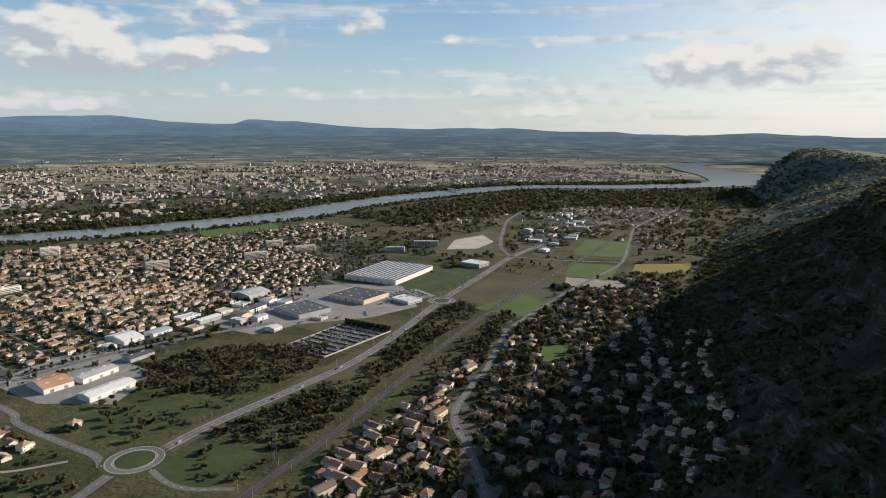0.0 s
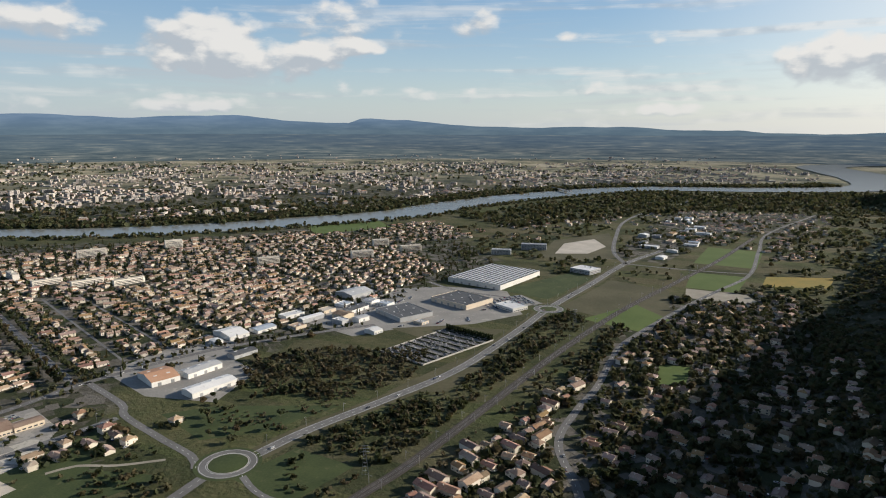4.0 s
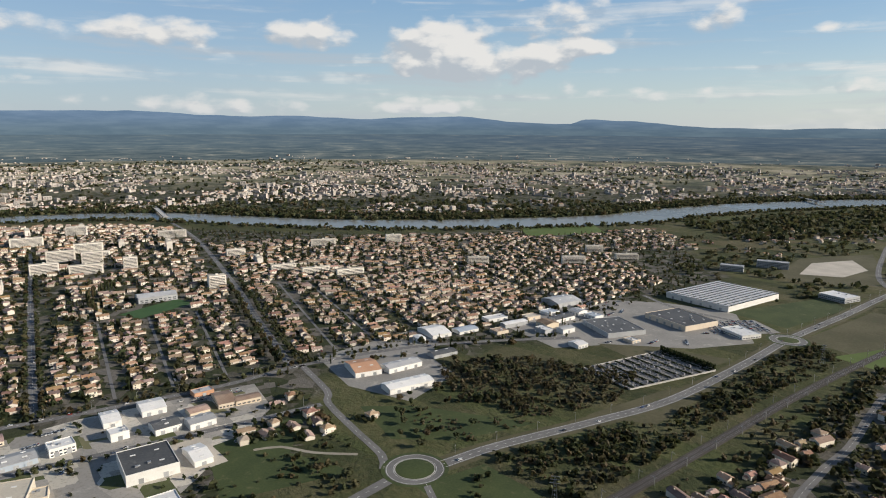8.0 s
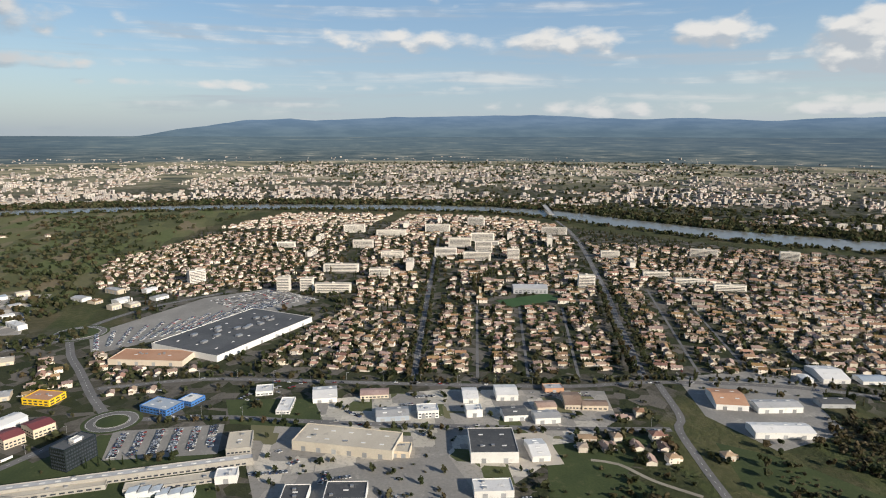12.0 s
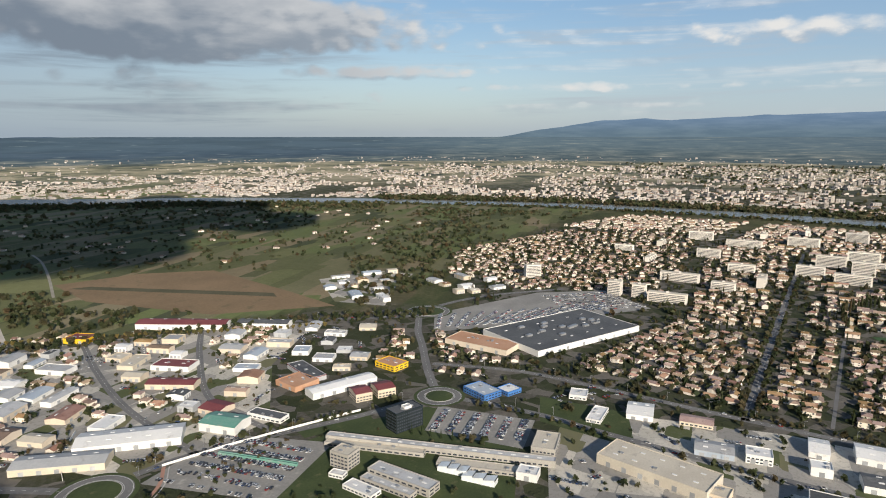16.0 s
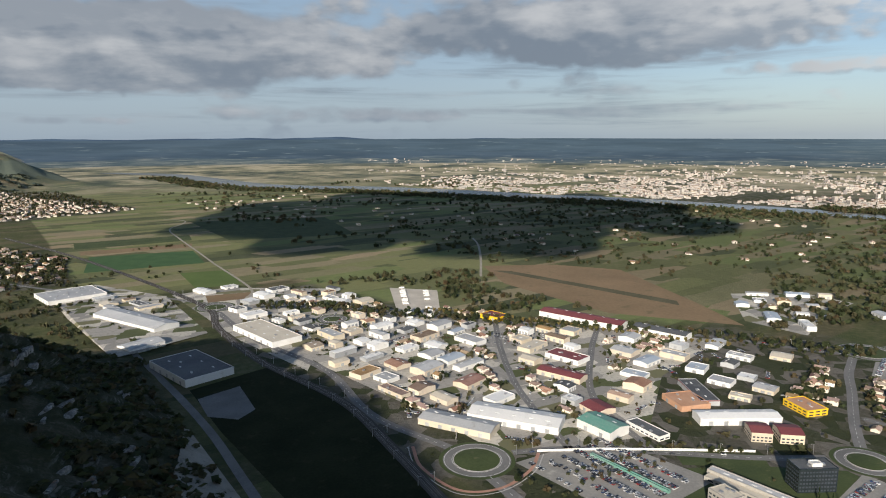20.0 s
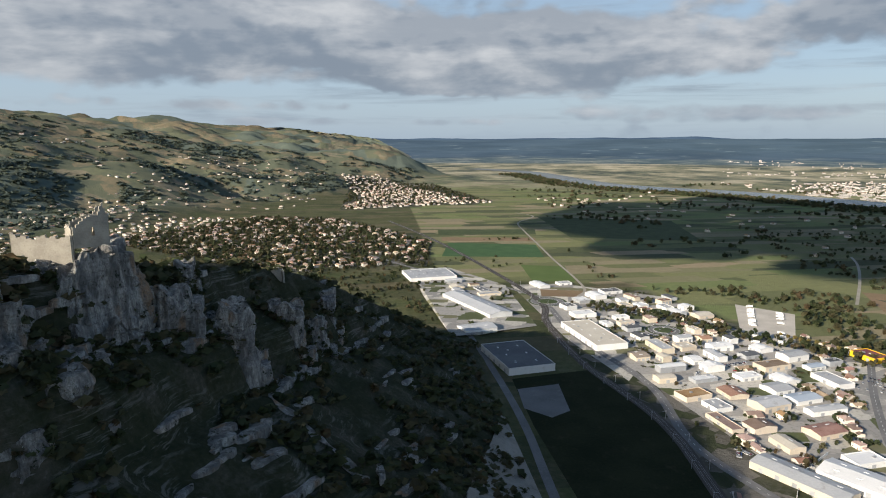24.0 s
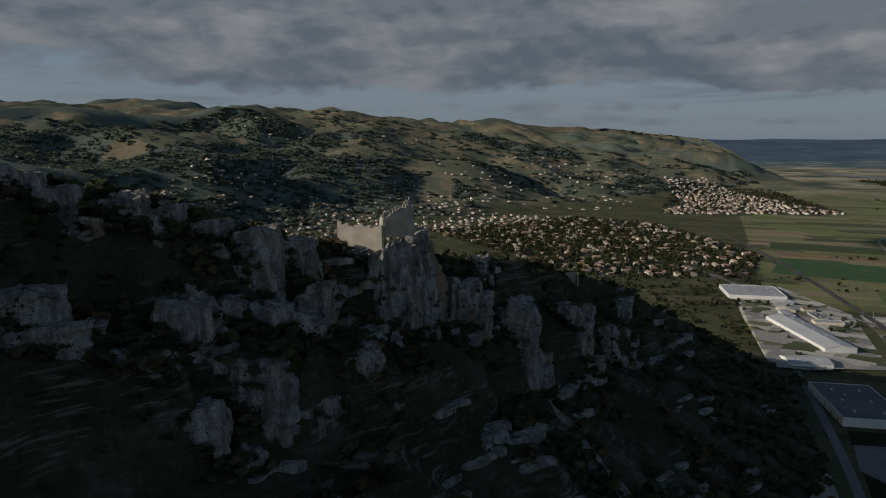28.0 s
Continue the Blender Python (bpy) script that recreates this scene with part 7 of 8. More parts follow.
def tree(x, y, kind, scale, turn, group):
    X, Y, Z, _ = land(x, y)
    b = root("tree", pose(float(X), float(Y), float(Z), 0, 0, turn), TREE_KINDS[kind][2], "tree", group)
    b.scale = (scale,) * 3
    piece("trunk", TREE_KINDS[kind][0], b)
    piece("crown", TREE_KINDS[kind][1], b)


GROW = random.Random(77)


def tree_row(line, side, gap, kinds, group, lo=0.9, hi=1.3, limit=200):
    seg = np.r_[0, np.cumsum(np.linalg.norm(np.diff(line, axis=0), axis=1))]
    off = offset_line(line, side)
    for s in np.arange(gap, min(seg[-1], limit * gap), gap):
        x, y = float(np.interp(s, seg, off[:, 0])), float(np.interp(s, seg, off[:, 1]))
        tree(x + GROW.gauss(0, 0.6), y + GROW.gauss(0, 0.6), GROW.choice(kinds), GROW.uniform(lo, hi), GROW.uniform(0, 360), group)
        mark([x], [y], 4)


for side in (-9, 9):
    tree_row(AVENUE, side, 16, [0, 1, 4], "plane trees along the avenue")
tree_row(curve_through([(-500, -620), (-529, -572), (-578, -489), (-629, -397), (-672, -311), (-720, -230)], 8.0), 0, 9, [5], "yellowing trees along the avenue", 0.75, 1.0)
tree_row(STREET_B, 11, 12, [1, 1, 0], "autumn trees along the boulevard", 1.0, 1.4, 40)
tree_row(STREET_B, -11, 16, [1, 0], "autumn trees along the boulevard", 0.8, 1.2, 30)
tree_row(curve_through([(-300, -120), (-395, -100)]), 0, 9, [0, 1], "small trees in the car park", 0.45, 0.6)
tree_row(curve_through([(-300, -135), (-395, -118)]), 0, 9, [0, 1], "small trees in the car park", 0.45, 0.6)
tree_row(curve_through([(-905, 470), (-1010, 490), (-1080, 560)]), 0, 10, [2], "poplars beside the stadium", 1.3, 1.7)
tree_row(curve_through([(-437, -10), (-437, 80)]), 0, 10, [3, 0], "dark trees beside the car park", 0.9, 1.2)
n = 0
while n < 70:
    x, y = GROW.uniform(-420, -240), GROW.uniform(420, 800)
    if inside([(-400, 690), (-345, 560), (-400, 430), (-300, 380), (-250, 440), (-240, 600), (-190, 740), (-215, 800), (-330, 790)], np.array([x]), np.array([y]))[0] and not taken(x, y, 4):
        tree(x, y, GROW.choice([0, 1, 4, 4]), GROW.uniform(0.6, 1.15), GROW.uniform(0, 360), "trees on the rough meadow")
        n += 1

LEAFY = [crown_arrays(20, 5, 3.3, 3.2, 0.5, 0.56).arrays(), crown_arrays(20, 6, 2.7, 3.8, 0.6, 0.56).arrays(), crown_arrays(20, 7, 4.2, 3.4, 0.6, 0.58).arrays(), crown_arrays(18, 8, 1.2, 5.2, 0.2, 0.62, "tall").arrays(), crown_arrays(12, 9, 1.9, 1.3, 0.0, 0.68).arrays()]
CLUMP = [crown_arrays(10, 15, 5.2, 4.2, 0.2, 0.74).arrays(), crown_arrays(10, 16, 4.4, 5.0, 0.2, 0.74).arrays(), crown_arrays(10, 17, 6.5, 4.0, 0.1, 0.76).arrays()]
grow = np.random.default_rng(99)


def sprinkle(poly, count, kinds, lo, hi, clear=3.0, patch_scale=0.0, patch_min=0.0, rows=None):
    """Places for trees inside an outline, clear of roads and houses, in drifts where a patch scale is given."""
    xs, ys = [p[0] for p in poly], [p[1] for p in poly]
    x, y = grow.uniform(min(xs), max(xs), count), grow.uniform(min(ys), max(ys), count)
    ok = inside(poly, x, y)
    if patch_scale:
        ok &= fbm(x / patch_scale, y / patch_scale, 61, 3) > patch_min
    out = []
    for a, b in zip(x[ok], y[ok]):
        if clear and taken(a, b, clear):
            continue
        s = grow.uniform(lo, hi)
        out.append((a, b, grow.uniform(0, 6.28), s * grow.uniform(0.85, 1.15), s * grow.uniform(0.85, 1.15), s * grow.uniform(0.8, 1.25), grow.choice(kinds)))
    return out


def bank(side, lo, hi, count, t0, t1, smin, smax, kinds):
    i = grow.integers(int(len(RIVER) * t0), int(len(RIVER) * t1), count)
    off = river_w[i] / 2 + grow.uniform(lo, hi, count)
    line = offset_line(RIVER, 0)
    t = np.gradient(RIVER, axis=0)
    t /= np.linalg.norm(t, axis=1, keepdims=True)
    p = line[i] + np.stack([-t[i][:, 1], t[i][:, 0]], -1) * (off * side)[:, None] + grow.normal(0, 14, (count, 2))
    s = grow.uniform(smin, smax, count)
    return np.column_stack([p, grow.uniform(0, 6.28, count), s, s, s * grow.uniform(0.8, 1.3, count), grow.choice(kinds, count)]).tolist()


NEAR_SIDE = -1
near_trees = (sprinkle(TOWN_A, 12000, [0, 1, 2, 3, 4, 4], 0.45, 1.05, 1.0) + sprinkle(TOWN_ZONE, 2600, [0, 1, 4, 4], 0.4, 0.95, 2.5)
              + sprinkle(TOWN_FOOT, 4200, [0, 1, 2, 4], 0.6, 1.2, 1.0) + sprinkle(TOWN_W, 7500, [0, 1, 4], 0.7, 1.3, 1.0) + sprinkle(TOWN_NW, 1500, [0, 1], 0.9, 1.4, 1.0)
              + sprinkle([(-215, 560), (-110, 545), (-60, 900), (-20, 1110), (-110, 1080), (-140, 800)], 1700, [0, 1, 4, 4], 0.5, 1.1, 2, 60, 0.40)
              + sprinkle([(-400, 380), (-300, 330), (-240, 440), (-330, 540), (-400, 520)], 420, [0, 4, 4], 0.4, 0.9, 2, 40, 0.44)
              + sprinkle([(-160, 480), (-215, 545), (-165, 690), (-120, 900), (-60, 900), (-90, 560)], 900, [4, 4, 0], 0.4, 0.9, 2, 34, 0.44)
              + sprinkle([(-240, -620), (-660, -560), (-840, -245), (-1040, -150), (-1130, -190), (-960, -330), (-840, -250), (-690, -520)], 1500, [0, 1, 2], 0.8, 1.3)
              + sprinkle([(-100, 1130), (60, 1120), (190, 1300), (60, 1560), (-40, 1480)], 260, [0, 1, 4], 0.6, 1.1, 3, 70, 0.5)
              + sprinkle([(-560, -480), (-430, -640), (-380, -900), (-700, -900), (-900, -600), (-720, -560)], 900, [0, 1, 2], 0.7, 1.3, 3, 80, 0.45)
              + sprinkle([(-200, -880), (-60, -620), (60, -760), (260, -1120), (-80, -1180)], 900, [0, 1, 4], 0.6, 1.1, 3, 70, 0.42)
              + sprinkle([(-60, -1180), (-100, -1500), (-420, -1500), (-420, -980), (-250, -1000)], 260, [0, 1, 4], 0.6, 1.1, 3, 60, 0.55))
hedges = []
for x, y, r, kind, k in SPOTS:
    if math.hypot(x - CX, y - CY) < 1900:
        for q in range(3):
            w, s = grow.uniform(0, 6.28), grow.uniform(0.28, 0.62)
            hedges.append((x + math.cos(w) * 8.5, y + math.sin(w) * 8.5, w, s, s, s * grow.uniform(0.8, 1.3), q))
scatter("garden_hedges", CLUMP, [M_LEAF_S], hedges, "hedges and shrubs round the house gardens", "hedges", True, seed=21)
for line, side in ((AVENUE, -12), (AVENUE, 12), (CROSS, 8), (ROAD2, -8), (STREET_A, 7), (STREET_A, -7), (RB2_ROAD, 9)):
    off = offset_line(line, side)
    for q in range(1, len(off) - 1):
        if grow.random() < 0.75:
            s = grow.uniform(0.55, 0.95)
            near_trees.append((off[q][0] + grow.normal(0, 0.7), off[q][1] + grow.normal(0, 0.7), grow.uniform(0, 6.28), s, s, s * grow.uniform(0.9, 1.2), grow.choice([0, 1, 1, 2])))
near_trees += sprinkle([(-300, -200), (-420, -150), (-560, -230), (-740, -250), (-600, -470), (-380, -700), (-260, -760)], 1500, [0, 1, 4, 4], 0.4, 0.8, 1.0, 26, 0.5)
M_BARE = leaf_mat("bare_scrub", [(0.06, 0.054, 0.032), (0.085, 0.068, 0.043), (0.10, 0.082, 0.05), (0.07, 0.07, 0.036), (0.125, 0.095, 0.06)], True)
brown = sprinkle([(-400, 690), (-330, 640), (-225, 640), (-185, 740), (-205, 830), (-330, 790)], 1500, [0, 1, 4, 4, 4], 0.4, 0.8)
brown += sprinkle([(-330, 560), (-225, 560), (-215, 640), (-330, 650)], 160, [0, 4, 4], 0.35, 0.7, 3, 30, 0.5)
brown += sprinkle([(-120, 900), (-60, 900), (-20, 1110), (-100, 1080)], 160, [0, 1, 4], 0.4, 0.8, 2, 30, 0.45)
brown += sprinkle([(-215, 560), (-110, 545), (-60, 900), (-20, 1110), (-110, 1080), (-140, 800)], 800, [0, 1, 4, 4], 0.4, 0.9, 2)
brown += sprinkle([(-150, 470), (-60, 480), (-40, 560), (-60, 640), (-105, 560)], 220, [0, 1, 4, 4], 0.4, 0.9, 2)
brown += sprinkle([(-70, 640), (0, 640), (10, 900), (10, 1100), (-30, 1100)], 260, [0, 1, 4], 0.5, 0.9, 2)
scatter("scrub_wood", LEAFY, [M_BARE], brown, "brown half-bare scrub wood beside the bypass", "scrub", True, seed=33)
scatter("garden_trees", LEAFY, [M_LEAF_S], near_trees, "garden trees and hedges in dull autumn greens", "trees", True)

slope = []
sx, sy = grow.uniform(-90, 700, 36000), grow.uniform(-720, 2300, 36000)
sh, st, _w = hills(sx, sy)
keep = (st > 0.3) & (fbm(sx / 28, sy / 28, 91, 4) > 0.40) & (sx < np.interp(sy, RIDGE_Y, RIDGE_X) + 90)
for a, b in zip(sx[keep], sy[keep]):
    s = grow.uniform(0.32, 0.85)
    slope.append((a, b, grow.uniform(0, 6.28), s, s, s * grow.uniform(0.5, 0.9), grow.choice([0, 1, 2])))
for x, y, z, L, D, H, rot in CRAGS:
    c, s = math.cos(radians(rot)), math.sin(radians(rot))
    for k in range(int(14 + L * 0.9)):
        w, t = grow.uniform(0, 6.28), grow.choice([0.0, 0.0, 0.0, 0.35, 0.6, 0.85])
        e = (abs(math.cos(w)) ** 3 + abs(math.sin(w)) ** 3) ** (-1 / 3) * (1.2 if t == 0 else 1.02)
        u, v = math.cos(w) * L / 2 * e, math.sin(w) * D / 2 * e
        px, py = x + u * c - v * s, y + u * s + v * c
        g = float(hills(px, py)[0])
        q = grow.uniform(0.35, 0.8) if t == 0 else grow.uniform(0.22, 0.45)
        slope.append((px, py, w, q, q, q * 0.8, grow.choice([0, 1, 2]), 0.0 if t == 0 else max(0.0, z + t * H * 0.85 - g - 2)))
slope = [p if len(p) == 8 else (*p, 0.0) for p in slope]
scatter("slope_scrub", CLUMP, [M_LEAF_S], slope, "dark scrub oak and box on the rocky slope", "scrub", True, seed=6)

far_trees = (sprinkle([(-880, -560), (-1150, -420), (-2300, -60), (-2250, -1700), (-1000, -1500), (-760, -900)], 4200, [0, 1, 2], 0.35, 0.75, 2, 55, 0.52)
             + bank(NEAR_SIDE, 6, 30, 1500, 0.32, 0.68, 0.4, 0.9, [0, 1, 2]) + bank(NEAR_SIDE, 10, 170, 2000, 0.06, 0.33, 0.7, 1.2, [0, 1, 2]) + bank(-NEAR_SIDE, 4, 150, 4600, 0.32, 0.745, 0.7, 1.3, [0, 1, 2])
             + sprinkle([(-830, -240), (-1040, -150), (-1200, -190), (-1850, -100), (-2330, 60), (-2480, -900), (-2200, -1000), (-1900, -420), (-1380, -560), (-1100, -380), (-960, -330)], 3000, [0, 1, 2], 0.45, 0.95, 2, 130, 0.47)
             + sprinkle([(-700, 2060), (-560, 2560), (-300, 3080), (300, 3330), (800, 3650), (700, 3200), (376, 2697), (-34, 2500), (-250, 2200), (-450, 1900)], 4200, [0, 1, 2], 0.9, 1.6, 3)
             + sprinkle([(-900, -900), (-2300, -900), (-2600, -3200), (-600, -3400), (-480, -1500)], 2200, [0, 1, 2], 0.6, 1.2, 2, 190, 0.53)
             + sprinkle([(-2450, 660), (-2060, 1130), (-1500, 1640), (-1050, 2260), (-1200, 2500), (-1900, 1800), (-2500, 1100)], 1800, [0, 1, 2], 0.9, 1.5, 0)
             + sprinkle([(-5500, 3600), (200, 5600), (-900, 2600), (-2200, 1200), (-2500, -300), (-6000, 0)], 4200, [0, 1, 2], 0.8, 1.5, 0, 300, 0.42)
             + sprinkle([(200, 1560), (520, 2100), (900, 3000), (1000, 3800), (600, 3200), (380, 2600), (230, 2000)], 1300, [0, 1, 2], 0.7, 1.2, 2, 120, 0.42)
             + sprinkle([(-320, 1180), (60, 1340), (260, 1340), (460, 1700), (900, 3400), (300, 3300), (-560, 2600), (-600, 1800)], 5200, [0, 1, 2], 0.5, 1.0, 3, 85, 0.47))
hx, hy = grow.uniform(-250, 2700, 62000), grow.uniform(-3900, -1200, 62000)
_h, _s, hw = hills(hx, hy)
wd = wooded(hx, hy)
keep = (hw > 0.5) & ((wd > 0.5) & (fbm(hx / 60, hy / 60, 57, 3) > 0.33) | (fbm(hx / 45, hy / 45, 58, 3) > 0.64))
hill_trees = []
fx, fy = grow.uniform(330, 1100, 3800), grow.uniform(1420, 3700, 3800)
fk = (hills(fx, fy)[2] > 0.5) & (wooded(fx, fy) > 0.4)
hill_trees += [(a, b, grow.uniform(0, 6.28), 0.75, 0.75, 0.5, grow.choice([0, 1, 2])) for a, b in zip(fx[fk], fy[fk])]
for a, b in zip(hx[keep][:11500], hy[keep][:11500]):
    s = grow.uniform(0.6, 1.3)
    hill_trees.append((a, b, grow.uniform(0, 6.28), s, s, s * 0.7, grow.choice([0, 1, 2])))
# foliage paler and bluer than elsewhere: haze painted into the leaves
M_HILLWOOD = leaf_mat("hazed_hill_foliage", [(0.09, 0.122, 0.116), (0.112, 0.146, 0.13), (0.134, 0.165, 0.135), (0.16, 0.172, 0.13)], True, 0.6)
scatter("hill_woods", [crown_arrays(6, 25, 7.0, 4.6, 0.0, 0.85).arrays(), crown_arrays(6, 26, 6.0, 5.2, 0.0, 0.85).arrays(), crown_arrays(6, 27, 8.0, 4.4, 0.0, 0.85).arrays()], [M_HILLWOOD], hill_trees, "oak woods over the western hills", "woods", True, seed=19)
scatter("distant_woods", CLUMP, [M_LEAF_S], far_trees, "woods along the river, in the plain and on the hills", "woods", True, seed=9)


# ---- cars ----
def car_geo(g, body=0, glass=1, cabin=True, base=True):
    if base:
        g.box(0, 0, 0.28, 4.2, 1.75, 0.55, body, bottom=True)
        g.box(-1.15, 0, 0.83, 1.6, 1.6, 0.06, body)
    if cabin:
        a, b = [(-1.7, -0.8, 0.83), (1.0, -0.8, 0.83), (1.0, 0.8, 0.83), (-1.7, 0.8, 0.83)], [(-1.25, -0.66, 1.42), (0.35, -0.66, 1.42), (0.35, 0.66, 1.42), (-1.25, 0.66, 1.42)]
        for k in range(4):
            g.quad(a[k], a[(k + 1) % 4], b[(k + 1) % 4], b[k], glass)
        g.quad(*b, body)
    return g


car_body = car_geo(Geo(), cabin=False).mesh("car_body", [M_CAR])
car_cabin = car_geo(Geo(), 1, 0, base=False).mesh("cabin", [M_WIN, M_CAR])
wheel_g = Geo()
for k in range(8):
    p, q = k * math.pi / 4, (k + 1) * math.pi / 4
    c = lambda w, y: (0.31 * math.cos(w), y, 0.31 + 0.31 * math.sin(w))  # noqa: E731
    wheel_g.quad(c(p, -0.1), c(p, 0.1), c(q, 0.1), c(q, -0.1))
    if k % 2 == 0:
        for y in (-0.1, 0.1):
            wheel_g.quad((0, y, 0.31), c(p, y), c(q, y), c(q + math.pi / 4, y))
wheel_me = wheel_g.mesh("wheel", [M_TYRE])
first_car = None
CARS = []
PARK = random.Random(31)


def car_rows(p00, p10, p11, p01, rows, bays, turn, fill=0.8):
    a, b, c, d = (Vector(p) for p in (p00, p10, p11, p01))
    for j in range(rows):
        for i in range(bays):
            if PARK.random() < fill:
                u, v = (i + 0.5) / bays, (j + 0.5) / rows
                p = a.lerp(b, u).lerp(d.lerp(c, u), v)
                CARS.append((p.x + PARK.gauss(0, 0.2), p.y + PARK.gauss(0, 0.2), turn + PARK.choice((0, 180)) + PARK.gauss(0, 2)))


def put_car(x, y, rot):
    global first_car
    X, Y, Z, _ = land(x, y)
    m = pose(float(X), float(Y), float(Z) + 0.13, 0, 0, rot)
    if first_car is None:
        first_car = root("car", m, "parked car on asphalt", "car", "parked cars")
        piece("body", car_body, first_car)
        piece("cabin", car_cabin, first_car)
        for u in (-1.35, 1.35):
            for v in (-0.82, 0.82):
                piece("wheel", wheel_me, first_car, pose(u, v, 0))
    else:
        copy_thing(first_car, m)


car_rows((-297, -168), (-297, -70), (-302, -70), (-302, -168), 1, 34, 0, 0.35)
for k in range(5):
    x = -312 - 16 * k
    car_rows((x, -160), (x, -70), (x - 5.5, -70), (x - 5.5, -160), 2, 34, 0, 0.88 if k > 0 else 0.5)
for k in range(6):
    y = 14 + 16 * k
    car_rows((-450, y), (-498, y), (-498, y + 5.5), (-450, y + 5.5), 2, 18, 95, 0.85)
rest = CARS[80:]
for c in CARS[:80]:
    put_car(*c)
for k in range(14):
    u = k / 14
    a, b = Vector((-760, -82)).lerp(Vector((-860, 82)), u), Vector((-830, -100)).lerp(Vector((-985, 175)), u)
    CARS.clear()
    car_rows(tuple(a), tuple(b), tuple(b + Vector((2.5, 4.5))), tuple(a + Vector((2.5, 4.5))), 2, max(4, int((b - a).length / 2.6)), 140 - 20, 0.8)
    rest += CARS
CARS.clear()
car_rows((-990, 30), (-1050, 130), (-965, 205), (-900, 90), 12, 34, 125, 0.7)
car_rows((-245, 1090), (-205, 1045), (-150, 1118), (-190, 1155), 9, 22, 50, 0.8)
car_rows((-318, 290), (-318, 350), (-305, 350), (-305, 290), 3, 22, 10, 0.75)
car_rows((-300, 130), (-345, 140), (-350, 165), (-305, 165), 3, 16, 80, 0.7)
car_rows((-355, -200), (-440, -240), (-470, -250), (-380, -300), 4, 12, 30, 0.3)
car_rows((-460, -440), (-540, -380), (-610, -400), (-560, -480), 9, 24, 60, 0.5)
car_rows((-610, 150), (-560, 110), (-545, 130), (-590, 190), 3, 14, 60, 0.5)
car_rows((-500, 415), (-485, 480), (-500, 480), (-515, 415), 2, 16, 80, 0.6)
car_rows((-30, 1700), (20, 1690), (60, 2000), (10, 2000), 14, 14, 80, 0.5)
car_rows((-420, -640), (-330, -560), (-300, -640), (-380, -720), 5, 18, 50, 0.5)
for k in range(520):  # short rows of cars in front of the workshops
    x, y, w = PARK.uniform(-760, -270), PARK.uniform(-900, -150), PARK.uniform(0, 360)
    if k % 4 == 0:
        x, y = PARK.uniform(-540, -170), PARK.uniform(140, 1150)
    if bool(inside(TOWN_ZONE, np.array([x]), np.array([y]))[0] or k % 4 == 0) and not taken(x, y, 3) and (k % 4 or y > 870 or (y < 340 and x < -320)):
        for q in range(PARK.randint(4, 12)):
            px, py = x + 2.7 * q * math.cos(radians(w)), y + 2.7 * q * math.sin(radians(w))
            if not taken(px, py, 2):
                CARS.append((px, py, w + 90 + PARK.gauss(0, 3)))
for k in range(1500):  # cars in drives and along the lanes of the suburb
    x, y, r, kind, q = PARK.choice(SPOTS[:1500])
    w = PARK.uniform(0, 6.28)
    CARS.append((x + 8.2 * math.cos(w), y + 8.2 * math.sin(w), r + PARK.choice((0, 90))))
car_rows((-537, -784), (-438, -591), (-491, -560), (-595, -717), 2, 30, -28, 0.5)
lorries, CARS = CARS[-22:], CARS[:-22]
LORRY = Geo().box(-1.2, 0, 1.0, 7.6, 2.5, 2.7, 0, bottom=True).box(3.9, 0, 0.5, 2.0, 2.4, 2.3, 0, bottom=True).box(4.6, 0, 1.7, 0.7, 2.2, 0.9, 1).box(-3.4, 0, 0, 1.8, 2.4, 1.0, 2).box(3.4, 0, 0, 1.0, 2.4, 1.0, 2)
scatter("lorries", [LORRY.arrays()], [M_WHITE, M_WIN, M_TYRE], [(x, y, radians(r), 1.0, 1.0, 1.0, 0) for x, y, r in lorries], "white lorries and vans parked in rows", "lorries", seed=15)
rest += CARS
for line, n in ((EXPRESS, 22), (ROAD2, 12), (CROSS, 20), (AVENUE, 18), (STREET_A, 20), (STREET_B, 20), (RB2_ROAD, 6), (VILLAGE_ROAD, 14)):
    for k in range(n):
        i = PARK.randrange(2, len(line) - 2)
        s = PARK.choice((-1, 1))
        q = offset_line(line, 2.6 * s)[i]
        t = line[i + 1] - line[i]
        rest.append((q[0], q[1], math.degrees(math.atan2(t[1], t[0]))))
CAR_ARR = car_geo(Geo()).box(-1.35, 0, 0, 0.6, 1.7, 0.5, 2).box(1.35, 0, 0, 0.6, 1.7, 0.5, 2)
CAR_ARR.v = [(x, y, z + 0.13) for x, y, z in CAR_ARR.v]
scatter("parked_cars", [CAR_ARR.arrays()], [M_CAR_S, M_WIN, M_TYRE], [(x, y, radians(r), 1.05, 1.05, 1.05, 0) for x, y, r in rest], "rows of cars parked on asphalt and along the streets", "cars", seed=12)

# ---- graveyard ----
GRAVE = [Geo().box(0, 0, 0, 2.2, 1.1, 0.5).box(-1.0, 0, 0.5, 0.2, 1.0, 0.9).arrays(), Geo().box(0, 0, 0, 2.2, 1.1, 0.35).box(-1.0, 0, 0.35, 0.25, 0.3, 1.3).arrays(), Geo().box(0, 0, 0, 2.6, 1.8, 2.3).arrays()]
grave_spots = []
ga, gb, gc, gd = Vector((-262, 800)), Vector((-190, 780)), Vector((-146, 905)), Vector((-225, 925))
patch("graveyard_ground", [tuple(ga), tuple(gb), tuple(gc), tuple(gd)], M_YARD, 0.06, "gravel ground of a walled graveyard", "graveyard", True)
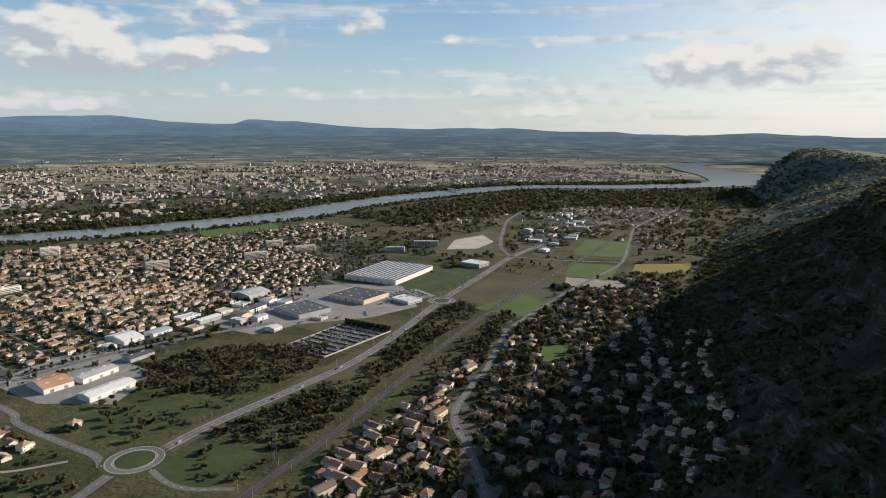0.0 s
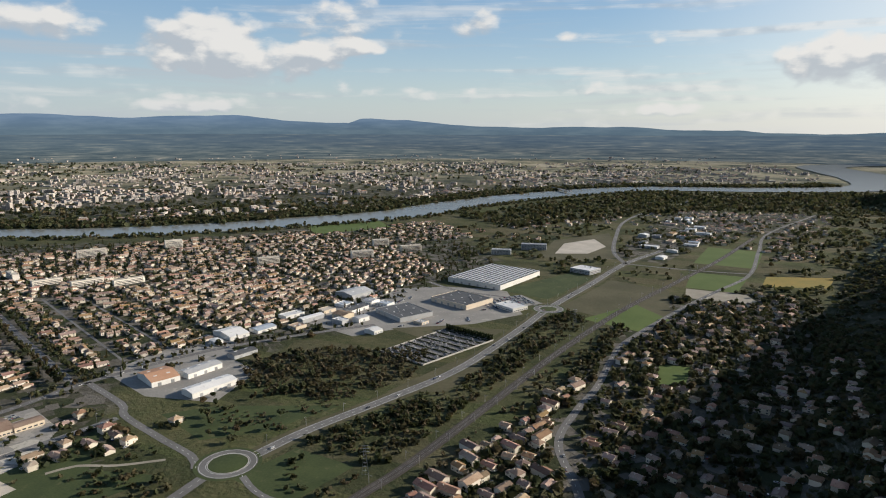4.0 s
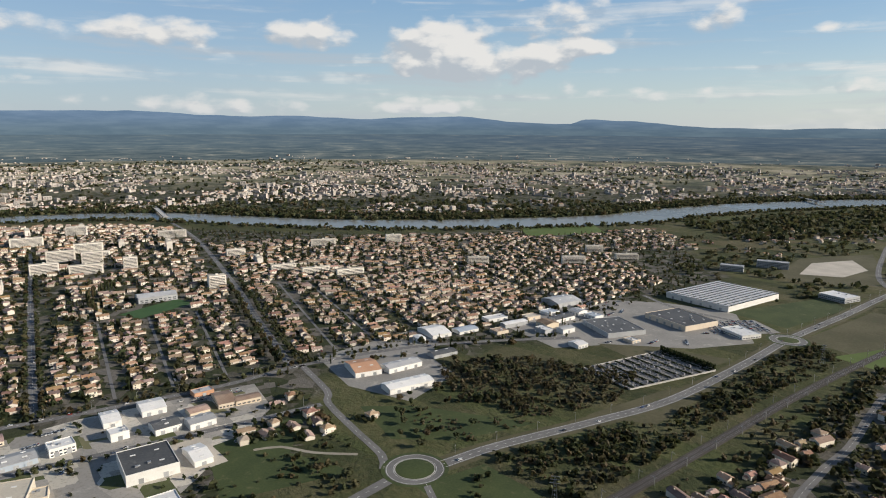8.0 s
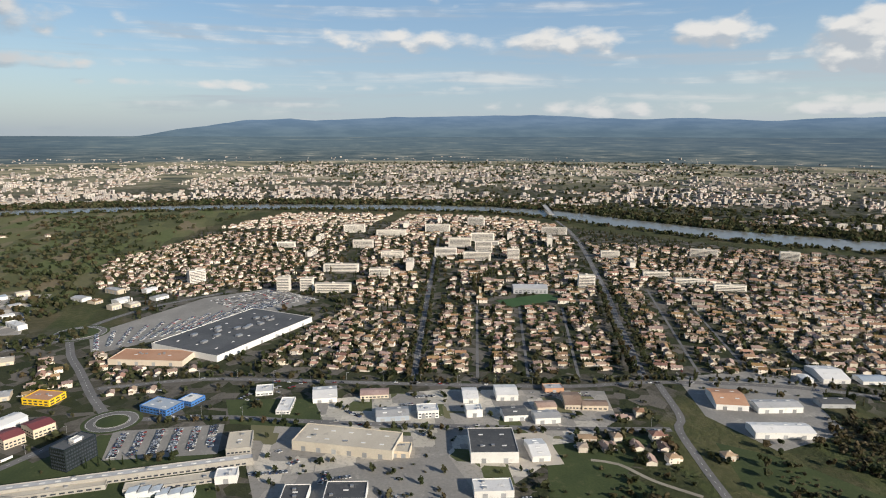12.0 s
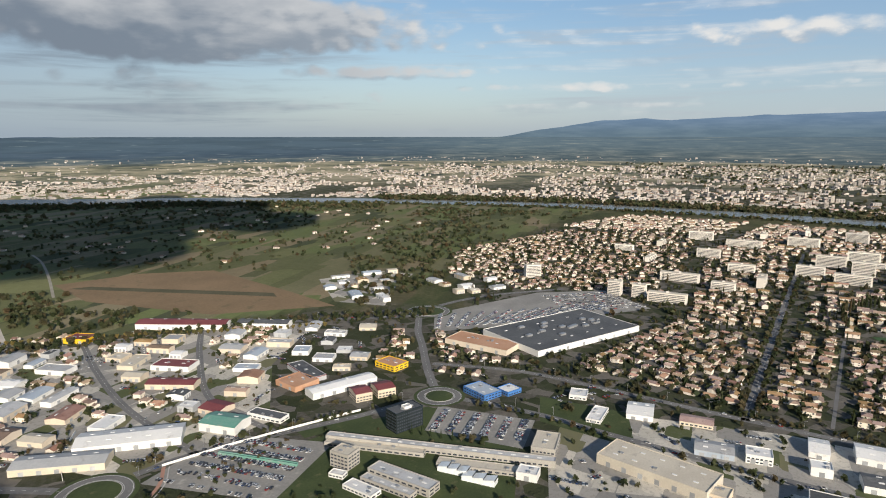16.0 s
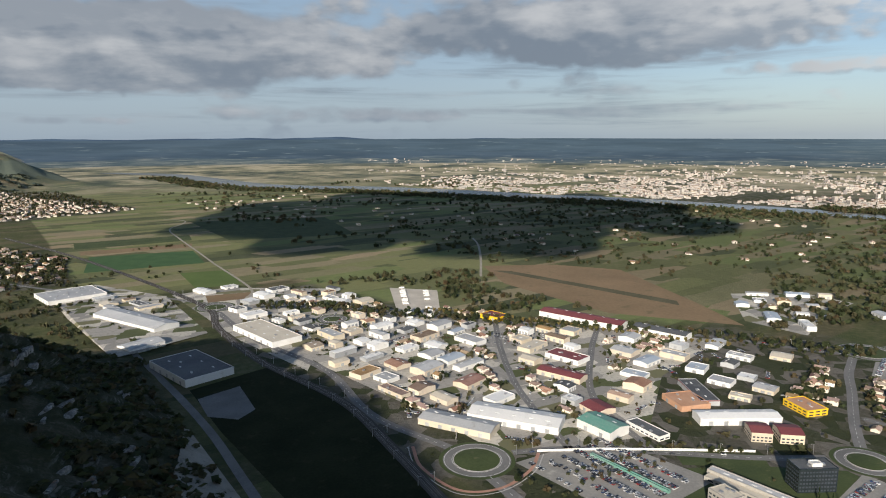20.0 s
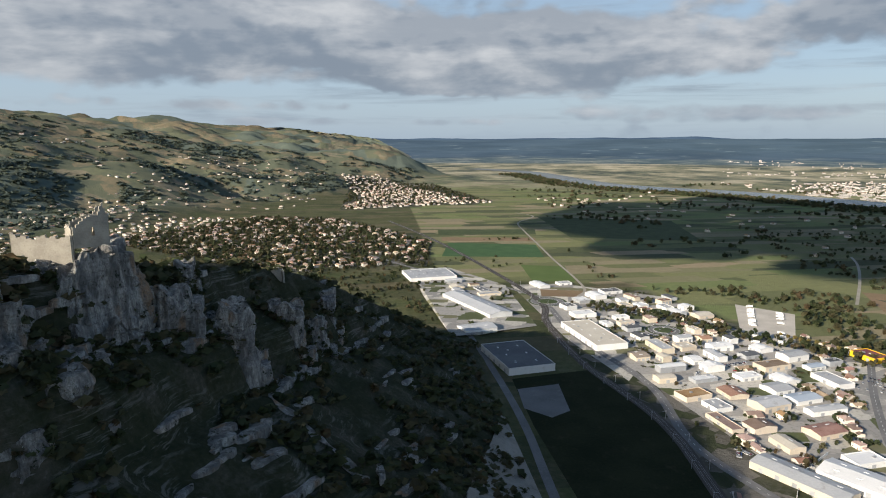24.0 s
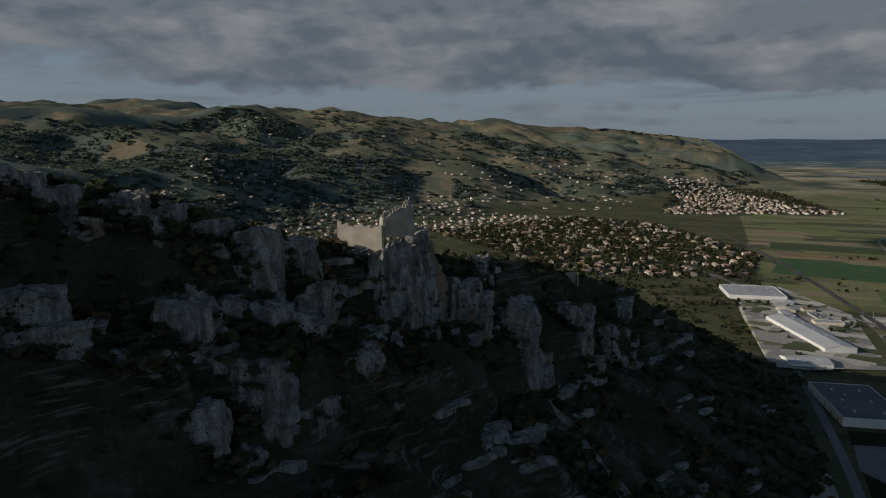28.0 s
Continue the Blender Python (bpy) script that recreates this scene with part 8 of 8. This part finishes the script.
for j in range(30):
    for i in range(22):
        if i % 6 == 5 or j % 10 == 9:
            continue
        u, v = (i + 0.5) / 22, (j + 0.5) / 30
        p = ga.lerp(gb, u).lerp(gd.lerp(gc, u), v)
        grave_spots.append((p.x, p.y, radians(-16) + (math.pi if j % 2 else 0), 1.0, 1.0, PLAN.uniform(0.8, 1.3), PLAN.choice([0, 0, 0, 1, 2])))
near_hedges = []
for j in range(9):
    for k in range(46):
        p = ga.lerp(gb, k / 46).lerp(gd.lerp(gc, k / 46), (j + 0.5) / 9)
        near_hedges.append((p.x, p.y, k * 1.3, 0.5, 0.5, 0.75, 4))
for k in range(40):
    p = gd.lerp(gc, k / 40)
    near_hedges.append((p.x, p.y, k * 1.3, 1.1, 1.1, 0.7, 3))
scatter("graveyard_hedges", LEAFY, [M_PINE], near_hedges, "clipped dark hedges between the graves", "hedges", True, seed=14)
scatter("graves", GRAVE, [M_TOMB], grave_spots, "rows of grey tombs in a walled graveyard", "graves", seed=3)
yard_wall = root("graveyard_wall", pose(0, 0, 0), "low pale wall round the graveyard", "wall")
for a, b in ((ga, gb), (gb, gc), (gc, gd), (gd, ga)):
    m = (a + b) / 2
    piece("wall_side", Geo().box(0, 0, 0, (b - a).length, 0.4, 2.0).mesh("wall_side", [M_KERB]), yard_wall, pose(m.x, m.y, 0, 0, 0, math.degrees(math.atan2((b - a).y, (b - a).x))))

# ---- masts along the railway, street lamps, pylon ----
mast = root("catenary_mast", pose(0, 0, 0), "grey steel overhead-line mast beside the railway", "mast", "overhead-line masts")
piece("pole", Geo().box(0, 0, 0, 0.35, 0.35, 8.5).mesh("pole", [M_STEEL]), mast)
piece("arm", Geo().box(0, 1.8, 7.2, 0.18, 3.4, 0.18, bottom=True).mesh("arm", [M_STEEL]), mast)
seg = np.r_[0, np.cumsum(np.linalg.norm(np.diff(RAILWAY, axis=0), axis=1))]
first = True
for side, flip in ((-7.2, 0), (7.2, 180)):
    off = offset_line(RAILWAY, side)
    for s in np.arange(500, 3000, 48):
        x, y = float(np.interp(s, seg, off[:, 0])), float(np.interp(s, seg, off[:, 1]))
        t = np.array([np.interp(s + 5, seg, RAILWAY[:, 0]) - np.interp(s, seg, RAILWAY[:, 0]), np.interp(s + 5, seg, RAILWAY[:, 1]) - np.interp(s, seg, RAILWAY[:, 1])])
        m = pose(x, y, 0.3, 0, 0, math.degrees(math.atan2(t[1], t[0])) + flip)
        if first:
            mast.matrix_world, first = m, False
        else:
            copy_thing(mast, m)

lamp = root("street_lamp", pose(-300, -185, 0), "grey street lamp with a curved arm", "street lamp", "street lamps")
piece("pole", Geo().box(0, 0, 0, 0.22, 0.22, 9).mesh("pole", [M_STEEL]), lamp)
piece("arm", Geo().box(0.9, 0, 8.9, 2.0, 0.14, 0.14, bottom=True).mesh("arm", [M_STEEL]), lamp)
piece("lamp_head", Geo().box(1.9, 0, 8.75, 0.9, 0.35, 0.18, bottom=True).mesh("lamp_head", [M_R_WHITE]), lamp)
for line, gap, side in ((EXPRESS, 45, 9), (ROAD2, 40, 6), (CROSS, 42, 6), (RB2_ROAD, 40, 6), (AVENUE, 42, -7)):
    seg = np.r_[0, np.cumsum(np.linalg.norm(np.diff(line, axis=0), axis=1))]
    off = offset_line(line, side)
    for s in np.arange(20, seg[-1], gap):
        copy_thing(lamp, pose(float(np.interp(s, seg, off[:, 0])), float(np.interp(s, seg, off[:, 1])), 0, 0, 0, PARK.uniform(0, 360)))


def pylon(x, y, h):
    b = root("pylon", pose(x, y, 0, 0, 0, 30), "tall lattice power pylon of galvanised steel", "pylon")
    g = Geo()
    for p in (-1, 1):
        for q in (-1, 1):
            g.quad((p * 3.0, q * 3.0, 0), (p * 3.0 - p * 0.35, q * 3.0, 0), (p * 0.5 - p * 0.3, q * 0.5, h), (p * 0.5, q * 0.5, h))
    piece("legs", g.mesh("legs", [M_STEEL]), b)
    for k in range(7):
        w = 6.0 * (1 - k / 8)
        piece("brace", Geo().box(0, 0, h * (k + 0.5) / 8, w * 0.95, 0.18, 0.18, bottom=True).box(0, 0, h * (k + 0.5) / 8 + 0.2, 0.18, w * 0.95, 0.18, bottom=True).mesh("brace", [M_STEEL]), b)
    for k in (0.78, 0.88, 0.97):
        piece("cross_arm", Geo().box(0, 0, h * k, 10 * (1.6 - k), 0.3, 0.3, bottom=True).mesh("cross_arm", [M_STEEL]), b)


pylon(-118, 530, 28)
pylon(-60, 1010, 28)

# ---- the cloud over the ridge whose shade lies on the plain ----
q = np.random.default_rng(2)
gv, gf, n = [], [], 0
su, sv = np.meshgrid(np.linspace(0, 2 * np.pi, 25)[:-1], np.linspace(0.05, np.pi - 0.05, 12))
for k in range(92):
    w, t = q.uniform(0, 6.28), math.sqrt(q.random())
    c = np.array([math.cos(w) * t * 860, math.sin(w) * t * 760, q.uniform(-20, 20)])
    r = q.uniform(130, 250) * (1.15 - 0.5 * t)
    bumpy = 1 + 0.25 * (fbm(su * 1.3 + k, sv * 1.9, k, 3) - 0.5)
    p = np.stack([np.cos(su) * np.sin(sv) * bumpy, np.sin(su) * np.sin(sv) * bumpy, np.cos(sv) * 0.25 * bumpy], -1) * r + c
    idx = np.arange(p.shape[0] * p.shape[1]).reshape(p.shape[:2])
    f = np.stack([idx[:-1], np.roll(idx[:-1], -1, 1), np.roll(idx[1:], -1, 1), idx[1:]], -1).reshape(-1, 4)
    gv.append(p.reshape(-1, 3))
    gf.append(f + n)
    n += p.shape[0] * p.shape[1]
cloud_ob = from_arrays("cloud", np.concatenate(gv), np.concatenate(gf), [M_CLOUD], None, True)
shade_at = Vector((-1330, -1640, 0))
cloud_ob.matrix_world = Matrix.Translation(shade_at + SUN_DIR * (1050 / SUN_DIR.z)) @ pose(0, 0, 0, 0, 0, 150)
tagged(cloud_ob, "heavy white cumulus cloud high over the ridge", "cloud", "", "structure")
